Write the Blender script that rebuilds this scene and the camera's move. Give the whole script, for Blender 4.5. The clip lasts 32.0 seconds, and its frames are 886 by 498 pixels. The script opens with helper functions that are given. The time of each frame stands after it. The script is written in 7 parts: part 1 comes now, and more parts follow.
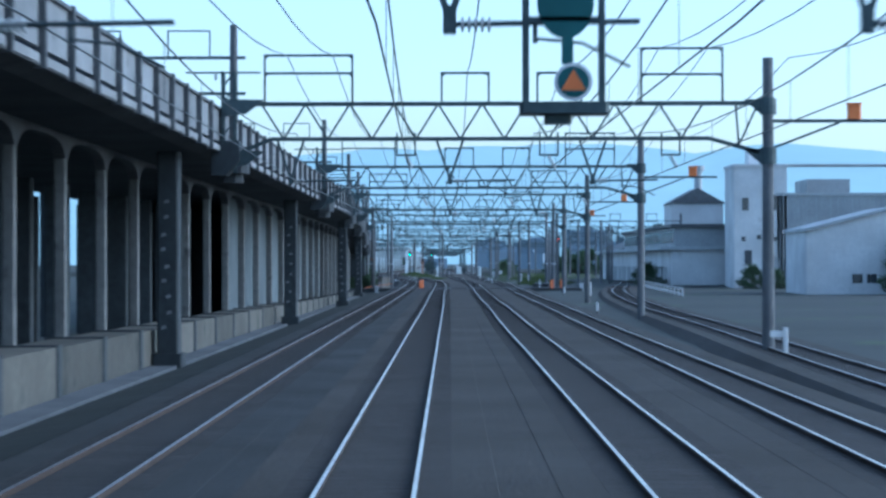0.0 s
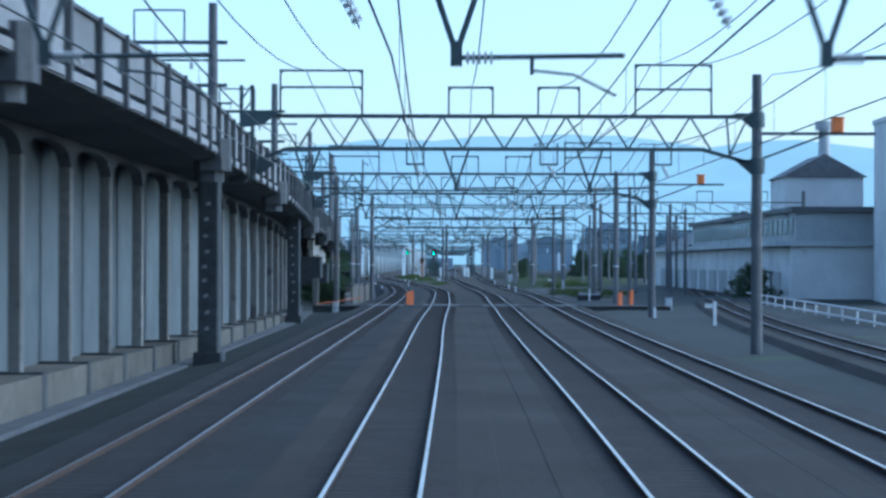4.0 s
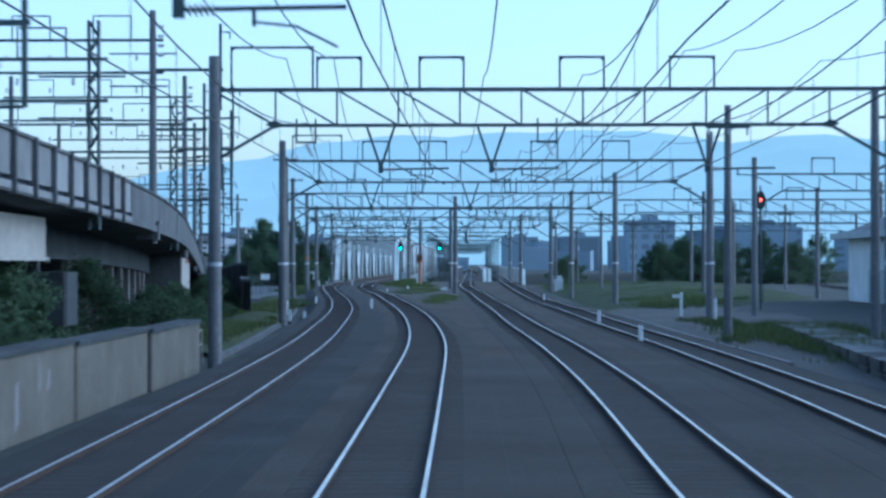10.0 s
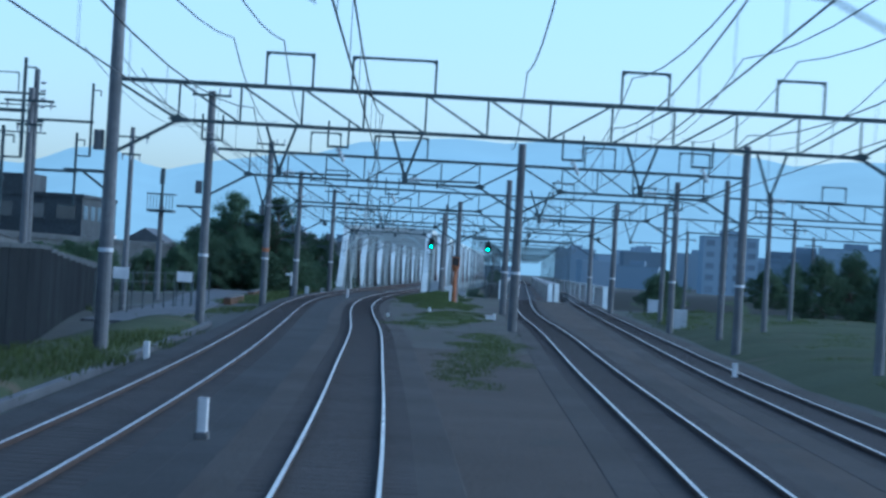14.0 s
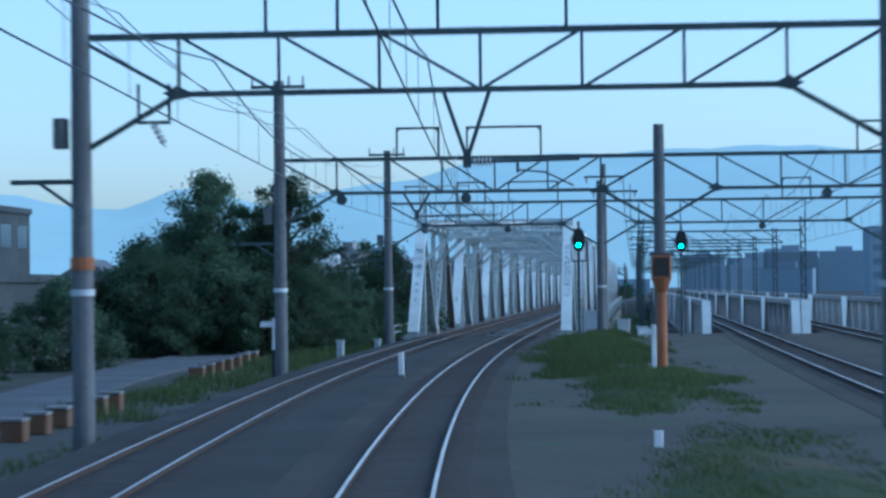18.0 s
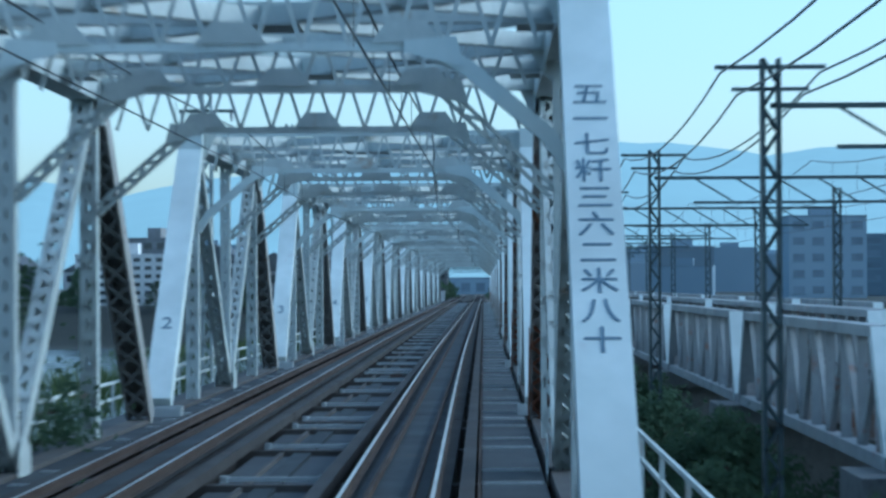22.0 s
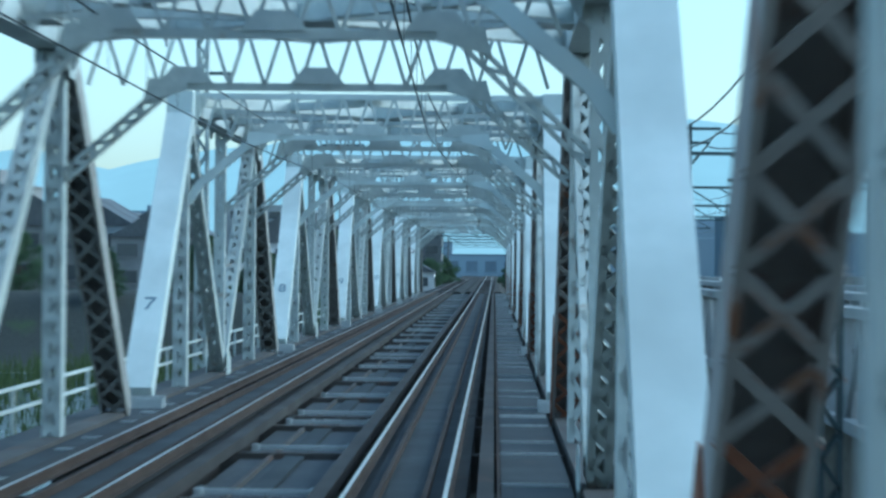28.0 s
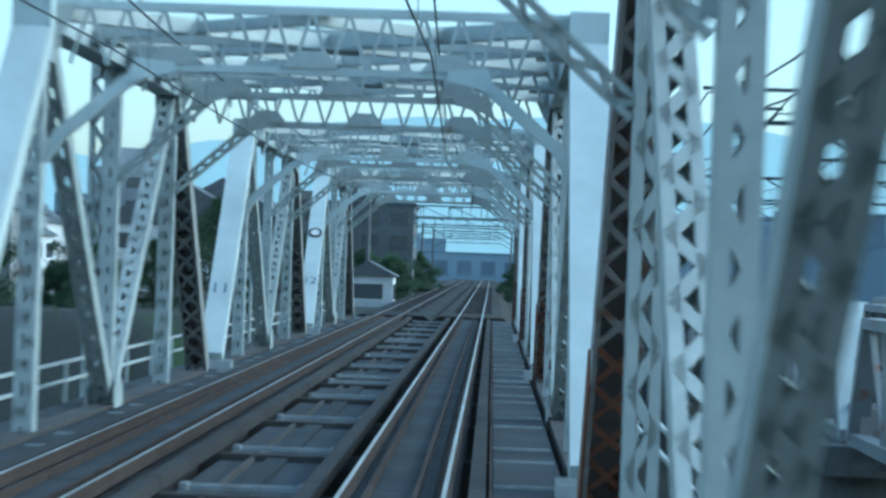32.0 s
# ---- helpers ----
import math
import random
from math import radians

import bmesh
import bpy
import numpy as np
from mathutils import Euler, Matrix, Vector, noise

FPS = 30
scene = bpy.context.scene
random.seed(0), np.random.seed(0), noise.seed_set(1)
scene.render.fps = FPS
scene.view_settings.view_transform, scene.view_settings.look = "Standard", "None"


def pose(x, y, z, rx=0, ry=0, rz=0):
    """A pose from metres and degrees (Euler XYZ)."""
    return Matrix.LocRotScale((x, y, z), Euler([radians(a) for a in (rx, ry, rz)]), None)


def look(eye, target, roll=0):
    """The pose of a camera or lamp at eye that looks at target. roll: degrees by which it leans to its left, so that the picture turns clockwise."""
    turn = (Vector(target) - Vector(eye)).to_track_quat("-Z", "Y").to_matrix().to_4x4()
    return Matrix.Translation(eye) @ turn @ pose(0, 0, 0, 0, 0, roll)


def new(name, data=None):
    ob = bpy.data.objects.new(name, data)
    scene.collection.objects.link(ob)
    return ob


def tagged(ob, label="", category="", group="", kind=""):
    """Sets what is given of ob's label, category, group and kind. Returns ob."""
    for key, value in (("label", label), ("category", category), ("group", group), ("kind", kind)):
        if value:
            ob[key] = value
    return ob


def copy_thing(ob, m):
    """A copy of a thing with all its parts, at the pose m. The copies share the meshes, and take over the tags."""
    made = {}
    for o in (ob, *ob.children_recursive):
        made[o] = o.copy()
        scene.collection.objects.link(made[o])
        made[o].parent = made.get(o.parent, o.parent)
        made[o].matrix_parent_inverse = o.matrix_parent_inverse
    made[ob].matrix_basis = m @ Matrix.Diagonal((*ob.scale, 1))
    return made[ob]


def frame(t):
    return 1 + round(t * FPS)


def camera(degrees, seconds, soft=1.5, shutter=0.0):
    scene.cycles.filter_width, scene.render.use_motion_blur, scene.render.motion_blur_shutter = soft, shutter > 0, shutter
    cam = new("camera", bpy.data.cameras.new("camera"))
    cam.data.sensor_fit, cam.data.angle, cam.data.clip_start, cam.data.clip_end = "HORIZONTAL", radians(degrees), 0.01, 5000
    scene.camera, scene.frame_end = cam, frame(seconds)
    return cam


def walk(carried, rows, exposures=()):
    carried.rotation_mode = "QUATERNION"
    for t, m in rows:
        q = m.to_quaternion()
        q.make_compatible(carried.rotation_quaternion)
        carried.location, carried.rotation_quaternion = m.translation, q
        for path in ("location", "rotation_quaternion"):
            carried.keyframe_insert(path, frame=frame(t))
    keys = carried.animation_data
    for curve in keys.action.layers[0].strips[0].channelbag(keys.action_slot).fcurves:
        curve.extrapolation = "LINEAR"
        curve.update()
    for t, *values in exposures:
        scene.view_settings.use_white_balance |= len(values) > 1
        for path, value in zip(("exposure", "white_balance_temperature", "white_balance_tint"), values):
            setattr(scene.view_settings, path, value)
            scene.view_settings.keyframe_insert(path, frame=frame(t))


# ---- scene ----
cam = camera(19.6, 32.0, soft=2.8, shutter=0.5)
PATH = [
    (0.0, pose(-0.000, 0.00, 2.614, 90.300, 0.11, 0.158)),
    (0.5, pose(-0.019, 12.56, 2.616, 90.421, 0.08, 0.156)),
    (1.0, pose(-0.027, 25.10, 2.618, 90.291, 0.25, 0.159)),
    (1.5, pose(-0.030, 37.64, 2.623, 90.390, 0.42, 0.234)),
    (2.0, pose(-0.032, 50.19, 2.628, 90.352, 0.44, 0.253)),
    (2.5, pose(-0.058, 62.77, 2.633, 90.226, 0.64, 0.231)),
    (4.5, pose(0.013, 113.16, 2.694, 90.312, -0.29, 0.301)),
    (5.0, pose(0.007, 125.87, 2.677, 90.269, 0.05, 0.304)),
    (5.5, pose(-0.000, 138.61, 2.655, 90.209, 0.30, 0.291)),
    (6.0, pose(-0.020, 151.37, 2.629, 90.233, 0.24, 0.336)),
    (6.5, pose(-0.062, 164.20, 2.602, 90.219, 0.42, 0.265)),
    (7.0, pose(-0.073, 177.10, 2.578, 90.189, -0.12, 0.236)),
    (7.5, pose(-0.088, 190.00, 2.561, 90.270, -0.30, 0.370)),
    (8.0, pose(-0.056, 202.93, 2.546, 90.235, -0.08, 0.330)),
    (8.5, pose(0.073, 215.87, 2.534, 90.228, -0.04, 0.456)),
    (9.0, pose(0.199, 228.81, 2.519, 90.273, -0.01, 0.562)),
    (9.5, pose(0.149, 241.69, 2.499, 90.298, 0.12, 0.641)),
    (10.0, pose(0.097, 254.49, 2.480, 90.306, 0.09, 0.659)),
    (10.5, pose(0.086, 267.21, 2.466, 90.360, -0.09, 0.687)),
    (11.0, pose(0.085, 279.89, 2.456, 90.422, -0.27, 0.760)),
    (11.5, pose(0.062, 292.64, 2.451, 90.494, -0.11, 0.743)),
    (12.0, pose(-0.060, 305.53, 2.450, 90.429, -0.08, 0.754)),
    (12.5, pose(-0.261, 318.58, 2.453, 90.513, -1.17, 0.829)),
    (13.0, pose(-0.513, 331.75, 2.460, 90.433, -2.13, 0.947)),
    (13.5, pose(-0.782, 345.00, 2.467, 90.507, -2.42, 1.257)),
    (14.0, pose(-1.084, 358.34, 2.471, 90.432, -3.34, 1.754)),
    (14.5, pose(-1.450, 371.73, 2.473, 90.613, -3.38, 2.341)),
    (16.5, pose(-3.817, 425.52, 2.473, 91.060, -2.16, 4.316)),
    (17.0, pose(-4.690, 439.37, 2.460, 90.870, -0.60, 4.335)),
    (17.5, pose(-5.660, 453.27, 2.456, 90.812, 0.20, 4.235)),
    (18.0, pose(-6.650, 467.23, 2.452, 90.870, 0.68, 4.270)),
    (18.5, pose(-7.670, 481.22, 2.447, 90.745, 1.50, 3.970)),
    (19.0, pose(-8.575, 495.27, 2.440, 91.125, 1.85, 3.870)),
    (19.5, pose(-9.405, 509.40, 2.432, 90.765, 3.03, 3.262)),
    (20.0, pose(-10.070, 523.50, 2.432, 90.930, 3.20, 2.697)),
    (20.5, pose(-10.620, 537.58, 2.444, 90.980, 2.80, 1.795)),
    (21.0, pose(-10.941, 551.57, 2.472, 90.807, 2.57, 1.546)),
    (21.5, pose(-11.196, 565.55, 2.520, 90.845, 2.38, 1.124)),
    (22.0, pose(-11.408, 579.50, 2.537, 90.799, 0.30, 0.910)),
    (22.5, pose(-11.536, 593.18, 2.554, 90.475, -0.72, 0.740)),
    (23.0, pose(-11.597, 606.80, 2.520, 90.345, -1.45, 0.960)),
    (23.5, pose(-11.655, 620.08, 2.555, 90.295, -0.92, 0.780)),
    (24.0, pose(-11.720, 633.44, 2.555, 90.560, -1.21, 1.011)),
    (24.5, pose(-11.753, 646.85, 2.554, 90.373, -0.18, 1.026)),
    (25.0, pose(-11.700, 660.45, 2.552, 90.443, 0.10, 0.990)),
    (25.5, pose(-11.763, 674.06, 2.545, 90.407, -0.09, 0.783)),
    (27.5, pose(-11.570, 729.38, 2.511, 90.635, -1.32, 0.816)),
    (28.0, pose(-11.560, 743.40, 2.590, 90.309, -0.56, 1.146)),
    (28.5, pose(-11.578, 756.87, 2.521, 90.656, -1.42, 0.866)),
    (29.0, pose(-11.559, 771.29, 2.502, 90.469, -1.03, 1.254)),
    (29.5, pose(-11.523, 785.65, 2.525, 90.491, -1.21, 1.179)),
    (30.0, pose(-11.554, 799.27, 2.494, 90.524, -0.87, 0.936)),
    (30.5, pose(-11.506, 814.06, 2.541, 90.495, -1.66, 1.100)),
    (31.0, pose(-11.565, 827.52, 2.522, 90.376, -1.23, 0.969)),
    (31.5, pose(-11.510, 842.62, 2.507, 90.472, -1.67, 1.257)),
    (32.0, pose(-11.552, 856.34, 2.535, 90.315, -1.96, 1.103)),
]
walk(cam, PATH, exposures=((0.0, 1.15, 4600, 2), (7.0, 1.15, 4570, 1), (12.0, 0.97, 4480, 1), (18.0, 0.78, 4420, 0), (22.0, 0.9, 4560, -7), (24.5, 1.1, 4640, -10), (28.0, 1.15, 4720, -13), (32.0, 1.15, 4720, -13)))

# world and light -------------------------------------------------------
world = bpy.data.worlds.new("world")
scene.world = world
world.use_nodes = True
wn = world.node_tree
sky = wn.nodes.new("ShaderNodeTexSky")
sky.sky_type = "NISHITA"
sky.sun_disc = False
sky.sun_elevation = radians(30)
sky.sun_rotation = radians(86)
sky.air_density, sky.dust_density, sky.ozone_density = 1.0, 1.6, 1.2
haze = wn.nodes.new("ShaderNodeHueSaturation")
haze.inputs["Saturation"].default_value = 0.75
wn.links.new(sky.outputs[0], haze.inputs["Color"])
wn.links.new(haze.outputs[0], wn.nodes["Background"].inputs[0])
wn.nodes["Background"].inputs[1].default_value = 0.112
sun = new("sun", bpy.data.lights.new("sun", "SUN"))
sun.data.energy = 0.65
sun.data.angle = radians(40)
sun.data.color = (1.0, 0.97, 0.93)
sun.matrix_world = look((0, 0, 0), (-0.864, -0.06, -0.5))


# materials -------------------------------------------------------------
def surface(name, a, b, rough=0.7, metal=0.0, grain=8.0, blotch=0.7, stain=None, amount=0.5, bump=0.2, vary=0.0, spec=0.4):
    """A surface with fine grain, blotches at a larger scale, and stains of their own shape."""
    m = bpy.data.materials.new(name)
    m.use_nodes = True
    n, l = m.node_tree.nodes, m.node_tree.links
    p = n["Principled BSDF"]
    geo = n.new("ShaderNodeNewGeometry")

    def cloud(scale, detail=4.0, w=0.0):
        c = n.new("ShaderNodeTexNoise")
        c.inputs["Scale"].default_value = scale
        c.inputs["Detail"].default_value = detail
        l.new(geo.outputs["Position"], c.inputs["Vector"])
        return c.outputs["Fac"]

    def ramp(fac, lo, hi):
        r = n.new("ShaderNodeMapRange")
        r.inputs["From Min"].default_value, r.inputs["From Max"].default_value = lo, hi
        l.new(fac, r.inputs["Value"])
        return r.outputs["Result"]

    def mix(fac, c1, c2):
        x = n.new("ShaderNodeMix")
        x.data_type = "RGBA"
        l.new(fac, x.inputs["Factor"])
        for s, c in ((x.inputs[6], c1), (x.inputs[7], c2)):
            if isinstance(c, tuple):
                s.default_value = (*c, 1)
            else:
                l.new(c, s)
        return x.outputs[2]

    fine = cloud(grain)
    col = mix(ramp(fine, 0.3, 0.7), a, b)
    big = cloud(blotch, 5.0)
    mean = tuple((p_ + q_) / 2 for p_, q_ in zip(a, b))
    col = mix(ramp(big, 0.35, 0.75), col, tuple(0.72 * c for c in mean))
    if stain:
        s = cloud(blotch * 3.1, 6.0)
        col = mix(ramp(s, 0.5 + 0.25 * (1 - amount), 0.6 + 0.25 * (1 - amount)), col, stain)
    if vary:
        info = n.new("ShaderNodeObjectInfo")
        hsv = n.new("ShaderNodeHueSaturation")
        l.new(ramp(info.outputs["Random"], 0, 1), hsv.inputs["Value"])
        r = hsv.inputs["Value"].links[0].from_node
        r.inputs["To Min"].default_value, r.inputs["To Max"].default_value = 1 - vary, 1 + vary
        l.new(col, hsv.inputs["Color"])
        col = hsv.outputs["Color"]
    l.new(col, p.inputs["Base Color"])
    p.inputs["Metallic"].default_value = metal
    p.inputs["Specular IOR Level"].default_value = spec
    rr = ramp(big, 0.2, 0.8)
    rr.node.inputs["To Min"].default_value, rr.node.inputs["To Max"].default_value = max(0.05, rough - 0.12), min(1, rough + 0.12)
    l.new(rr, p.inputs["Roughness"])
    if bump:
        bm_ = n.new("ShaderNodeBump")
        bm_.inputs["Strength"].default_value = bump
        bm_.inputs["Distance"].default_value = 0.03
        l.new(fine, bm_.inputs["Height"])
        l.new(bm_.outputs[0], p.inputs["Normal"])
    return m


def thin(m, share):
    """Lets part of the light shine through leaves and blades."""
    n, l = m.node_tree.nodes, m.node_tree.links
    p = n["Principled BSDF"]
    through_ = n.new("ShaderNodeBsdfTranslucent")
    both = n.new("ShaderNodeMixShader")
    both.inputs[0].default_value = share
    l.new(p.inputs["Base Color"].links[0].from_socket, through_.inputs["Color"])
    l.new(p.outputs[0], both.inputs[1])
    l.new(through_.outputs[0], both.inputs[2])
    l.new(both.outputs[0], n["Material Output"].inputs["Surface"])
    return m


def glow(name, colour, strength):
    m = bpy.data.materials.new(name)
    m.use_nodes = True
    p = m.node_tree.nodes["Principled BSDF"]
    p.inputs["Base Color"].default_value = (*colour, 1)
    p.inputs["Emission Color"].default_value = (*colour, 1)
    p.inputs["Emission Strength"].default_value = strength
    return m


BALLAST = surface("ballast", (0.0203, 0.0172, 0.0133), (0.0546, 0.0452, 0.0335), 0.9, 0, 11, 0.16, (0.026, 0.02, 0.016), 0.6, 0.9)
BROWNBED = surface("brown_ballast", (0.0288, 0.0224, 0.0152), (0.0672, 0.052, 0.036), 0.9, 0, 11, 0.14, (0.034, 0.034, 0.026), 0.6, 0.9)
BLACKWALL = surface("near_black_wall", (0.006, 0.008, 0.009), (0.011, 0.013, 0.016), 0.9, 0, 3, 0.25, (0.02, 0.03, 0.022), 0.5, 0.3, 0, 0.1)
GROUND = surface("soil_and_grass", (0.0306, 0.0348, 0.0306), (0.051, 0.0544, 0.0467), 0.95, 0, 3, 0.05, (0.05, 0.075, 0.03), 0.6, 0.6)
PATHWAY = surface("cinder_path", (0.064, 0.072, 0.08), (0.104, 0.112, 0.12), 0.85, 0, 6, 0.3, (0.06, 0.06, 0.06), 0.4, 0.4)
LOWWALL = surface("stained_low_wall", (0.075, 0.07, 0.058), (0.12, 0.112, 0.094), 0.85, 0, 4, 0.35, (0.04, 0.045, 0.036), 0.6, 0.3, 0.3)
# Window contrast is lowered by haze painted into the glass colour.
HAZEGLASS = surface("hazed_window", (0.18, 0.22, 0.27), (0.2, 0.25, 0.3), 0.6, 0, 0.5, 0.2, None, 0, 0, 0.2, 0.3)
# Moss colour is taken darker for the shade of the viaduct.
SHADEDMOSS = surface("mossy_shaded_soil", (0.009, 0.012, 0.010), (0.016, 0.021, 0.015), 0.95, 0, 6, 0.3, (0.03, 0.028, 0.025), 0.5, 0.6)
RETAIN = surface("stained_retaining_wall", (0.105, 0.096, 0.08), (0.155, 0.145, 0.122), 0.88, 0, 4, 0.5, (0.09, 0.085, 0.07), 0.6, 0.3, 0.1)
MIDCONC = surface("grimy_concrete", (0.07, 0.075, 0.08), (0.11, 0.115, 0.12), 0.85, 0, 5, 0.4, (0.05, 0.055, 0.06), 0.5, 0.3, 0.2)
GRAVEL = surface("grey_gravel", (0.06, 0.06, 0.056), (0.1, 0.098, 0.088), 0.95, 0, 9, 0.12, (0.045, 0.065, 0.03), 0.4, 0.8)
TURF = surface("rough_turf", (0.036, 0.05, 0.025), (0.068, 0.082, 0.04), 0.95, 0, 5, 0.09, (0.085, 0.075, 0.05), 0.65, 0.8, 0, 0.1)
SOIL = surface("brown_soil", (0.041, 0.039, 0.031), (0.064, 0.06, 0.046), 0.95, 0, 5, 0.12, (0.04, 0.06, 0.028), 0.7, 0.8)
# Darker ballast for the left track and the strip beside it.
DARKBALLAST = surface("darker_ballast", (0.0142, 0.0146, 0.0135), (0.0277, 0.027, 0.024), 0.9, 0, 14, 0.25, (0.028, 0.026, 0.022), 0.5, 0.8)
CONCRETE = surface("old_concrete", (0.15, 0.15, 0.145), (0.22, 0.22, 0.21), 0.85, 0, 5, 0.4, (0.08, 0.08, 0.08), 0.5, 0.3)
DARKCONC = surface("dark_concrete", (0.035, 0.04, 0.045), (0.06, 0.07, 0.075), 0.85, 0, 4, 0.3, (0.03, 0.035, 0.04), 0.6, 0.3)
PARAPET = surface("weathered_parapet", (0.2, 0.205, 0.21), (0.26, 0.265, 0.27), 0.8, 0, 5, 0.5, (0.1, 0.1, 0.1), 0.5, 0.2, 0.2)
PALEWALL = surface("pale_end_wall", (0.3, 0.29, 0.27), (0.38, 0.37, 0.34), 0.85, 0, 4, 0.4, (0.2, 0.2, 0.18), 0.4, 0.2)
PANEL = surface("pale_panel", (0.21, 0.21, 0.215), (0.27, 0.27, 0.27), 0.8, 0, 5, 0.5, (0.25, 0.24, 0.23), 0.4, 0.2, 0.12)
INFILL = surface("infill_panel", (0.085, 0.105, 0.115), (0.12, 0.14, 0.15), 0.7, 0, 2, 0.3, (0.11, 0.12, 0.13), 0.3, 0.1, 0.1)
STEEL = surface("gantry_steel", (0.055, 0.075, 0.08), (0.085, 0.11, 0.115), 0.55, 0.3, 7, 0.6, (0.12, 0.09, 0.07), 0.3, 0.1)
POLE = surface("concrete_pole", (0.12, 0.125, 0.13), (0.175, 0.18, 0.185), 0.8, 0, 6, 0.7, (0.14, 0.14, 0.14), 0.4, 0.2, 0.15)
WIRE = surface("wire", (0.07, 0.08, 0.08), (0.1, 0.11, 0.11), 0.5, 0.6, 9, 1, None, 0, 0)
WHITE = surface("white_bridge_paint", (0.60, 0.66, 0.64), (0.68, 0.73, 0.71), 0.45, 0, 3, 0.5, (0.55, 0.56, 0.55), 0.3, 0.06)
GREY = surface("grey_bridge_paint", (0.48, 0.52, 0.5), (0.6, 0.63, 0.6), 0.5, 0, 6, 0.6, (0.36, 0.29, 0.22), 0.35, 0.15)
RUSTY = surface("rusted_bridge_paint", (0.36, 0.33, 0.31), (0.48, 0.44, 0.41), 0.75, 0, 5, 0.45, (0.24, 0.125, 0.075), 0.75, 0.3)
GRIMY = surface("grimy_brown_steel", (0.075, 0.068, 0.062), (0.12, 0.108, 0.098), 0.8, 0, 5, 0.45, (0.11, 0.065, 0.045), 0.5, 0.3)
RUST = surface("rust", (0.2, 0.085, 0.05), (0.3, 0.13, 0.075), 0.9, 0, 6, 0.8, (0.2, 0.15, 0.13), 0.5, 0.3)
GIRDER = surface("girder_brown", (0.0357, 0.0314, 0.0289), (0.0595, 0.051, 0.0459), 0.8, 0, 6, 0.4, (0.085, 0.055, 0.043), 0.4, 0.3)
RAILDULL = surface("dull_rail", (0.5, 0.46, 0.43), (0.62, 0.58, 0.55), 0.38, 1.0, 20, 0.4, None, 0, 0)
RAILTOP = surface("polished_rail", (0.86, 0.77, 0.66), (0.94, 0.86, 0.75), 0.36, 1.0, 20, 0.4, None, 0, 0)
RAILSIDE = surface("rusty_rail", (0.04, 0.027, 0.02), (0.07, 0.045, 0.033), 0.9, 0.0, 15, 0.8, None, 0, 0.3)
SLEEPER = surface("dusty_sleeper", (0.042, 0.036, 0.033), (0.06, 0.051, 0.045), 0.9, 0, 9, 0.9, (0.07, 0.055, 0.05), 0.5, 0.3)
BARRIER = surface("weathered_orange", (0.4, 0.11, 0.035), (0.5, 0.15, 0.045), 0.7, 0, 6, 1, (0.25, 0.08, 0.04), 0.5, 0.1)
PLANK = surface("crossing_panel", (0.12, 0.125, 0.125), (0.17, 0.172, 0.17), 0.8, 0, 9, 0.8, (0.16, 0.15, 0.14), 0.5, 0.2, 0.1)
LEAF = thin(surface("leaves", (0.075, 0.12, 0.072), (0.125, 0.175, 0.105), 0.9, 0, 3, 0.4, (0.05, 0.08, 0.04), 0.6, 0, 0.2, 0.1), 0.45)
BARK = surface("bark", (0.07, 0.055, 0.045), (0.12, 0.10, 0.08), 0.9, 0, 9, 1, None, 0, 0.5)
GRASS = thin(surface("grass", (0.07, 0.1, 0.04), (0.12, 0.15, 0.06), 0.95, 0, 2, 0.15, (0.13, 0.125, 0.07), 0.4, 0, 0, 0.1), 0.4)
WALLWHITE = surface("white_render", (0.62, 0.63, 0.63), (0.72, 0.72, 0.71), 0.8, 0, 3, 0.25, (0.5, 0.5, 0.49), 0.4, 0.1)
WALLGREY = surface("grey_cladding", (0.34, 0.36, 0.37), (0.42, 0.44, 0.45), 0.6, 0.1, 3, 0.25, (0.28, 0.29, 0.29), 0.3, 0.1, 0.15)
ROOF = surface("dark_roof", (0.09, 0.095, 0.1), (0.14, 0.145, 0.15), 0.6, 0.1, 3, 0.3, (0.1, 0.08, 0.07), 0.3, 0.2, 0.15)
GLASS = surface("window_glass", (0.05, 0.06, 0.07), (0.08, 0.09, 0.1), 0.12, 0, 0.5, 0.2, None, 0, 0, 0.2, 0.8)
ORANGE = surface("orange_paint", (0.75, 0.2, 0.05), (0.82, 0.26, 0.07), 0.55, 0, 6, 1, (0.5, 0.13, 0.05), 0.3, 0.05)
GUARD = surface("faded_orange", (0.30, 0.11, 0.045), (0.38, 0.15, 0.06), 0.7, 0, 6, 1, (0.3, 0.12, 0.06), 0.4, 0.05)
GUARDBLOCK = surface("mossy_faded_orange", (0.12, 0.07, 0.04), (0.17, 0.095, 0.05), 0.8, 0, 6, 1, (0.06, 0.07, 0.035), 0.5, 0.1)
PAINTWHITE = surface("white_enamel", (0.78, 0.78, 0.77), (0.84, 0.84, 0.82), 0.5, 0, 8, 1.5, (0.6, 0.6, 0.58), 0.3, 0.05)
BLACK = surface("black_enamel", (0.02, 0.022, 0.024), (0.035, 0.037, 0.04), 0.5, 0, 8, 1.5, None, 0, 0.05)
INK = surface("blue_grey_lettering", (0.12, 0.18, 0.24), (0.16, 0.22, 0.28), 0.6, 0, 8, 1.5, None, 0, 0)
PORCELAIN = surface("insulator", (0.5, 0.5, 0.48), (0.6, 0.6, 0.58), 0.25, 0, 8, 1.5, None, 0, 0)
CABINET = surface("grey_cabinet", (0.5, 0.53, 0.55), (0.58, 0.6, 0.62), 0.5, 0, 4, 0.8, (0.4, 0.4, 0.39), 0.3, 0.05, 0.1)
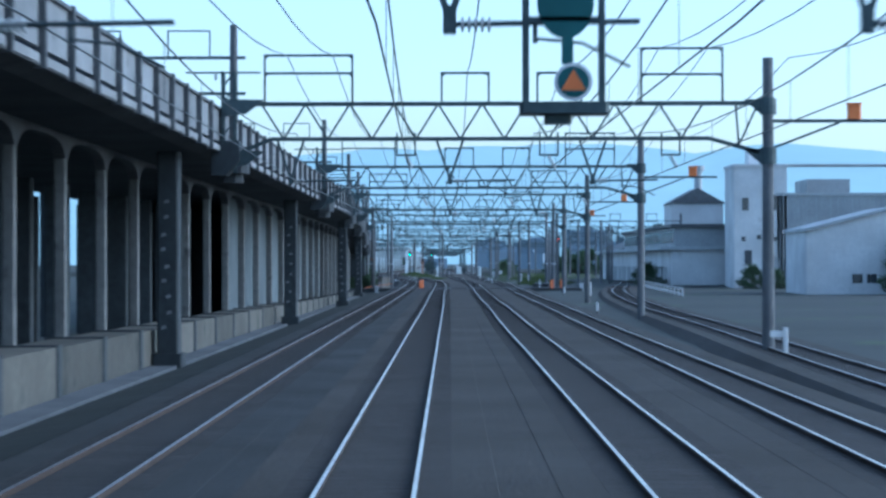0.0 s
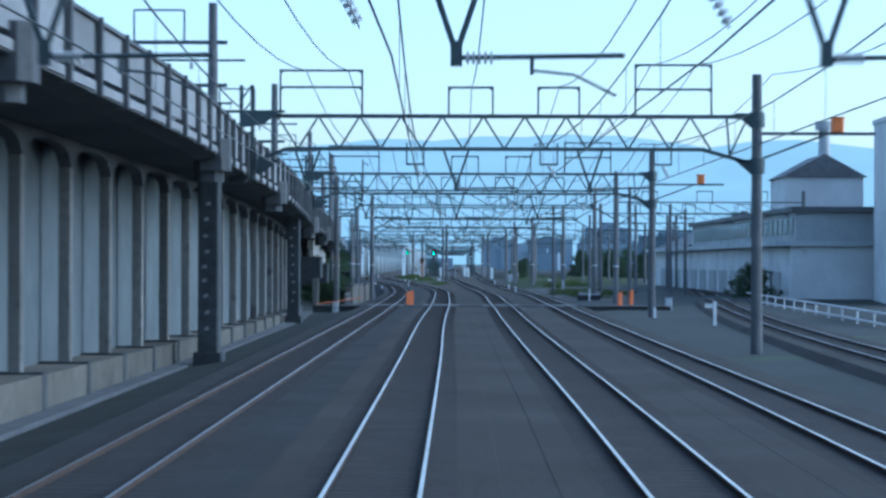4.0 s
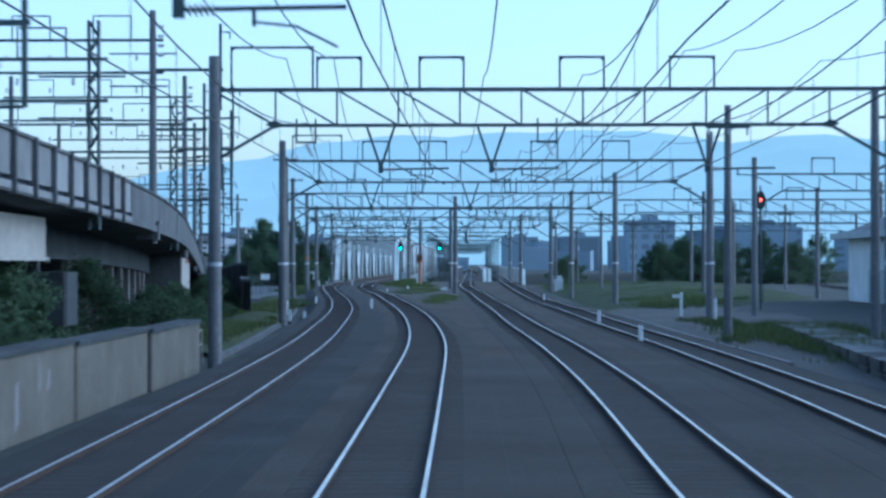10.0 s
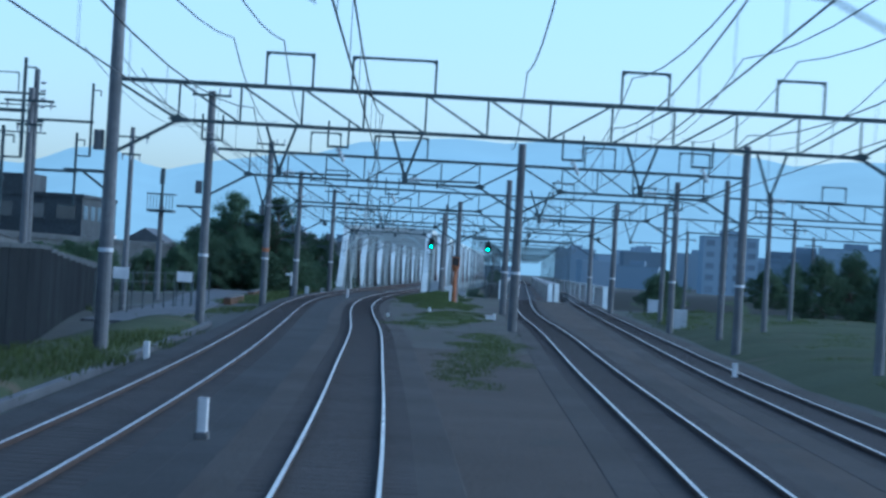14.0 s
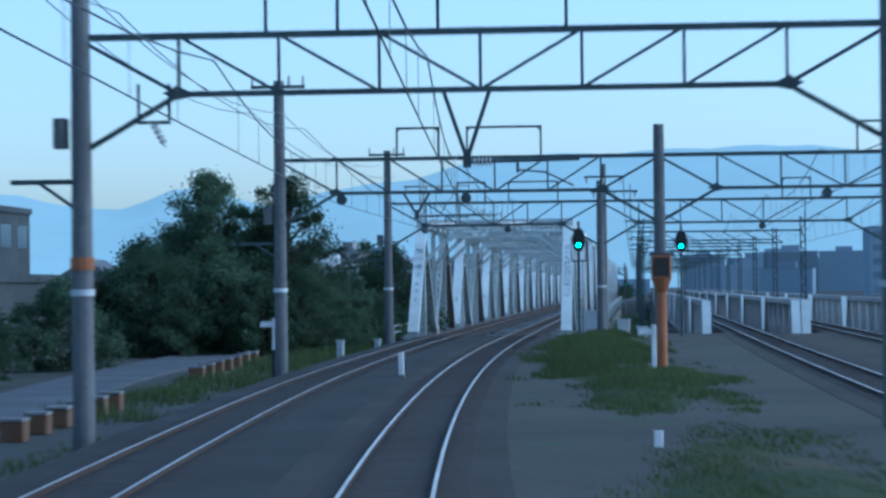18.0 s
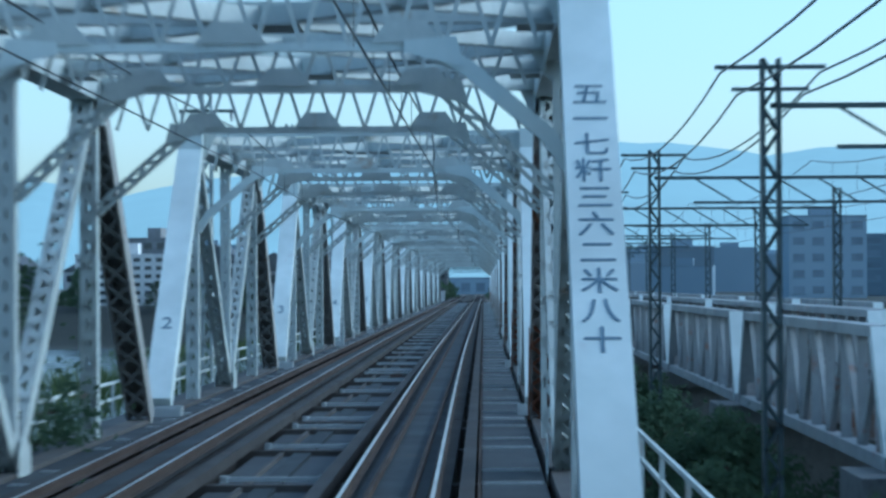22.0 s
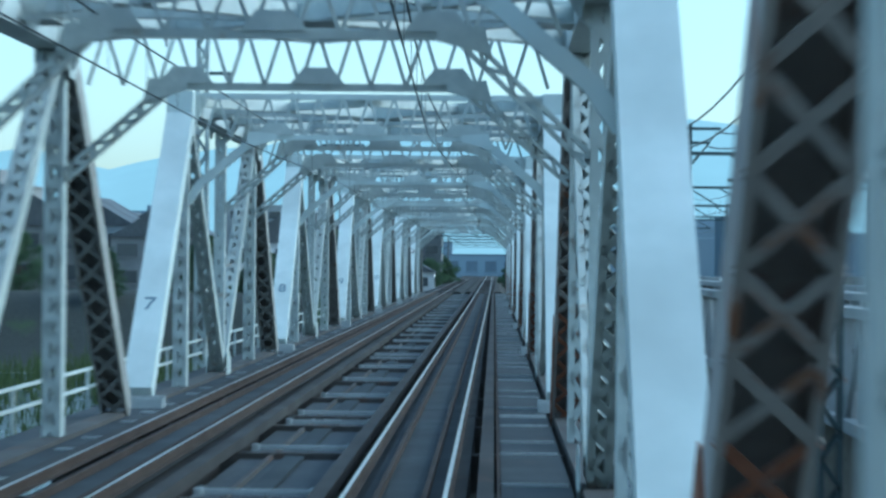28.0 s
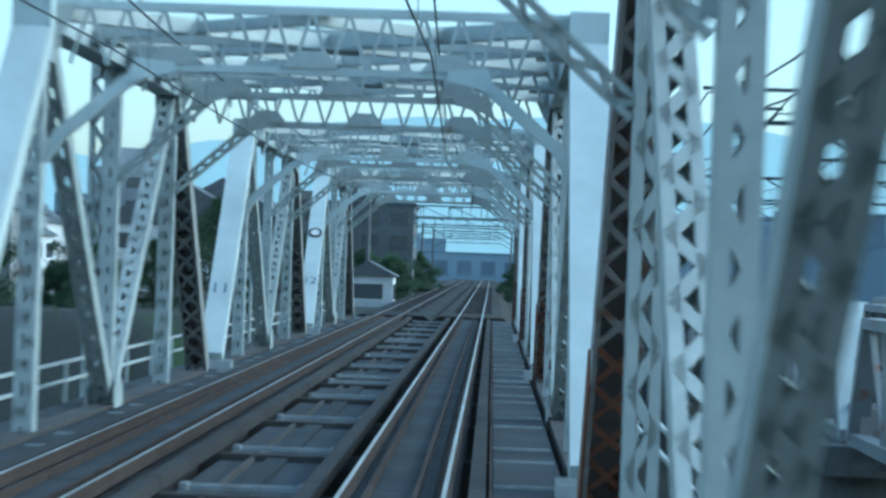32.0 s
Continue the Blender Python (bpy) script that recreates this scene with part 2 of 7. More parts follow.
PONYPAINT = surface("rust_streaked_paint", (0.29, 0.3, 0.3), (0.39, 0.4, 0.4), 0.6, 0, 4, 0.5, (0.28, 0.17, 0.13), 0.5, 0.2)
WATER = surface("river_water", (0.03, 0.045, 0.045), (0.05, 0.065, 0.06), 0.25, 0, 0.8, 0.05, None, 0, 0.1)
# Distance haze is painted into the ridge: pale blue base plus faint emission.
HAZEHILL = surface("hazed_far_hills", (0.12, 0.17, 0.20), (0.14, 0.19, 0.22), 1.0, 0, 0.01, 0.003, None, 0, 0, 0, 0.0)
HAZEHILL.node_tree.nodes["Principled BSDF"].inputs["Emission Color"].default_value = (0.30, 0.41, 0.44, 1)
HAZEHILL.node_tree.nodes["Principled BSDF"].inputs["Emission Strength"].default_value = 0.52
# Pale bluish walls carry painted haze for the far blocks.
HAZETOWN = surface("hazed_town", (0.24, 0.3, 0.36), (0.28, 0.34, 0.40), 1.0, 0, 0.05, 0.01, None, 0, 0, 0.25, 0.0)
TEAL = surface("dark_teal_paint", (0.02, 0.10, 0.10), (0.03, 0.13, 0.13), 0.5, 0, 5, 1, None, 0, 0.05)
LITWINDOW = glow("lit_window", (1.0, 0.92, 0.75), 1.2)
GREENLAMP = glow("green_lamp", (0.06, 1.0, 0.42), 9.0)
REDLAMP = glow("red_lamp", (1.0, 0.1, 0.06), 2.2)


# mesh building ---------------------------------------------------------
class Build:
    """Collects boxes, beams and tubes into one mesh."""

    def __init__(self):
        self.v, self.f, self.m = [], [], []

    def add(self, vs, fs, mi=0):
        k = len(self.v)
        self.v.extend(vs)
        self.f.extend([tuple(i + k for i in f) for f in fs])
        self.m.extend([mi] * len(fs))
        return self

    def box(self, x0, x1, y0, y1, z0, z1, c=0.0, mi=0):
        """A box; c bevels its upright edges."""
        if c <= 0:
            vs = [(x, y, z) for z in (z0, z1) for x, y in ((x0, y0), (x1, y0), (x1, y1), (x0, y1))]
            return self.add(vs, [(3, 2, 1, 0), (4, 5, 6, 7), (0, 1, 5, 4), (1, 2, 6, 5), (2, 3, 7, 6), (3, 0, 4, 7)], mi)
        ring = [(x0 + c, y0), (x1 - c, y0), (x1, y0 + c), (x1, y1 - c), (x1 - c, y1), (x0 + c, y1), (x0, y1 - c), (x0, y0 + c)]
        vs = [(x, y, z) for z in (z0, z1) for x, y in ring]
        return self.add(vs, [tuple(range(7, -1, -1)), tuple(range(8, 16))] + [(i, (i + 1) % 8, 8 + (i + 1) % 8, 8 + i) for i in range(8)], mi)

    def frame_of(self, p, q, up):
        d = (Vector(q) - Vector(p)).normalized()
        s = d.cross(Vector(up))
        s = s.normalized() if s.length > 1e-4 else d.orthogonal().normalized()
        return d, s, s.cross(d)

    def beam(self, p, q, w, h, up=(0, 0, 1), mi=0):
        """A bar from p to q, w wide across and h deep along up."""
        d, s, u = self.frame_of(p, q, up)
        vs = []
        for e in (Vector(p), Vector(q)):
            vs += [tuple(e + s * a * w / 2 + u * b * h / 2) for a, b in ((-1, -1), (1, -1), (1, 1), (-1, 1))]
        return self.add(vs, [(3, 2, 1, 0), (4, 5, 6, 7), (0, 1, 5, 4), (1, 2, 6, 5), (2, 3, 7, 6), (3, 0, 4, 7)], mi)

    def tube(self, p, q, r, r2=None, n=8, mi=0):
        d, s, u = self.frame_of(p, q, (0, 0, 1) if abs((Vector(q) - Vector(p)).normalized().z) < 0.9 else (0, 1, 0))
        vs = []
        for e, rr in ((Vector(p), r), (Vector(q), r if r2 is None else r2)):
            vs += [tuple(e + (s * math.cos(a) + u * math.sin(a)) * rr) for a in (2 * math.pi * i / n for i in range(n))]
        return self.add(vs, [tuple(range(n - 1, -1, -1)), tuple(range(n, 2 * n))] + [(i, (i + 1) % n, n + (i + 1) % n, n + i) for i in range(n)], mi)

    def pipe(self, pts, r, n=5, mi=0):
        """One unbroken round cable through the points."""
        k = len(self.v)
        for i, c in enumerate(pts):
            d, s, u = self.frame_of(pts[max(0, i - 1)], pts[min(len(pts) - 1, i + 1)], (0, 0, 1))
            self.v.extend([tuple(Vector(c) + (s * math.cos(a) + u * math.sin(a)) * r) for a in (2 * math.pi * j / n for j in range(n))])
        for i in range(len(pts) - 1):
            for j in range(n):
                a, b = k + i * n + j, k + i * n + (j + 1) % n
                self.f.append((a, b, b + n, a + n))
                self.m.append(mi)
        return self

    def chain(self, pts, r, n=6, mi=0):
        for a, b in zip(pts, pts[1:]):
            self.tube(a, b, r, None, n, mi)
        return self

    def laced(self, p, q, w, depth, up=(0, 0, 1), pitch=0.5, t=0.02, lace=0.06, flange=None):
        """A laced strut: two side channels with zigzag lacing on both faces. w across, depth along up."""
        d, s, u = self.frame_of(p, q, up)
        p, q = Vector(p), Vector(q)
        fl = flange or depth
        for a in (-1, 1):
            o = s * a * (w / 2 - t)
            self.beam(p + o, q + o, 2 * t, fl, u)
        n = max(2, int((q - p).length / pitch))
        for b in (-1, 1):
            o = u * b * (depth / 2 - 0.006)
            for i in range(n):
                e0, e1 = p + (q - p) * (i / n) + o, p + (q - p) * ((i + 1) / n) + o
                k = 1 if i % 2 else -1
                self.beam(e0 + s * k * (w / 2 - t), e1 - s * k * (w / 2 - t), lace, 0.012, u)
        return self

    def plate(self, outline, normal, thick, mi=0):
        """A flat plate with the given corner points, thick along normal."""
        n = len(outline)
        o = Vector(normal).normalized() * thick / 2
        vs = [tuple(Vector(c) - o) for c in outline] + [tuple(Vector(c) + o) for c in outline]
        return self.add(vs, [tuple(range(n - 1, -1, -1)), tuple(range(n, 2 * n))] + [(i, (i + 1) % n, n + (i + 1) % n, n + i) for i in range(n)], mi)

    def sweep(self, path, profile, mats=None, closed=True):
        """Sweeps a profile of (across, up) corners along a path of points, level."""
        k, n = len(self.v), len(profile)
        for i, c in enumerate(path):
            a, b = path[max(0, i - 1)], path[min(len(path) - 1, i + 1)]
            l_ = math.hypot(b[0] - a[0], b[1] - a[1])
            rx, ry = (b[1] - a[1]) / l_, -(b[0] - a[0]) / l_
            self.v.extend([(c[0] + rx * u, c[1] + ry * u, c[2] + w) for u, w in profile])
        for i in range(len(path) - 1):
            for j in range(n if closed else n - 1):
                a, b = k + i * n + j, k + i * n + (j + 1) % n
                self.f.append((a, b, b + n, a + n))
                self.m.append(mats[j] if mats else 0)
        if closed:
            self.f.append(tuple(range(k + n - 1, k - 1, -1)))
            self.f.append(tuple(range(k + (len(path) - 1) * n, k + len(path) * n)))
            self.m.extend([0, 0])
        return self

    def mesh(self, name, *mats, smooth=False):
        me = bpy.data.meshes.new(name)
        me.from_pydata(self.v, [], self.f)
        for m in mats:
            me.materials.append(m)
        if len(mats) > 1:
            me.polygons.foreach_set("material_index", self.m)
        if smooth:
            me.polygons.foreach_set("use_smooth", [True] * len(self.f))
        me.update()
        return me


def part(name, b, mat, parent, label="", at=None, smooth=False):
    mats = mat if isinstance(mat, tuple) else (mat,)
    ob = new(name, b if isinstance(b, bpy.types.Mesh) else b.mesh(name, *mats, smooth=smooth))
    ob.parent = parent
    if at is not None:
        ob.matrix_basis = at
    if label:
        ob["label"] = label
    return ob


def thing(name, label, category, at=None, group="", kind=""):
    ob = new(name)
    ob.empty_display_size = 0.2
    if at is not None:
        ob.matrix_basis = at
    return tagged(ob, label, category, group, kind)


def solid(name, b, mat, label, category="", group="", kind="", at=None, smooth=False):
    """A thing or a piece of the setting that is one mesh."""
    return tagged(part(name, b, mat, None, "", at, smooth), label, category, group, kind)


def shift(x, y, z, turn=0.0):
    return pose(x, y, z, 0, 0, turn)


def smooth_line(knots, ys):
    """Values between knots of (y, x), easing from knot to knot."""
    ky, kx = [k[0] for k in knots], [k[1] for k in knots]
    t = np.gradient(kx, ky)
    out = []
    for y in ys:
        i = min(max(int(np.searchsorted(ky, y)) - 1, 0), len(ky) - 2)
        h = ky[i + 1] - ky[i]
        s = min(max((y - ky[i]) / h, 0), 1)
        out.append((2 * s ** 3 - 3 * s * s + 1) * kx[i] + (s ** 3 - 2 * s * s + s) * h * t[i] + (3 * s * s - 2 * s ** 3) * kx[i + 1] + (s ** 3 - s * s) * h * t[i + 1])
    return out


# ground ----------------------------------------------------------------
def river(y):
    """How far the land has dropped to the river bed at y: 0 on the banks, 1 in the bed."""
    a = min(max((y - 606) / 16, 0), 1)
    b = min(max((990 - y) / 16, 0), 1)
    s = min(a, b)
    return s * s * (3 - 2 * s)


def land(x, y):
    base = -0.62 + 0.05 * noise.noise(Vector((x * 0.08, y * 0.08, 0)))
    if x > 6.5 and y < 320:
        base += 0.32 * min((x - 6.5) / 2, 1) * min((320 - y) / 20, 1)
    if x > 13 and 300 < y < 600:
        base += 0.5 * min((x - 13) / 8, 1)
    return base - 6.2 * river(y)


xs = [-4500, -2000, -900, -400, -200, -120, -80] + list(range(-60, 61, 5)) + [80, 120, 200, 400, 900, 2000, 4500]
ys = [-300, -150, -60] + list(range(-20, 596, 14)) + list(range(600, 630, 3)) + list(range(634, 966, 20)) + list(range(968, 1000, 3)) + [1010, 1040, 1100, 1200, 1400, 1800, 2600, 4800]
b = Build()
b.v = [(x, y, land(x, y)) for y in ys for x in xs]
nx = len(xs)
b.f = [(j * nx + i, j * nx + i + 1, (j + 1) * nx + i + 1, (j + 1) * nx + i) for j in range(len(ys) - 1) for i in range(nx - 1)]
b.m = [0] * len(b.f)
solid("ground", b, GROUND, "bare soil with patchy grass beside the railway", "ground", kind="structure", smooth=True)
b = Build().box(-900, 900, 640, 950, -6.9, -6.55)
solid("water", b, WATER, "dark calm river under the bridges", "river", kind="structure")

# railway ---------------------------------------------------------------
OWN = [(-60, -0.98), (0, -0.98), (100, -0.98), (180, -1.0), (205, -1.07), (231, -1.06), (256, -0.98), (282, -1.0), (307, -1.1), (333, -1.3), (345, -1.55), (359, -1.97), (385, -3.0), (400, -3.75), (420, -4.85), (457, -6.95), (483, -8.7), (510, -10.35), (536, -11.5), (564, -12.25), (585, -12.5), (610, -12.6), (660, -12.72), (770, -12.65), (860, -12.58), (1000, -12.5), (1300, -12.5)]
LEFT = [(-60, -4.56), (0, -4.56), (100, -4.54), (180, -4.5), (256, -4.46), (282, -4.52), (307, -4.65), (334, -5.0), (360, -5.75), (385, -6.62), (420, -8.4), (455, -10.62), (483, -12.5), (510, -14.2), (529, -15.15), (560, -16.05), (585, -16.4), (610, -16.5), (660, -16.6), (770, -16.53), (860, -16.46), (1000, -16.4), (1300, -16.4)]
T2 = [(-60, 2.87), (28, 2.85), (79, 2.82), (100, 2.78), (155, 2.84), (180, 2.79), (230, 2.8), (256, 2.9), (282, 2.87), (307, 2.94), (333, 2.68), (360, 2.14), (388, 1.76), (425, 1.1), (467, 0.5), (487, 0.1), (502, -0.25), (520, -0.55), (550, -0.7), (600, -0.7), (1300, -0.7)]
T3 = [(y, x + 3.22 + 0.42 * min(max(y / 300, 0), 1)) for y, x in T2 if y < 430] + [(467, 4.55), (510, 4.45), (560, 4.4), (600, 4.5), (1300, 4.5)]
T4 = [(-60, 8.9), (30, 9.3), (65, 10.0), (100, 10.9), (150, 11.9), (200, 13.6), (252, 16.5), (295, 19.8), (370, 25.6), (436, 31.0), (535, 38.5), (700, 44.0), (1300, 52.0)]
LINES = (("own", OWN), ("left", LEFT), ("t2", T2), ("t3", T3), ("t4", T4))


def line_x(knots, y):
    return smooth_line(knots, [y])[0]


def line(knots, y0, y1, step=8.0, off=0.0, z=0.0):
    n = max(2, int((y1 - y0) / step) + 1)
    yy = [y0 + (y1 - y0) * i / (n - 1) for i in range(n)]
    return [(x + off, y, z) for x, y in zip(smooth_line(knots, yy), yy)]


HEAD = [(-0.032, -0.005), (-0.027, 0.0), (0.027, 0.0), (0.032, -0.005), (0.033, -0.036), (0.009, -0.05), (0.009, -0.125), (0.062, -0.14), (0.062, -0.152), (-0.062, -0.152), (-0.062, -0.14), (-0.009, -0.125), (-0.009, -0.05), (-0.033, -0.036)]
HEADMAT = [1, 0, 1] + [1] * 11
TRACKLABEL = {"own": "railway track with polished rails and dusty sleepers", "left": "railway track along the viaduct, rails less polished", "t2": "straight railway track with bright rails on ballast", "t3": "outer railway track with bright rails on ballast", "t4": "dull siding track curving away to the yard"}
one_sleeper = Build().box(-1.0, 1.0, -0.11, 0.11, -0.22, -0.083, 0.01).mesh("sleeper", SLEEPER)
for key, knots in LINES:
    end = 1250 if key in ("own", "left", "t2", "t3") else 720
    t = thing("railway_track", TRACKLABEL[key], "railway track", group="railway tracks")
    for s in (-0.566, 0.566):
        part("rail", Build().sweep(line(knots, -40, end, 6, s), HEAD, HEADMAT), (RAILTOP if key in ("own", "t2", "t3") else RAILDULL, RAILSIDE), t)
    b = Build()
    for y0, y1 in ((-30, 600), (992, 1150)):
        if key == "t4" and y0 > 700:
            continue
        y = y0
        while y < min(y1, end):
            x = line_x(knots, y)
            if key == "own" and y < 150:
                part("sleeper", one_sleeper, None, t, at=shift(x, y, 0))
            else:
                b.box(x - 1.0, x + 1.0, y - 0.11, y + 0.11, -0.22, -0.083)
            y += 0.62
    tagged(part("sleeper_rest", b, SLEEPER, t, "dusty sleepers sunk in ballast"), kind="stuff")

BED = [(-2.5, -0.75), (-1.55, -0.09), (1.55, -0.09), (2.5, -0.75)]
for key, knots in LINES:
    for y0, y1 in ((-60, 604), (982.2, 1290)):
        if key == "t4" and y0 > 900:
            continue
        b = Build().sweep(line(knots, y0, y1, 8), [(-2.5, -1.4)] + BED + [(2.5, -1.4)])
        solid("track_bed", b, DARKBALLAST if key == "left" else BALLAST, "dark ballast under the rails" if key == "left" else "brown-grey stone ballast under the rails", "ballast", kind="structure")
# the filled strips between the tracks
for a, c, drop, y0, y1, mat, label in ((LEFT, OWN, -0.094, -60, 604, DARKBALLAST, "dark ballast between neighbouring tracks"), (OWN, T2, -0.096, -60, 330, BALLAST, "fine ballast between neighbouring tracks"), (OWN, T2, -0.1, 320, 440, BROWNBED, "brown fine ballast between the curving tracks"), (OWN, T2, -0.104, 428, 604, SOIL, "brown soil with moss between the diverging tracks"), (T2, T3, -0.094, -60, 330, BALLAST, "fine ballast between neighbouring tracks"), (T2, T3, -0.098, 320, 604, BROWNBED, "brown fine ballast between the curving tracks")):
    yy = [y0 + 8 * i for i in range(int((y1 - y0) / 8) + 1)]
    b = Build()
    for y in yy:
        xa, xc = line_x(a, y) + 1.2, line_x(c, y) - 1.2
        b.v.extend([(xa, y, drop), (xc, y, drop), (xc, y, -0.9), (xa, y, -0.9)])
    for i in range(len(yy) - 1):
        for j in range(4):
            p_, q_ = i * 4 + j, i * 4 + (j + 1) % 4
            b.f.append((p_, q_, q_ + 4, p_ + 4))
            b.m.append(0)
    solid("track_bed", b, mat, label, "ballast", kind="structure")

# green banks beside the outer track and the left track
YARD = [(300, 13.0), (330, 18.0), (372, 22.0), (436, 27.5), (535, 34.5), (600, 37.0)]
for inner, outer, y0, y1, rise, mat, label in (([(y, x + 2.5) for y, x in T3], YARD, 312, 432, 0.22, GRAVEL, "bare grey gravel and soil beside the outer track"), ([(y, x + 2.5) for y, x in T3], YARD, 411, 600, 0.85, TURF, "grassy mound between the outer track and the yard"), ([(y, x - 6.4) for y, x in LEFT], [(y, x - 3.1) for y, x in LEFT], 338, 470, 0.35, TURF, "green grass slope beside the left track")):
    b = Build()
    yy = [y0 + 6 * i for i in range(int((y1 - y0) / 6) + 1)]
    n = 9
    for y in yy:
        xa, xc = line_x(inner, y), line_x(outer, y)
        for k in range(n):
            u = k / (n - 1)
            x = xa + (xc - xa) * u
            ease = min(1.0, (y - y0) / 30, (y1 - y) / 30) if rise > 0.5 else 1.0
            z = -0.6 + ease * (rise - 0.12) * math.sin(math.pi * u) ** 0.7 + 0.12 * math.sin(math.pi * u) ** 0.7 - 0.08 * (1 - ease) + 0.22 * noise.noise(Vector((x * 0.25, y * 0.1, 2))) * math.sin(math.pi * u)
            b.v.append((x, y, z if 0 < k < n - 1 else -0.85))
    for i in range(len(yy) - 1):
        for k in range(n - 1):
            b.f.append((i * n + k, i * n + k + 1, i * n + k + n + 1, i * n + k + n))
            b.m.append(0)
    solid("ground", b, mat, label, "bank", kind="structure", smooth=True)
solid("kerb", Build().sweep(line([(y, x + 3.1) for y, x in T3], 330, 405, 6), [(-0.08, -0.8), (-0.08, -0.46), (0.08, -0.46), (0.08, -0.8)]), CONCRETE, "pale concrete edging beside the outer track", "kerb", kind="structure")

# low turf mounds between the diverging tracks
MOUNDS = ((-8.0, 562, 1.9, 26, 0.3), (-8.0, 586, 1.9, 9, 0.28), (-6.3, 533, 1.6, 13, 0.2), (-5.0, 492, 1.6, 20, 0.1))


def mound_top(x, y):
    """Height of the turf between the tracks."""
    tops = [-0.12 + h * math.cos(math.hypot((x - x0) / w, (y - y0) / l_) * math.pi / 2) for x0, y0, w, l_, h in MOUNDS if math.hypot((x - x0) / w, (y - y0) / l_) < 1]
    return max(tops + [-0.09])


for x0, y0, w, l_, h in MOUNDS:
    b, n, rings = Build(), 28, 6
    b.v.append((x0, y0, -0.1 + h))
    for r in range(1, rings + 1):
        for k in range(n):
            a = 2 * math.pi * k / n
            q = r / rings * (1 + 0.25 * noise.noise(Vector((math.cos(a) * 1.5, math.sin(a) * 1.5, y0))))
            x, y = x0 + w * q * math.cos(a), y0 + l_ * q * math.sin(a)
            b.v.append((x, y, -0.16 + h * math.cos(min(q, 1.0) * math.pi / 2) + (0.06 if r < rings else 0.0) + 0.08 * noise.noise(Vector((x * 0.8, y * 0.3, 5)))))
    b.f = [(0, 1 + k, 1 + (k + 1) % n) for k in range(n)] + [(1 + (r - 1) * n + k, 1 + r * n + k, 1 + r * n + (k + 1) % n, 1 + (r - 1) * n + (k + 1) % n) for r in range(1, rings) for k in range(n)]
    b.m = [0] * len(b.f)
    solid("ground", b, TURF, "low grassy mound between the diverging tracks", "mound", kind="structure", smooth=True)

# mossy verge between viaduct and first track, viaduct shade in its colour
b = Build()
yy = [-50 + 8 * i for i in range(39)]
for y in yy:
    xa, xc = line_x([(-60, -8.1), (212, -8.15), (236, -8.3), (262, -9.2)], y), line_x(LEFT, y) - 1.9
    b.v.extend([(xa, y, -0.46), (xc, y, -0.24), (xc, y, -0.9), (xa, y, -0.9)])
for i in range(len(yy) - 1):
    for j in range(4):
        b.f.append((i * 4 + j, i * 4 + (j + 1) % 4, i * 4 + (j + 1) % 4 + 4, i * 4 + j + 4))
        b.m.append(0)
solid("ground", b, SHADEDMOSS, "mossy verge along the viaduct foot, darkened by painted viaduct shade", "ground", kind="structure")

# level crossing --------------------------------------------------------
YC = 264.0
for i, (x0, x1) in enumerate(((-9.0, -5.62), (-3.38, -2.14), (0.1, 1.83), (4.07, 5.28), (7.5, 13.5))):
    b = Build().box(x0, x1, YC - 2.2, YC + 2.2, -0.5, -0.05)
    solid("road", b, DARKCONC, "dark tarmac of the level crossing between tracks", "road", kind="structure")
    for yy in (YC - 2.26, YC + 2.2):
        solid("trim", Build().box(x0, x1, yy, yy + 0.06, -0.14, -0.045, 0.01), GIRDER, "rusty steel angle along the crossing edge", "edging", kind="structure")
for key, knots in LINES[:4]:
    c = thing("crossing_panels", "pale concrete crossing panels between the rails", "level crossing", group="crossing panels")
    x = line_x(knots, YC)
    for x0, x1 in ((x - 1.12, x - 0.61), (x - 0.5, x - 0.004), (x + 0.004, x + 0.5), (x + 0.61, x + 1.12)):
        part("panel", Build().box(x0, x1, YC - 2.4, YC + 2.4, -0.16, -0.025, 0.02), PLANK, c)

# overhead-wire gantries ------------------------------------------------
WARREN = ((27, -6.7, 9.8), (79, -6.8, 9.8), (131, -6.6, 9.75), (185, -6.9, 9.9), (240, -8.0, 10.65))
PLAIN = ((285, -8.6, 11.5, (), 7.85), (330, -7.5, 12.4, (), 7.58), (380, -9.2, 11.7, (), 7.47), (429, -12.6, 9.8, (), 7.2), (470, -15.0, 8.4, (-1.35,), 7.12), (513, -16.6, 8.0, (-2.1,), 7.05), (547, -17.7, 5.6, (-5.85,), 6.5), (587, -18.15, 5.0, (-8.2,), 6.42))


def hoop(parent, x0, x1, y, z0, z1):
    b = Build().beam((x0, y, z0), (x0, y, z1), 0.06, 0.06, (0, 1, 0)).beam((x1, y, z0), (x1, y, z1), 0.06, 0.06, (0, 1, 0)).beam((x0 - 0.03, y, z1), (x1 + 0.03, y, z1), 0.07, 0.07)
    b.plate([(x0, y - 0.04, z1), (x0 + 0.15, y - 0.04, z1), (x0, y - 0.04, z1 - 0.15)], (0, 1, 0), 0.015)
    b.plate([(x1, y - 0.04, z1), (x1 - 0.15, y - 0.04, z1), (x1, y - 0.04, z1 - 0.15)], (0, 1, 0), 0.015)
    part("wire_frame", b, STEEL, parent)


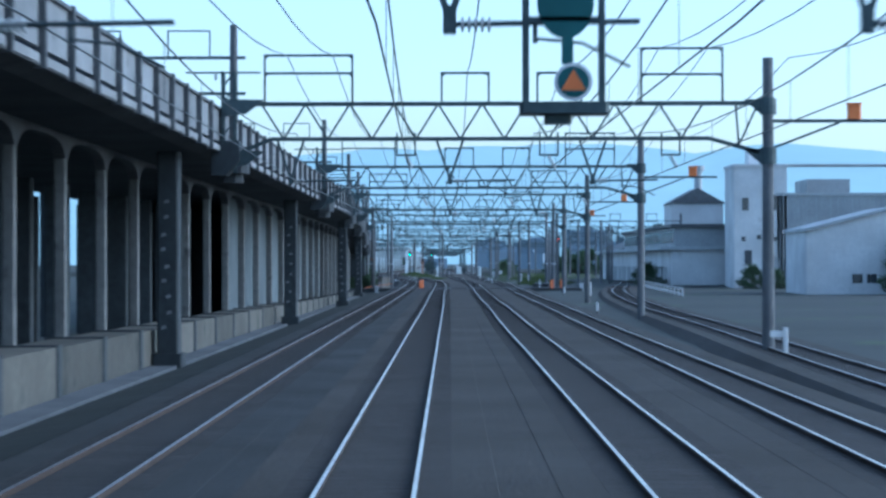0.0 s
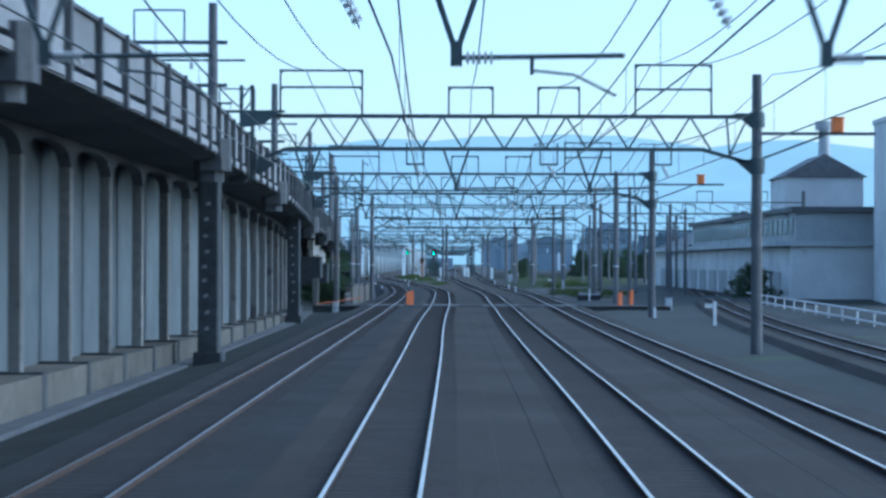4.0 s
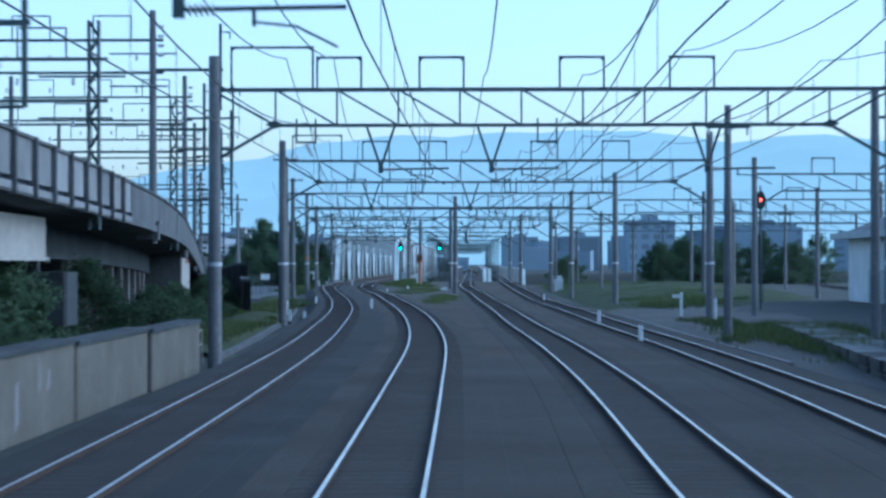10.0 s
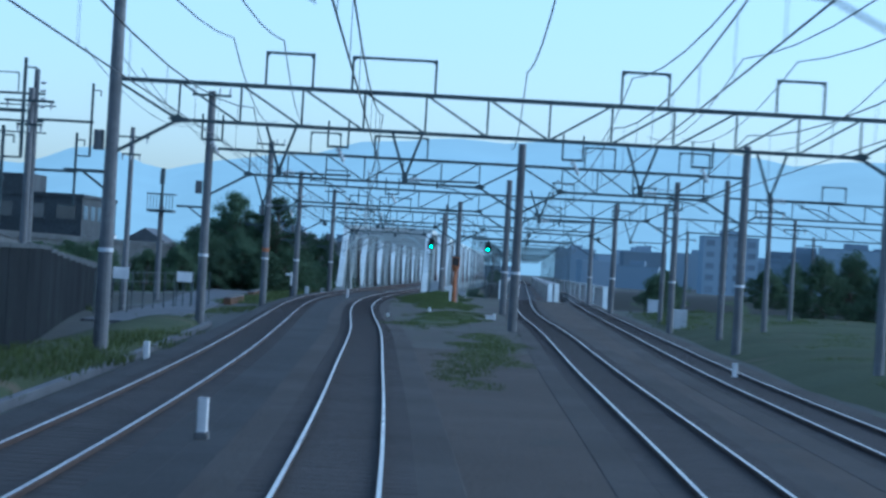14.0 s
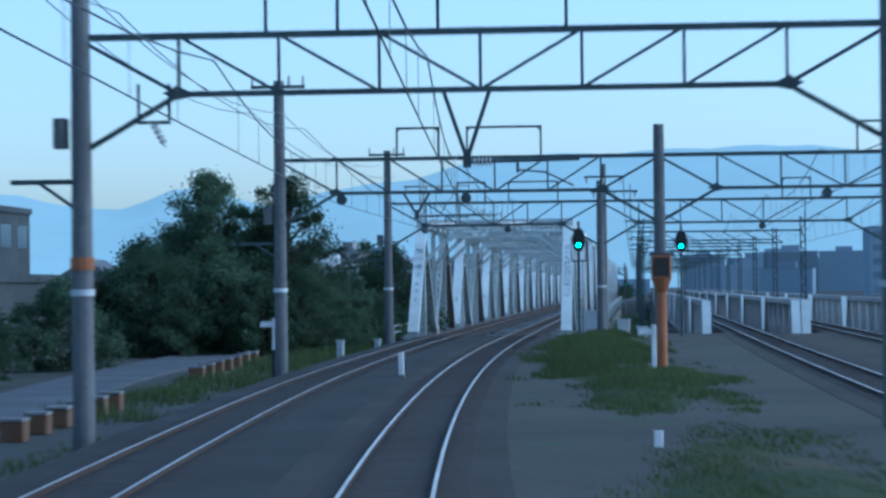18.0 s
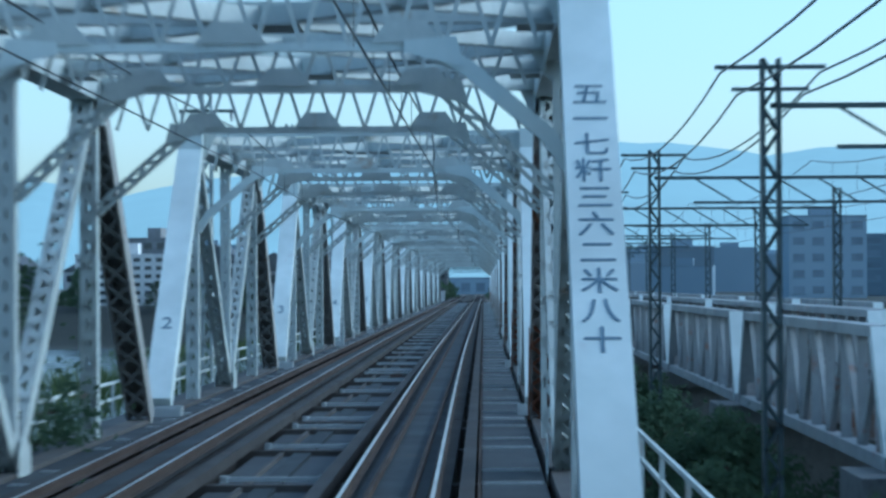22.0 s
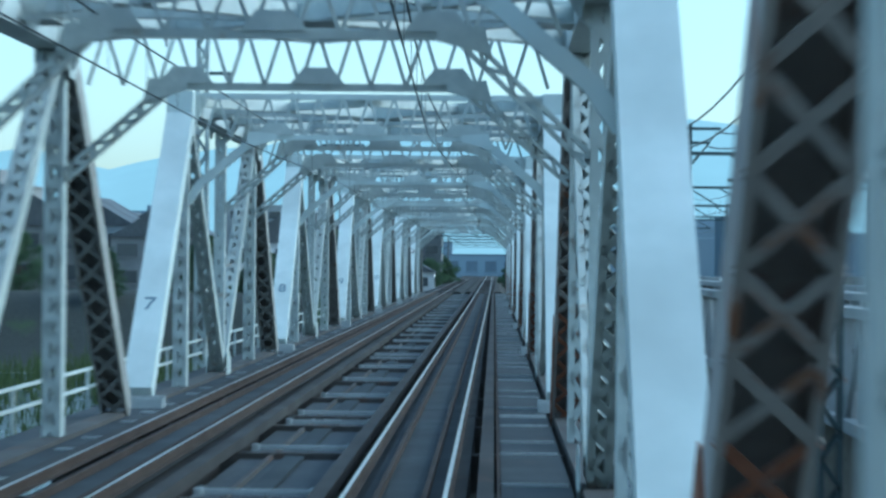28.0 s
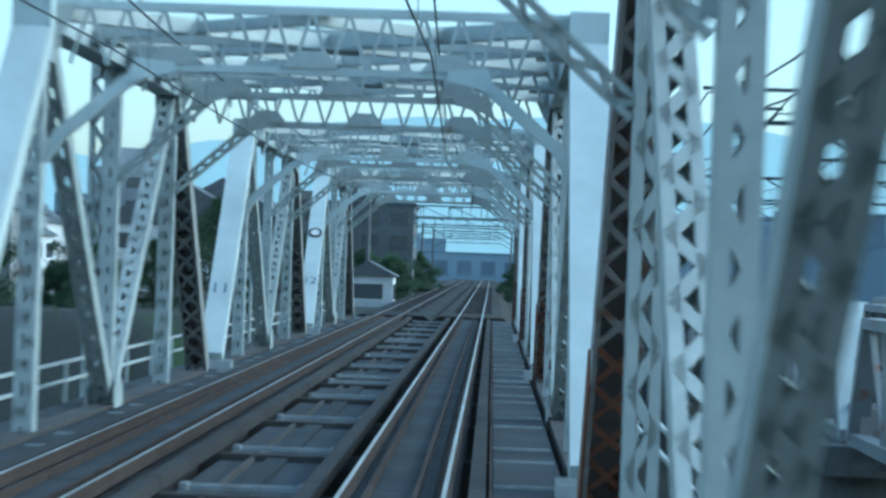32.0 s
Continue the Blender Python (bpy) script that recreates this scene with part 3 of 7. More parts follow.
def hanger(parent, x, y, z, kind, drop=1.25):
    b = Build()
    if kind == "u":
        b.beam((x - 0.28, y, z + 0.2), (x - 0.28, y, z - 0.5), 0.05, 0.05, (0, 1, 0)).beam((x + 0.28, y, z + 0.2), (x + 0.28, y, z - 0.5), 0.05, 0.05, (0, 1, 0)).beam((x - 0.3, y, z - 0.5), (x + 0.3, y, z - 0.5), 0.06, 0.06)
        part("hanger", b, STEEL, parent)
        i = Build()
        for k in range(4):
            i.tube((x + 0.05 * k, y, z - 0.55 - 0.09 * k), (x + 0.05 * k + 0.03, y, z - 0.6 - 0.09 * k), 0.07)
        i.tube((x, y, z - 0.5), (x + 0.2, y, z - 0.95), 0.015)
        part("insulator", i, PORCELAIN, parent)
    else:
        b.beam((x - 0.42, y, z), (x, y, z - drop), 0.07, 0.07, (0, 1, 0)).beam((x + 0.42, y, z), (x, y, z - drop), 0.07, 0.07, (0, 1, 0))
        b.box(x - 0.07, x + 0.07, y - 0.06, y + 0.06, z - drop - 0.15, z - drop + 0.15)
        part("hanger", b, STEEL, parent)
        z = z - drop + 1.25
        b = Build().tube((x, y, z - 1.3), (x + 2.0, y, z - 1.27), 0.03).tube((x + 0.9, y, z - 1.3), (x + 0.9, y, z - 1.5), 0.025)
        b.chain([(x + 0.9, y, z - 1.45), (x + 1.4, y, z - 1.5), (x + 1.9, y, z - 1.75)], 0.018)
        part("steady_arm", b, STEEL, parent)
        i = Build()
        for k in range(5):
            i.tube((x + 0.12 + 0.07 * k, y, z - 1.3), (x + 0.15 + 0.07 * k, y, z - 1.3), 0.075)
        part("insulator", i, PORCELAIN, parent)


def warren_gantry(y, xl, xr):
    g = thing("catenary_gantry", "grey steel lattice gantry braced to the viaduct parapet", "gantry", group="lattice gantries over the tracks")
    zt, zb = 7.5, 6.42
    part("top_chord", Build().beam((xl + 0.5, y, zt), (xr - 0.25, y, zt), 0.11, 0.13), STEEL, g)
    b = Build().beam((xl + 1.3, y, zb), (xr - 1.8, y, zb), 0.1, 0.12).beam((xl + 1.3, y, zb), (xl + 0.3, y, zb - 0.42), 0.1, 0.12).beam((xr - 1.8, y, zb), (xr - 0.3, y, zb - 0.42), 0.1, 0.12)
    part("bottom_chord", b, STEEL, g)
    n = int((xr - xl - 2.4) / 0.68)
    for i in range(n):
        xa, xb = xl + 1.0 + i * 0.68, xl + 1.0 + (i + 1) * 0.68
        za, zc = (zt, zb) if i % 2 == 0 else (zb, zt)
        part("brace", Build().beam((xa, y, za), (xb, y, zc), 0.06, 0.06, (0, 1, 0)), STEEL, g)
    part("brace", Build().beam((xr - 1.0, y, zt), (xr - 0.9, y, zb - 0.2), 0.06, 0.06, (0, 1, 0)).beam((xr - 0.9, y, zb - 0.2), (xr - 0.3, y, zt), 0.06, 0.06, (0, 1, 0)), STEEL, g)
    # right post with two gusset collars
    part("post", Build().tube((xr, y, -0.7), (xr, y, 8.9), 0.2, 0.16, 12), POLE, g, "round grey post with rust stains", smooth=False)
    for z in (zt, zb - 0.45):
        b = Build().plate([(xr - 0.75, y, z + 0.12), (xr + 0.25, y, z + 0.12), (xr + 0.25, y, z - 0.35), (xr - 0.2, y, z - 0.35)], (0, 1, 0), 0.1)
        b.tube((xr, y, z - 0.35), (xr, y, z + 0.16), 0.24, 0.24, 12)
        part("gusset", b, STEEL, g)
    part("arm", Build().beam((xr, y, 6.95), (xr + 3.9, y, 6.95), 0.09, 0.1).beam((xr + 0.1, y, 6.1), (xr + 2.2, y, 6.9), 0.07, 0.07, (0, 1, 0)), STEEL, g)
    b = part("lamp_box", Build().box(xr + 2.45, xr + 2.85, y - 0.16, y + 0.16, 7.0, 7.45, 0.05), ORANGE, g, "orange weatherproof box")
    part("lid", Build().box(xr + 2.42, xr + 2.88, y - 0.19, y + 0.19, 7.45, 7.5, 0.05), ORANGE, b)
    # bracket tower on the parapet
    b = Build()
    for x in (xl - 0.18, xl + 0.18):
        for yy in (y - 0.2, y + 0.2):
            b.beam((x, yy, 5.4), (x, yy, 8.5), 0.09, 0.09, (0, 1, 0))
    for k in range(6):
        b.beam((xl - 0.18, y - 0.2, 5.5 + 0.5 * k), (xl + 0.18, y - 0.2, 6.0 + 0.5 * k), 0.05, 0.03, (0, 1, 0))
        b.beam((xl + 0.18, y + 0.2, 5.5 + 0.5 * k), (xl + 0.18, y - 0.2, 6.0 + 0.5 * k), 0.03, 0.05, (1, 0, 0))
    part("bracket_tower", b, STEEL, g, "dark steel bracket tower bolted to the parapet")
    part("corbel", Build().plate([(xl - 0.5, y - 0.1, 5.3), (xl - 0.05, y - 0.1, 5.3), (xl + 0.35, y - 0.1, 5.75), (xl + 0.35, y - 0.1, 6.35), (xl - 0.5, y - 0.1, 6.35)], (0, 1, 0), 0.9), DARKCONC, g, "sooty concrete corbel under the bracket")
    for z in (zt, zb - 0.5):
        part("gusset", Build().plate([(xl - 0.2, y - 0.23, z + 0.14), (xl + 1.1, y - 0.23, z + 0.12), (xl + 0.55, y - 0.23, z - 0.3), (xl - 0.2, y - 0.23, z - 0.4)], (0, 1, 0), 0.12), STEEL, g)
    for x0, x1, z1 in ((xl + 1.1, xl + 3.8, 9.0), (xl + 1.1, xl + 3.8, 7.95 + 0.5), (-0.25, 1.2, 8.45), (2.7, 4.05, 8.45), (5.9, 8.4, 9.2), (5.9, 8.4, 8.4)):
        hoop(g, x0, x1, y, zt, z1)
    for x, k in ((-1.35, "u"), (-4.9, "v"), (0.0, "v"), (3.05, "u"), (4.4, "v"), (6.8, "u")):
        hanger(g, x, y, zb, k)
    return g


HOOPS = {330: (1.1, 0.45, 0.6, 0.2), 380: (1.8, 0.95, 1.75, 1.6), 429: (1.15, 0.45, 1.0, 1.6), 470: (1.7, 1.2, 1.6, 1.6), 513: (1.8, 1.55, 1.6, 1.6), 547: (2.4, 1.2, 1.6, 1.6), 587: (2.2, 1.2, 1.6, 1.6)}


HANGERS = {285: ((-3.4, "v"), (-1.06, "u"), (3.1, "u"), (5.07, "v")), 330: ((-4.8, "u"), (-2.6, "v"), (0.66, "v"), (2.3, "u"), (7.0, "v")), 380: ((-4.86, "v"), (-2.6, "u"), (0.0, "v"), (1.97, "u"), (6.2, "u"))}

def plain_gantry(y, xl, xr, mids, zt):
    g = thing("catenary_gantry", "slender steel truss gantry on round concrete posts", "gantry", group="truss gantries over the tracks")
    zb = zt - 1.05
    posts = [xl, *mids, xr]
    for x in posts:
        tall = zt + ((2.5 if y > 425 else 1.0) if x == xl else 0.95 if x in mids else 1.4)
        p = part("post", Build().tube((x, y, -0.75), (x, y, tall), 0.21, 0.165, 12), POLE, g, "round concrete post with orange and white bands")
        part("band", Build().tube((x, y, 2.38), (x, y, 2.5), 0.222, 0.222, 12), CABINET, p, "white paper band")
        part("band", Build().tube((x, y, 2.85), (x, y, 3.08), 0.222, 0.222, 12), GUARD, p, "orange painted band") if x == xl and y in (285, 513) else None
    for xa, xb in zip(posts, posts[1:]):
        if xb - xa < 3:
            continue
        part("top_chord", Build().beam((xa, y, zt), (xb, y, zt), 0.1, 0.12), STEEL, g)
        part("bottom_chord", Build().beam((xa + 1.8, y, zb), (xb - 1.8, y, zb), 0.09, 0.1), STEEL, g)
        for x, s in ((xa, 1), (xb, -1)):
            part("knee_brace", Build().beam((x + s * 1.8, y, zb), (x + s * 0.15, y, zb - 0.95), 0.09, 0.1, (0, 1, 0)).beam((x + s * 1.8, y, zb), (x + s * 0.1, y, zt - 0.1), 0.07, 0.07, (0, 1, 0)), STEEL, g)
            part("gusset", Build().plate([(x + s * 1.5, y, zb + 0.02), (x + s * 1.75, y, zb + 0.16), (x + s * 2.15, y, zb - 0.02), (x + s * 1.75, y, zb - 0.1)], (0, 1, 0), 0.06), STEEL, g)
        n = max(2, round((xb - xa - 3.6) / 1.75))
        w = (xb - xa - 3.6) / n
        for i in range(n + 1):
            x = xa + 1.8 + i * w
            b = Build().beam((x, y, zb), (x, y, zt), 0.055, 0.055, (0, 1, 0))
            if i < n:
                if i < n / 2:
                    b.beam((x + w, y, zb), (x, y, zt), 0.055, 0.055, (0, 1, 0))
                else:
                    b.beam((x, y, zb), (x + w, y, zt), 0.055, 0.055, (0, 1, 0))
            part("brace", b, STEEL, g)
    if y < 425:
        hoop(g, xl + 0.5, xl + 2.9, y, zt, zt + 1.25)
    if y > 425:
        top = zt + 2.5
        part("cross_arm", Build().beam((xl - 0.85, y - 0.2, top - 0.2), (xl + 0.85, y - 0.2, top - 0.2), 0.08, 0.1), STEEL, g)
        for u in (-0.8, 0.35, 0.8):
            part("insulator", Build().tube((xl + u, y - 0.2, top - 0.15), (xl + u, y - 0.2, top + 0.14), 0.06, 0.04), PORCELAIN, g)
        part("transformer", Build().tube((xl - 0.37, y, zt - 2.0), (xl - 0.37, y, zt - 1.45), 0.15, 0.15, 12), POLE, g, "grey can transformer")
        part("side_arm", Build().beam((xl - 1.3, y, zt - 2.6), (xl, y, zt - 2.6), 0.08, 0.09).beam((xl - 0.8, y, zt - 2.6), (xl - 0.1, y, zt - 3.1), 0.06, 0.06, (0, 1, 0)), STEEL, g)
    over = [line_x(k, y) for k in (LEFT, OWN, T2, T3)]
    for i, x in enumerate(over):
        if xl + 1 < x < xr - 1:
            w = 1.3 if i != 1 or y < 425 else 2.3
            off = HOOPS.get(y, (0.6, 0.6, 0.6, 0.6))[i]
            hoop(g, x - w / 2 + off, x + w / 2 + off, y, zt, zt + 0.95)
            if 380 < y < 540:
                hanger(g, x + (0.9 if i % 2 else -0.9), y, zb, "u" if (i + int(y)) % 2 else "v")
            elif y > 540:
                part("pulley", Build().tube((x, y - 0.12, zb - 0.2), (x, y + 0.12, zb - 0.2), 0.16, 0.16, 14).beam((x, y, zb), (x, y, zb - 0.1), 0.05, 0.05, (0, 1, 0)), STEEL, g, "round wire pulley")
            if y == 547 and i == 0:
                hanger(g, -13.4, y, zb, "v", 0.7)
            if 380 < y < 440:
                hanger(g, x - (1.0 if i % 2 else -1.0), y, zb, "v" if (i + int(y)) % 2 else "u")
    for x, k in HANGERS.get(y, ()):
        hanger(g, x, y, zb, k)
    return g


for a in WARREN:
    warren_gantry(*a)
for a in PLAIN:
    plain_gantry(*a)

# overhead wires --------------------------------------------------------
SUPPORTS = [-25] + [w[0] for w in WARREN] + [p_[0] for p_ in PLAIN]


def sagging(x0, y0, z0, x1, y1, z1, sag, n=8):
    return [(x0 + (x1 - x0) * i / n, y0 + (y1 - y0) * i / n, z0 + (z1 - z0) * i / n - sag * 4 * (i / n) * (1 - i / n)) for i in range(n + 1)]


for key, knots in LINES[:4]:
    own = key in ("own", "left")
    tops = SUPPORTS + ([602 + 31.66 * i for i in range(13)] if own else [620 + 45 * i for i in range(9)])
    t = thing("overhead_wires", "dark overhead contact wire hung from a messenger cable", "overhead wire", group="overhead wires")
    mess, cpts, mpts = Build(), [], []
    for i, (ya, yb) in enumerate(zip(tops, tops[1:])):
        xa, xb = line_x(knots, ya) + (0.2 if i % 2 else -0.2), line_x(knots, yb) + (-0.2 if i % 2 else 0.2)
        low = own and ya > 590
        zm = 5.75 if low else 6.6
        zc = 5.0 if low else 5.15
        cpts += [(xa, ya, zc), (xb, yb, zc)] if not cpts else [(xb, yb, zc)]
        pm = sagging(xa, ya, zm, xb, yb, zm if not (own and ya < 590 <= yb) else 5.75, 0.12 if low else 0.75)
        mpts += pm if not mpts else pm[1:]
        for k in range(1, 8):
            mess.tube(pm[k], (pm[k][0], pm[k][1], zc), 0.006, None, 4)
    part("contact_wire", Build().pipe(cpts, 0.014), WIRE, t)
    part("messenger_wire", Build().pipe(mpts, 0.016), WIRE, t)
    tagged(part("dropper_wire", mess, WIRE, t), kind="stuff")
for x0, z0 in ((-5.0, 9.0), (-3.6, 9.0), (0.5, 8.5), (3.4, 8.5), (6.4, 9.2), (7.9, 9.2), (10.4, 8.9)):
    fpts = []
    for ya, yb in zip(SUPPORTS[:10], SUPPORTS[1:11]):
        o = lambda y: line_x(LEFT if x0 < -2 else T2, y) - line_x(LEFT if x0 < -2 else T2, 100)
        fpts += sagging(x0 + o(ya), ya, z0 if ya < 250 else z0 - 0.5, x0 + o(yb), yb, z0 if yb < 250 else z0 - 0.5, 0.9)[1 if fpts else 0:]
    solid("feeder_wire", Build().pipe(fpts, 0.017), WIRE, "dark feeder cable strung above the gantries", "cable", "feeder cables")

# viaduct ---------------------------------------------------------------
EDGE = [(-60, -7.2), (60, -7.2), (110, -6.95), (140, -6.65), (165, -6.5), (182, -6.9), (209, -7.2), (232, -7.75), (250, -8.3), (286, -9.1), (305, -9.8), (325, -10.5), (350, -11.6), (376, -13.6), (394, -15.3), (412, -17.0), (430, -18.7), (460, -21.6), (500, -25.6), (540, -29.6)]
FALL = [(-60, 0.1), (60, 0.05), (100, -0.05), (150, -0.3), (205, -0.62), (225, -0.9), (250, -1.3), (277, -1.55), (305, -1.9), (350, -2.4), (394, -2.95), (430, -3.8), (460, -4.6), (500, -5.5), (540, -6.3)]
COLLINE = [(-60, -9.9), (60, -9.9), (95, -9.85), (120, -9.6), (150, -9.2), (180, -8.95), (205, -9.05), (236, -9.5), (262, -10.4), (270, -10.7)]
WALLLINE = [(-60, -8.8), (100, -8.75), (150, -8.6), (205, -8.6), (236, -8.95), (262, -9.8), (270, -10.1)]


def edge(y0, y1, step=8.0, off=0.0):
    return [(x, y, line_x(FALL, y)) for x, y, _ in line(EDGE, y0, y1, step, off)]


# Dark tone puts the backlit side into the far parapet's colour.
BACKLITPARAPET = surface("backlit_parapet_concrete", (0.07, 0.075, 0.08), (0.11, 0.115, 0.12), 0.85, 0, 4, 0.5, (0.045, 0.045, 0.045), 0.5, 0.25, 0.2)
viaduct = thing("viaduct", "long sooty concrete viaduct with arcaded columns and panelled parapet", "viaduct")
WIDE = 11.0
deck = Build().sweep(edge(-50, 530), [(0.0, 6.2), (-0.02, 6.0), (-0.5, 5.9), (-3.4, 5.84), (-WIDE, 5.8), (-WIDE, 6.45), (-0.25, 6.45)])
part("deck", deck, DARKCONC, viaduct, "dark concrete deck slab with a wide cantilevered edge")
part("edge_kerb", Build().sweep(edge(-50, 530), [(0.06, 6.0), (0.06, 6.22), (-0.3, 6.22), (-0.3, 6.0)]), MIDCONC, viaduct)
post_mesh = Build().box(-0.1, 0.17, -0.08, 0.08, 5.96, 7.4, 0.02).mesh("parapet_post", MIDCONC)
panel_mesh = Build().box(-0.07, 0.03, -1.62, 1.62, 6.34, 7.29, 0.015).box(-0.1, 0.1, -1.7, 1.7, 7.29, 7.37, 0.01, 1).mesh("parapet_panel", PARAPET, MIDCONC)
lip_mesh = Build().box(-0.05, 0.1, -1.35, 1.35, 6.03, 6.2, 0.02).mesh("drip_block", PANEL)
y = -40.0
while y < 336:
    x = line_x(EDGE, y)
    turn = math.degrees(math.atan2(line_x(EDGE, y + 1) - x, 1))
    part("parapet_post", post_mesh, None, viaduct, at=shift(x, y, line_x(FALL, y), -turn))
    xm = line_x(EDGE, y + 1.7)
    part("parapet_panel", panel_mesh, None, viaduct, at=shift(xm, y + 1.7, line_x(FALL, y), -turn))
    part("drip_block", lip_mesh, None, viaduct, at=shift(xm, y + 1.7, line_x(FALL, y), -turn))
    y += 3.4

part("parapet_wall", Build().sweep(edge(338, 530), [(0.0, 6.2), (0.0, 7.3), (-0.22, 7.3), (-0.22, 6.2)]), BACKLITPARAPET, viaduct, "plain parapet wall past the road, coloured dark as if backlit")
part("parapet_cap", Build().sweep(edge(338, 530), [(0.05, 7.3), (0.05, 7.4), (-0.27, 7.4), (-0.27, 7.3)]), DARKCONC, viaduct)

# arcade below the deck: columns, arched spandrels, low wall, infill
col_mesh = Build().box(-0.16, 0.14, -0.12, 0.12, 0.1, 5.45, 0.04).mesh("column", CONCRETE)
PIERS = ((-28.6, -8.0), (23.4, -8.0), (75.9, -8.0), (127.4, -7.6), (178.2, -7.15), (232.0, -8.0))
COLUMNS = [-41.2 + 7.6 * k for k in range(24)] + [141.2 + 6.35 * k for k in range(10)] + [204.8 + 6.2 * k for k in range(11)]
GAP = 7.0


def spandrel_mesh(w):
    """The wall over one opening, with a flat arch cut from it."""
    n = 14
    top, spring, rise = 5.88, 5.22, 0.5
    arch = [(0.0, -w / 2 + 0.15 + (w - 0.3) * i / n, spring + rise * (1 - abs(2 * i / n - 1) ** 3.2) ** 0.6) for i in range(n + 1)]
    ends = [(0.0, w / 2, spring), (0.0, w / 2, top), (0.0, -w / 2, top), (0.0, -w / 2, spring)]
    return Build().plate(arch + ends, (1, 0, 0), 0.3).mesh("spandrel", MIDCONC)


def sill(y):
    return 0.95 - 0.0041 * max(y, 0)


spandrel = spandrel_mesh(GAP)
low_mesh = Build().box(-1.3, 0.0, -GAP / 2 + 0.25, GAP / 2 - 0.25, -2.0, 0.0, 0.03).mesh("low_wall", LOWWALL)
foot_mesh = Build().box(-1.3, 0.06, -0.25, 0.25, -2.0, 0.06, 0.05).mesh("column_foot", DARKCONC)
infill_mesh = Build().box(-0.75, -0.6, -GAP / 2 + 0.05, GAP / 2 - 0.05, -0.2, 5.8).mesh("infill", INFILL)
# Dark tone of the inner columns carries the shade inside the arcade.
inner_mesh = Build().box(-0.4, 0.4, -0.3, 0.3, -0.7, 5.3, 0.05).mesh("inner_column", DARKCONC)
for y in COLUMNS:
    x = line_x(COLLINE, y)
    part("column", col_mesh, None, viaduct, at=shift(x, y, line_x(FALL, y)))
    part("column_foot", foot_mesh, None, viaduct, at=shift(line_x(WALLLINE, y), y, sill(y)))
    for d in (-3.6, -7.2):
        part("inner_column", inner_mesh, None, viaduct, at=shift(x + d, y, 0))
for ya, yb in zip(COLUMNS, COLUMNS[1:]):
    y = (ya + yb) / 2
    dz = line_x(FALL, y)
    turn = math.degrees(math.atan2(line_x(COLLINE, yb) - line_x(COLLINE, ya), yb - ya))
    long_ = Matrix.Diagonal((1, (yb - ya) / GAP, 1, 1))
    at = shift(line_x(COLLINE, y), y, dz, -turn) @ long_
    part("spandrel", spandrel, None, viaduct, at=at)
    part("low_wall", low_mesh, None, viaduct, at=shift(line_x(WALLLINE, y), y, sill(y), -turn) @ long_)
    if y > 121:
        part("infill", infill_mesh, None, viaduct, "blue-grey infill wall", at=at)
for p_, x in PIERS:
    b = Build().box(x - 0.62, x, p_ - 0.5, p_ + 0.5, -0.7, 5.9 + line_x(FALL, p_), 0.05)
    b.box(x - 0.75, x + 0.12, p_ - 0.62, p_ + 0.62, -0.7, -0.05, 0.05)
    part("joint_pier", b, DARKCONC, viaduct, "dark joint pier stained with lime")
    rnd = random.Random(int(p_ * 10))
    for k in range(9):
        u, z = x - 0.45 + 0.2 * rnd.random(), 0.6 + 0.46 * k + 0.1 * rnd.random()
        part("lime_mark", Build().plate([(u - 0.07, p_ - 0.506, z), (u + 0.09, p_ - 0.506, z + 0.03), (u + 0.06, p_ - 0.506, z + 0.13), (u - 0.05, p_ - 0.506, z + 0.1)], (0, 1, 0), 0.012), PANEL, viaduct, "pale lime streak")
# back wall added to darken the arcade, with gaps to the street; kerb at foot
for ya, yb in ((-50, 42), (49, 54), (61, 66), (73, 78), (86, 91), (99, 104), (112, 118), (126, 259)):
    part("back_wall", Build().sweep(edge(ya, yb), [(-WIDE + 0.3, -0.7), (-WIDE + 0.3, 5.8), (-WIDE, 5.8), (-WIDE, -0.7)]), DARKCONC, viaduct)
KERBLINE = [(-60, -8.05), (160, -8.05), (212, -8.1), (236, -8.2), (262, -9.0)]
solid("pavement", Build().sweep(line(KERBLINE, -50, 262, 8), [(0.0, -0.75), (0.0, -0.4), (-1.2, -0.4), (-1.2, -0.75)]), MIDCONC, "narrow grimy concrete path along the viaduct foot", "kerb", kind="structure")
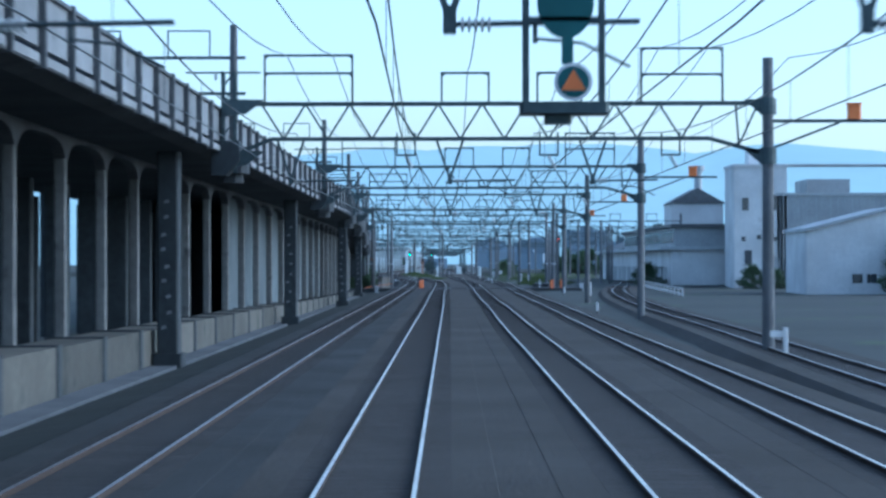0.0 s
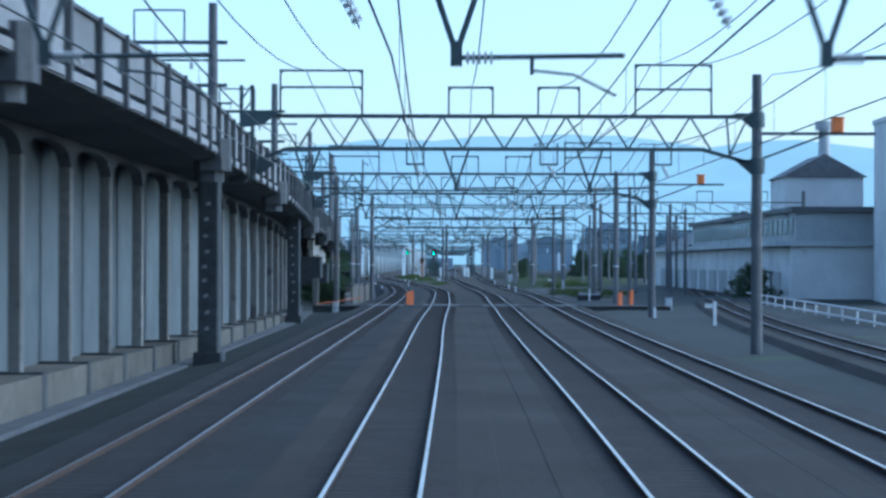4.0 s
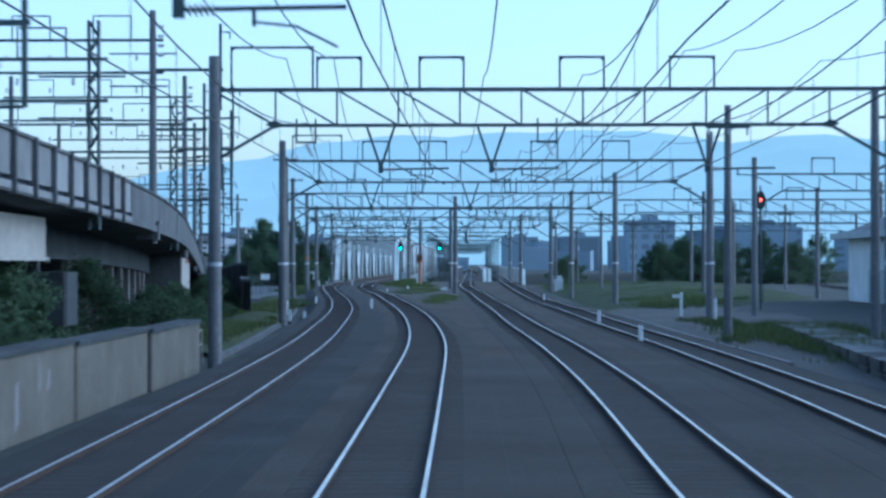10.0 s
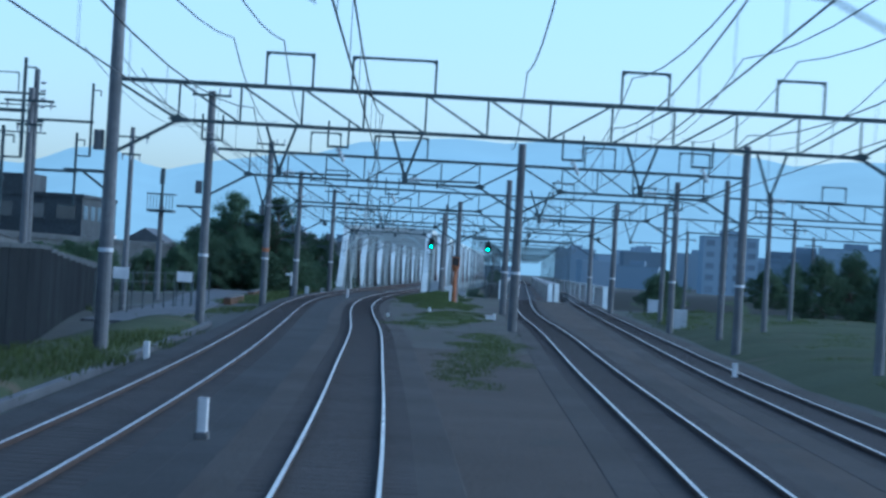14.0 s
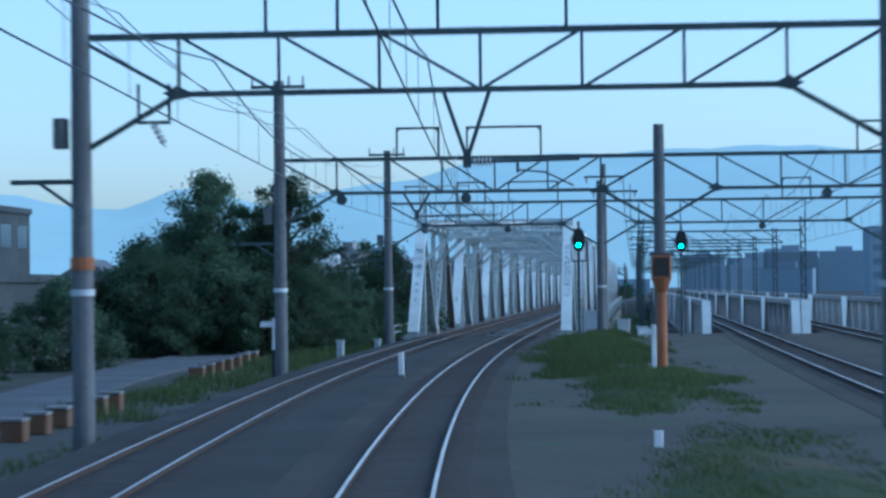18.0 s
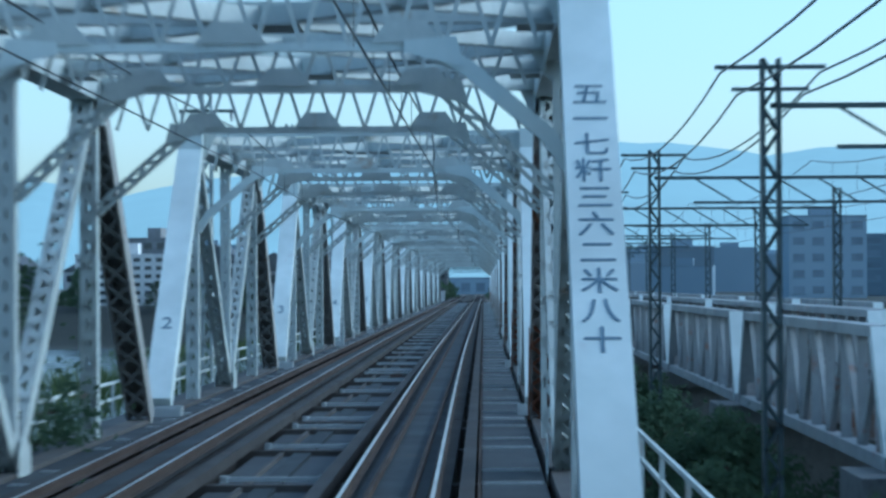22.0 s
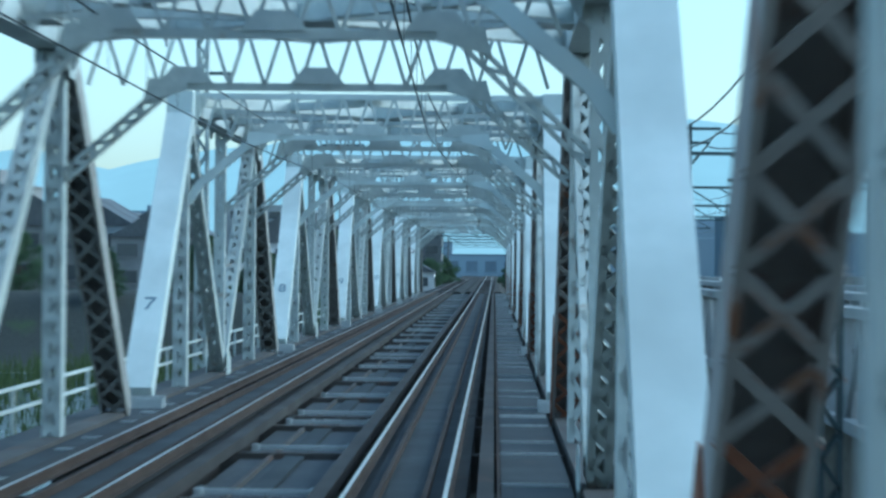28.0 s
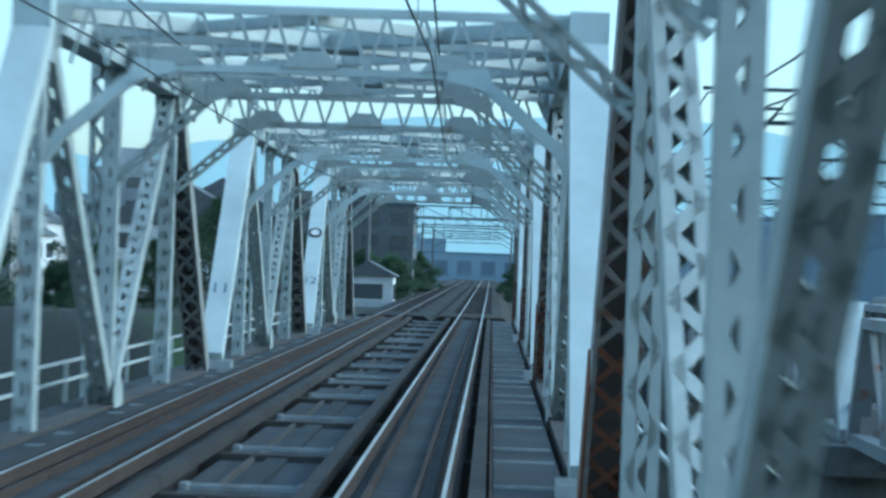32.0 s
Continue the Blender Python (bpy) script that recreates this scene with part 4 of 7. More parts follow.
# hammerhead piers and girders past the road
for y0, y1, dz in ((275, 298, -0.3), (299, 323, -0.8), (324, 324, -1.1)):
    x = line_x(EDGE, y0) - 0.5
    z = 1.9 + dz
    b = Build().box(x - 9.5, x + 0.2, y0 - 1.0, y0 + 1.0, z, z + 1.45, 0.08).box(x - 6.5, x - 3.5, y0 - 0.8, y0 + 0.8, -0.8, z + 0.5, 0.08)
    b.add([(x - 0.5, y0 - 1.0, z), (x - 3.5, y0 - 1.0, z), (x - 3.5, y0 - 1.0, z - 0.7), (x - 0.5, y0 + 1.0, z), (x - 3.5, y0 + 1.0, z), (x - 3.5, y0 + 1.0, z - 0.7)], [(0, 1, 2), (5, 4, 3), (0, 2, 5, 3), (1, 0, 3, 4), (2, 1, 4, 5)])
    part("hammerhead_pier", b, DARKCONC, viaduct, "dark hammerhead pier")
    for u in (-1.2, -0.7):
        part("bearing_stub", Build().box(x + u - 0.12, x + u + 0.12, y0 - 0.9, y0 - 0.6, z + 1.45, z + 2.0, 0.03), DARKCONC, viaduct)
    turn = math.degrees(math.atan2(-(line_x(EDGE, y1 + 1) - x - 0.5), y1 + 1 - y0))
    for d in (-0.6, -4.2, -7.0) if y1 > y0 else ():
        part("girder", Build().box(-0.2, 0.2, 0, y1 - y0, z + 1.45, z + 2.6).box(-0.3, 0.3, 0, y1 - y0, z + 1.45, z + 1.55), PALEWALL, viaduct, "pale steel girder over the road", at=shift(x + d, y0, 0, turn))
for k in range(9):
    y0 = 340 + 5.9 * k
    part("column", col_mesh, None, viaduct, at=shift(line_x(EDGE, y0) - 2.4, y0, line_x(FALL, y0)))
# Dark spandrel and back walls stand in for shade under the deck.
part("spandrel", Build().sweep(edge(326, 393), [(-2.5, 4.85), (-2.5, 5.86), (-2.15, 5.86), (-2.15, 4.85)]), DARKCONC, viaduct)
part("back_wall", Build().sweep(edge(326, 394), [(-6.0, 1.0), (-6.0, 5.8), (-6.3, 5.8), (-6.3, 1.0)]), DARKCONC, viaduct)
part("back_wall", Build().sweep(edge(412, 530), [(-1.9, 2.0), (-1.9, 5.8), (-2.3, 5.8), (-2.3, 2.0)]), DARKCONC, viaduct)
for y0, x0 in ((279, -8.3), (281, -9.8), (276, -11.0), (289, -10.4)):
    solid("road_column", Build().box(x0 - 0.14, x0 + 0.14, y0 - 0.14, y0 + 0.14, -0.7, 3.2, 0.03), CONCRETE, "pale slim concrete column under the viaduct", "column", "slim columns by the underpass")

# bridge over the river -------------------------------------------------
SP = 31.66
BX0, BX1 = -18.36, -10.26
HT = 6.0          # centre of the top chord
P1, P2, P3, PE = 6.95, 14.75, 22.55, 29.5


def span_thing():
    s = thing("bridge_span", "riveted through-truss railway span, white end posts and grey lacing", "bridge span", group="truss spans of the river bridge")
    for side, x in ((-1, BX0), (1, BX1)):
        # leading end post: plated box, painted white
        b = Build().beam((x, 0.32, 0.0), (x, P1, HT), 0.56, 0.42, (0, -1, 0.8))
        b.box(x - 0.285, x + 0.285, P1 - 0.55, P1 + 0.3, HT - 0.3, HT + 0.235)
        part("end_post", b, WHITE, s, "smooth white plated end post")
        # trailing end post, laced and rusty
        pa, pb = Vector((x, PE - 0.25, -0.15)), Vector((x, P3, HT))
        up_ = Vector((0, 1, 1.0)).normalized()
        b = Build().beam((x, PE - 0.1, -0.1), (x, P3 + 0.15, HT + 0.05), 0.48, 0.03, (0, 1, 0.8))
        # Right posts are rust-brown, left posts a duller grey.
        old = RUSTY if side > 0 else DULLGREY
        part("cover_plate", b, old, s, "dull brown cover plate of the end post" if side > 0 else "dull grey cover plate of the end post")
        for o in (-0.22, 0.22):
            part("end_post", Build().beam(pa + Vector((o, 0, 0)), pb + Vector((o, 0, 0)), 0.05, 0.46, up_), old, s, "rust-brown channel of the end post" if side > 0 else "dull grey channel of the end post")
        b, low = Build(), Build()
        n = 15
        for k in range(n):
            e0, e1 = pa + (pb - pa) * (k / n) - up_ * 0.21, pa + (pb - pa) * ((k + 1) / n) - up_ * 0.21
            for d in (-1, 1):
                (low if k < 5 else b).beam(e0 + Vector((0.23 * d, 0, 0)), e1 - Vector((0.23 * d, 0, 0)), 0.075, 0.014, up_)
        tagged(part("lacing", b, old, s), kind="stuff")
        tagged(part("lacing", low, RUST if side > 0 else old, s, "orange rust on the lower lacing" if side > 0 else ""), kind="stuff")
        # rusted shoes at the foot of the trailing post
        for o in (-0.258, 0.258) if side > 0 else ():
            b = Build().beam(pa + Vector((o, 0.02, 0)), pa.lerp(pb, 0.27) + Vector((o, 0, 0)), 0.024, 0.5, up_)
            part("rusted_plate", b, RUST, s, "orange-brown rusted side plate")
        part("top_chord", Build().beam((x, P1 - 0.1, HT), (x, P3 + 0.1, HT), 0.46, 0.42), GREY, s)
        b = Build().beam((x, 0, -0.35), (x, PE, -0.35), 0.4, 0.4)
        part("bottom_chord", b, GRIMY, s)
        part("post", Build().laced((x, P1, -0.2), (x, P1, HT), 0.3, 0.34, (0, 1, 0), 0.34, 0.05, 0.1), GREY, s)
        part("post", Build().laced((x, P3, -0.2), (x, P3, HT), 0.3, 0.34, (0, 1, 0), 0.34, 0.05, 0.1), GREY, s)
        part("post", Build().laced((x, P2, -0.2), (x, P2, HT), 0.26, 0.3, (0, 1, 0), 0.34, 0.05, 0.1), GREY, s)
        part("diagonal", Build().laced((x, P1 + 0.2, HT - 0.1), (x, P2 - 0.25, 0.06), 0.32, 0.34, (0, 1, 0.6), 0.34, 0.05, 0.11), GREY, s)
        part("diagonal", Build().laced((x, P2 + 0.25, 0.06), (x, P3 - 0.2, HT - 0.1), 0.32, 0.34, (0, -1, 0.6), 0.34, 0.05, 0.11), GREY, s)
        for yy, zz, r in ((P1, HT - 0.3, 0.62), (P3, HT - 0.22, 0.6), (P2, -0.02, 0.55), (P2, HT - 0.12, 0.42)):
            for o in (-0.24, 0.24):
                part("gusset", Build().plate([(x + o, yy + r * math.cos(a), zz + 0.72 * r * math.sin(a)) for a in (math.pi * (2 * k + 1) / 8 for k in range(8))], (1, 0, 0), 0.02), GREY, s)
        part("bearing", Build().box(x - 0.4, x + 0.4, 0.0, 0.7, -0.95, -0.55, 0.05), CONCRETE, s)
        part("bearing", Build().box(x - 0.4, x + 0.4, PE - 0.7, PE, -0.95, -0.55, 0.05), CONCRETE, s)
    # cross frames at the top: two struts with fine lacing between, knee braces, gusset plates
    for yy, portal in ((P1, True), (P2, False), (P3, True)):
        zt, zb = HT + 0.16, HT - (0.72 if portal else 0.6)
        hue = WHITE if portal and yy == P1 else GREY
        part("cross_strut", Build().beam((BX0, yy, zt), (BX1, yy, zt), 0.2, 0.13), hue, s)
        part("cross_strut", Build().beam((BX0 + 1.55, yy, zb), (BX1 - 1.55, yy, zb), 0.18, 0.11), hue, s)
        b = Build()
        n = 26
        for k in range(n):
            xa, xb = BX0 + 0.5 + k * (BX1 - BX0 - 1.0) / n, BX0 + 0.5 + (k + 1) * (BX1 - BX0 - 1.0) / n
            b.beam((xa, yy - 0.08, zt if k % 2 else zb), (xb, yy - 0.08, zb if k % 2 else zt), 0.055, 0.02, (0, 1, 0))
        tagged(part("lacing", b, GREY, s), kind="stuff")
        for x, d in ((BX0, 1), (BX1, -1)):
            foot, head = (x + d * 0.12, yy, HT - 2.15), (x + d * 1.75, yy, zb)
            if yy == P1:
                part("knee_brace", Build().beam(foot, (x + d * 0.42, yy, HT - 1.72), 0.19, 0.2, (0, 1, 0)).beam((x + d * 0.36, yy, HT - 1.78), (x + d * 1.35, yy, zb - 0.22), 0.19, 0.2, (0, 1, 0)).beam((x + d * 1.28, yy, zb - 0.27), head, 0.19, 0.2, (0, 1, 0)), WHITE, s, "white plated knee brace of the portal")
            else:
                part("knee_brace", Build().laced(foot, head, 0.2, 0.2, (0, 1, 0), 0.24, 0.03, 0.05), GREY, s)
            part("gusset", Build().plate([(x + d * 1.35, yy - 0.12, zb - 0.25), (x + d * 2.05, yy - 0.12, zb - 0.07), (x + d * 2.05, yy - 0.12, zb + 0.07), (x + d * 1.45, yy - 0.12, zb + 0.12)], (0, 1, 0), 0.025), hue, s)
            part("gusset", Build().plate([(x + d * 0.05, yy - 0.12, zt), (x + d * 0.6, yy - 0.12, zt), (x + d * 0.3, yy - 0.12, zb + 0.25), (x + d * 0.05, yy - 0.12, zb)], (0, 1, 0), 0.025), GREY, s)
        for k in (1, 2, 3):
            xc = BX0 + (BX1 - BX0) * k / 4
            part("gusset", Build().plate([(xc - 0.42, yy - 0.11, zb + 0.04), (xc + 0.42, yy - 0.11, zb + 0.04), (xc + 0.22, yy - 0.11, zb + 0.3), (xc - 0.22, yy - 0.11, zb + 0.3)], (0, 1, 0), 0.025), GREY, s)
    # top laterals, crossing twice in each panel, with plates where they meet
    for ya, yb in ((P1, P2), (P2, P3)):
        ym, xm = (ya + yb) / 2, (BX0 + BX1) / 2
        for x0, x1 in ((BX0 + 0.2, xm), (BX1 - 0.2, xm)):
            part("lateral", Build().laced((x0, ya, HT + 0.05), (x1, ym, HT + 0.05), 0.24, 0.24, (0, 0, 1), 0.3, 0.03, 0.06), GREY, s)
            part("lateral", Build().laced((x1, ym, HT + 0.05), (x0, yb, HT + 0.05), 0.24, 0.24, (0, 0, 1), 0.3, 0.03, 0.06), GREY, s)
            part("lateral", Build().laced((xm, ya, HT + 0.05), (x0, ym, HT + 0.05), 0.18, 0.18, (0, 0, 1), 0.3, 0.025, 0.05), GREY, s)
            part("lateral", Build().laced((x0, ym, HT + 0.05), (xm, yb, HT + 0.05), 0.18, 0.18, (0, 0, 1), 0.3, 0.025, 0.05), GREY, s)
        part("gusset", Build().box(xm - 0.55, xm + 0.55, ym - 0.6, ym + 0.6, HT - 0.11, HT - 0.08), GREY, s)
        part("cross_strut", Build().laced((BX0 + 0.2, ym, HT + 0.1), (BX1 - 0.2, ym, HT + 0.1), 0.22, 0.3, (0, 0, 1), 0.3, 0.03, 0.06), GREY, s)
        for x0 in (BX0 + 0.35, BX1 - 0.35):
            part("gusset", Build().box(x0 - 0.35, x0 + 0.35, ym - 0.55, ym + 0.55, HT - 0.11, HT - 0.08), GREY, s)
    # floor beams, stringers, planks
    for yy in (0.35, P1, P2, P3, PE - 0.35):
        part("floor_beam", Build().box(BX0, BX1, yy - 0.14, yy + 0.14, -0.95, -0.36), GRIMY, s)
        for x0, x1, z in ((-15.32, -13.75, -0.3), (-11.45, -10.6, -0.19), (-18.0, -17.66, -0.19)):
            for u, wide in ((0.6, 0.09), (-1.9, 0.07)) if z > -0.25 else ((0.6, 0.1),):
                b = Build().box(x0, x1, yy + u, yy + u + wide, z - 0.06, z, 0.015)
                if wide > 0.09:
                    for e in (x0 + 0.05, x1 - 0.05):
                        b.box(e - 0.06, e + 0.06, yy + u - 0.04, yy + u + wide + 0.04, z - 0.08, z + 0.02, 0.015)
                part("tie_bar", b, PALEBAR, s, "pale tie bar across the floor")
    for x0 in (BX0 - 0.45, BX1 - 0.45):
        for k in range(3):
            part("bearing_bar", Build().box(x0, x0 + 1.0, -0.25 + 0.22 * k, -0.17 + 0.22 * k, -0.22, -0.04 + 0.02 * k, 0.01), PALEBAR, s, "pale steel bar under the post foot")
    for tx in (-16.5, -12.62):
        for d in (-0.6, 0.6):
            part("stringer", Build().box(tx + d - 0.14, tx + d + 0.14, 0.05, SP - 0.05, -0.85, -0.31), GIRDER, s)
        for d in (-0.98, 0.98):
            part("guard_timber", Build().box(tx + d - 0.1, tx + d + 0.1, -0.05, SP - 0.1, -0.3, -0.13), GIRDER, s)
        part("deck_plate", Build().box(tx - 0.46, tx + 0.46, -0.05, SP - 0.1, -0.3, -0.2), DARKPLATE, s)
        for d in (-0.28, 0.28):
            part("guard_rail", Build().box(tx + d - 0.03, tx + d + 0.03, -0.05, SP - 0.1, -0.2, -0.1), RAILSIDE, s)
    part("walkway", Build().box(-11.45, -10.56, 0.0, SP - 0.05, -0.3, -0.22), DARKPLATE, s, "dark walkway plates beside the track")
    part("walkway_edge", Build().box(-11.5, -11.46, 0.05, SP - 0.05, -0.3, -0.16), RAILSIDE, s)
    part("walkway", Build().box(-19.2, -17.6, 0.0, SP - 0.05, -0.3, -0.22), DARKPLATE, s, "dark floor plates beside the left track")
    part("floor_plate", Build().box(-15.45, -13.66, 0.05, SP - 0.05, -0.52, -0.46), PATHWAY, s, "grey floor plates between the tracks")
    part("floor_lateral", Build().box(-15.0, -14.93, 0.05, SP - 0.05, -0.46, -0.39), GRIMY, s, "slim brown angle between the tracks")
    part("cable_trough", Build().box(-14.75, -14.45, 0.05, SP - 0.05, -0.46, -0.4), DARKCONC, s, "dark cable trough between the tracks")
    # hand railing outside
    for x in (BX0 - 1.0, BX1 + 1.0):
        b = Build()
        for z in (0.1, 0.45):
            b.box(x - 0.025, x + 0.025, 0, SP, z, z + 0.06)
        part("hand_rail", b, GREY, s, "pale hand railing outside the truss")
        for k in range(8):
            part("rail_post", Build().box(x - 0.03, x + 0.03, 0.5 + 4 * k, 0.58 + 4 * k, -0.9, 0.5), GREY, s)
    return s


DULLGREY = surface("dull_grey_steel", (0.27, 0.26, 0.245), (0.36, 0.35, 0.33), 0.7, 0, 5, 0.6, (0.16, 0.12, 0.09), 0.45, 0.15)
PALEBAR = surface("pale_worn_paint", (0.4, 0.42, 0.42), (0.52, 0.54, 0.53), 0.6, 0, 6, 0.6, (0.25, 0.2, 0.16), 0.4, 0.1)
DARKPLATE = surface("dark_deck_plate", (0.032, 0.036, 0.04), (0.058, 0.062, 0.066), 0.75, 0.0, 6, 0.5, (0.07, 0.055, 0.045), 0.4, 0.2)
first = span_thing()
first.matrix_basis = shift(0, 602.1, 0)
SPANS = [first] + [copy_thing(first, shift(0, 602.1 + SP * k, 0)) for k in range(1, 12)]


def pier(x0, x1, y, top, name="bridge_pier"):
    p = thing(name, "tall weathered concrete pier standing in the river", "bridge pier", group="river piers")
    b = Build()
    n = 20
    for z, g in ((-8.0, 0.5), (top - 0.7, 0.0)):
        for k in range(n):
            a = 2 * math.pi * k / n
            cx = x0 if math.cos(a) < 0 else x1
            b.v.append((cx + (1.1 + g) * math.cos(a), y + (1.1 + g) * math.sin(a), z))
    b.f = [(k, (k + 1) % n, n + (k + 1) % n, n + k) for k in range(n)] + [tuple(range(n, 2 * n))]
    b.m = [0] * len(b.f)
    part("shaft", b, CONCRETE, p)
    part("cap", Build().box(x0 - 1.4, x1 + 1.4, y - 1.75, y + 1.75, top - 0.7, top, 0.1), CONCRETE, p)
    return p


for k in range(13):
    pier(BX0 + 0.3, BX1 - 0.3, 601.1 + SP * k, -0.99)
solid("abutment", Build().box(-20.5, -8.4, 596, 601.2, -8, -0.98, 0.1), CONCRETE, "concrete abutment where the embankment meets the bridge", "abutment", kind="structure")
solid("abutment", Build().box(-20.5, -8.4, 982.5, 994, -8, -0.98, 0.1), CONCRETE, "concrete abutment where the embankment meets the bridge", "abutment", kind="structure")


def truss_mast(y):
    g = thing("bridge_mast", "riveted lattice mast standing outside the truss", "mast", shift(-19.4, y, 0), "lattice masts beside the bridge")
    part("lattice_post", Build().laced((0, 0, -1.2), (0, 0, 9.2), 0.34, 0.34, (0, 1, 0), 0.4, 0.04, 0.06), GREY, g)
    part("bracket", Build().box(-0.4, 1.0, -0.25, 0.25, -1.3, -0.9), GRIMY, g)
    for z, w in ((8.6, 1.1), (7.6, 0.8)):
        part("cross_arm", Build().beam((-w, 0, z), (w, 0, z), 0.08, 0.09), STEEL, g)
        for u in (-0.9 * w, 0.9 * w):
            part("insulator", Build().tube((u, 0, z - 0.04), (u, 0, z - 0.3), 0.06, 0.04), PORCELAIN, g)


for k in range(11):
    truss_mast(621.9 + SP * k)
pf = thing("portal_frame", "light steel wire frame standing on the bridge portal", "wire frame", shift(-16.9, 609.0, 6.1))
for u in (-0.65, 0.55):
    part("leg", Build().beam((u, 0, 0), (u, 0, 2.0), 0.07, 0.07, (0, 1, 0)), GREY, pf)
part("brace", Build().beam((-0.6, 0, 0.2), (0.55, 0, 1.9), 0.06, 0.06, (0, 1, 0)).beam((0.5, 0, 0.2), (-0.65, 0, 1.1), 0.06, 0.06, (0, 1, 0)), GREY, pf)
for z, w in ((2.0, 1.25), (1.1, 0.75)):
    part("cross_arm", Build().beam((-w, 0, z), (w, 0, z), 0.07, 0.08), GREY, pf)
for u in (-1.2, -0.4, 0.4, 1.2):
    part("insulator", Build().tube((u, 0, 1.95), (u, 0, 1.55), 0.06, 0.05), PORCELAIN, pf)
pf = thing("portal_frame", "low insulator rack on top of the bridge portal", "wire frame", shift(-14.6, 609.0, 6.2))
part("cross_arm", Build().beam((-0.7, 0, 0.3), (0.7, 0, 0.3), 0.06, 0.07), GREY, pf)
for u in (-0.65, 0.0, 0.65):
    part("insulator", Build().tube((u, 0, 0.1), (u, 0, 0.5), 0.05, 0.04), PORCELAIN, pf)

# the neighbouring half-through bridge
def pony_thing(near=True):
    s = thing("girder_span", "rust-streaked half-through truss span of the neighbouring bridge", "bridge span", group="spans of the neighbouring bridge")
    for x in (-2.3, 2.35):
        z0, z1 = -1.2, 1.5
        part("top_chord", Build().box(x - 0.24, x + 0.24, 2.0, SP - 2.8, z1 - 0.13, z1 + 0.12), PONYPAINT, s)
        part("bottom_chord", Build().box(x - 0.2, x + 0.2, 0.1, SP - 0.9, z0 - 0.2, z0 + 0.1), PONYPAINT, s)
        part("end_post", Build().beam((x, 0.3, z0), (x, 2.1, z1), 0.46, 0.36, (0, -1, 0.5)), WHITE, s, "white end post")
        part("end_post", Build().beam((x, SP - 1.1, z0), (x, SP - 2.9, z1), 0.46, 0.36, (0, 1, 0.5)), PONYPAINT, s)
        n, web = 10, Build()
        w = (SP - 4.8) / n
        for k in range(n):
            ya = 2.0 + k * w
            part("brace", Build().beam((x, ya, z1 if k % 2 == 0 else z0), (x, ya + w, z0 if k % 2 == 0 else z1), 0.18, 0.14, (1, 0, 0)), PONYPAINT, s)
            if near:
                part("stiffener", Build().box(x - 0.12, x + 0.12, ya - 0.07, ya + 0.07, z0, z1), PONYPAINT, s)
            else:
                web.box(x - 0.12, x + 0.12, ya - 0.07, ya + 0.07, z0, z1)
        if not near:
            tagged(part("web_stiffening", web, PONYPAINT, s), kind="stuff")
    for k in range(5):
        part("floor_beam", Build().box(-2.3, 2.35, 0.4 + 7.4 * k, 0.8 + 7.4 * k, -1.2, -0.5), RUSTY, s)
    part("stringer", Build().box(-1.1, 1.1, 0, SP, -0.5, -0.16), GIRDER, s)
    return s


p0 = pony_thing()
p0.matrix_basis = shift(-0.6, 601, 0)
p1 = pony_thing(False)
p1.matrix_basis = shift(4.7, 603, 0)
for k in range(1, 12):
    copy_thing(p1, shift(4.7, 603 + SP * k, 0))
    copy_thing(p0, shift(-0.6, 601 + SP * k, 0))
for k in range(13):
    pier(-2.4, 6.6, 601.4 + SP * k, -1.42)
solid("abutment", Build().box(-4.2, 8.6, 594, 600.5, -8, -0.78, 0.1), CONCRETE, "concrete abutment of the neighbouring bridge", "abutment", kind="structure")

# backdrop of hills -----------------------------------------------------
def hills(dist, a0, a1, shape, name, label, mat):
    b = Build()
    n = 220
    for i in range(n + 1):
        az = radians(a0 + (a1 - a0) * i / n)
        for j, f in enumerate((0.0, 0.35, 0.7, 1.0)):
            h = dist * math.tan(radians(shape(a0 + (a1 - a0) * i / n)))
            d = dist * (1 + 0.12 * j)
            z = -20 + (h + 20) * f * (1.0 + 0.12 * j * (f > 0))
            b.v.append((d * math.sin(az), 450 + d * math.cos(az), z))
    b.f = [(i * 4 + j, (i + 1) * 4 + j, (i + 1) * 4 + j + 1, i * 4 + j + 1) for i in range(n) for j in range(3)]
    b.m = [0] * len(b.f)
    return solid(name, b, mat, label, "hills", kind="structure", smooth=True)


KN = [(-60, 1.6), (-30, 1.9), (-20, 2.0), (-14, 2.1), (-11.3, 1.8), (-9.8, 2.25), (-8.3, 1.85), (-7, 2.1), (-5, 2.4), (-3, 2.8), (-1, 2.87), (2, 3.0), (4, 2.95), (6, 2.75), (8, 2.9), (9.5, 2.7), (14, 2.3), (22, 2.6), (35, 2.2), (60, 1.8)]


def ridge(a):
    return smooth_line(KN, [a])[0] + 0.1 * noise.noise(Vector((a * 0.9, 3, 0))) + 0.05 * noise.noise(Vector((a * 3.1, 7, 0)))


hills(3400, -60, 60, ridge, "backdrop", "long wooded ridge, blue haze put into its colour and glow", HAZEHILL)


# text on the bridge ----------------------------------------------------
def letters(name, text, mat, parent, at, size, label=""):
    """Flat letters with a little thickness."""
    c = bpy.data.curves.new(name, "FONT")
    c.body, c.size, c.align_x, c.align_y, c.extrude = text, size, "CENTER", "CENTER", 0.004
    tmp = bpy.data.objects.new("tmp", c)
    me = bpy.data.meshes.new_from_object(tmp)
    bpy.data.objects.remove(tmp)
    bpy.data.curves.remove(c)
    me.materials.clear()
    me.materials.append(mat)
    return part(name, me, None, parent, label, at)


TILT = math.degrees(math.atan2(HT, P1 - 0.32))


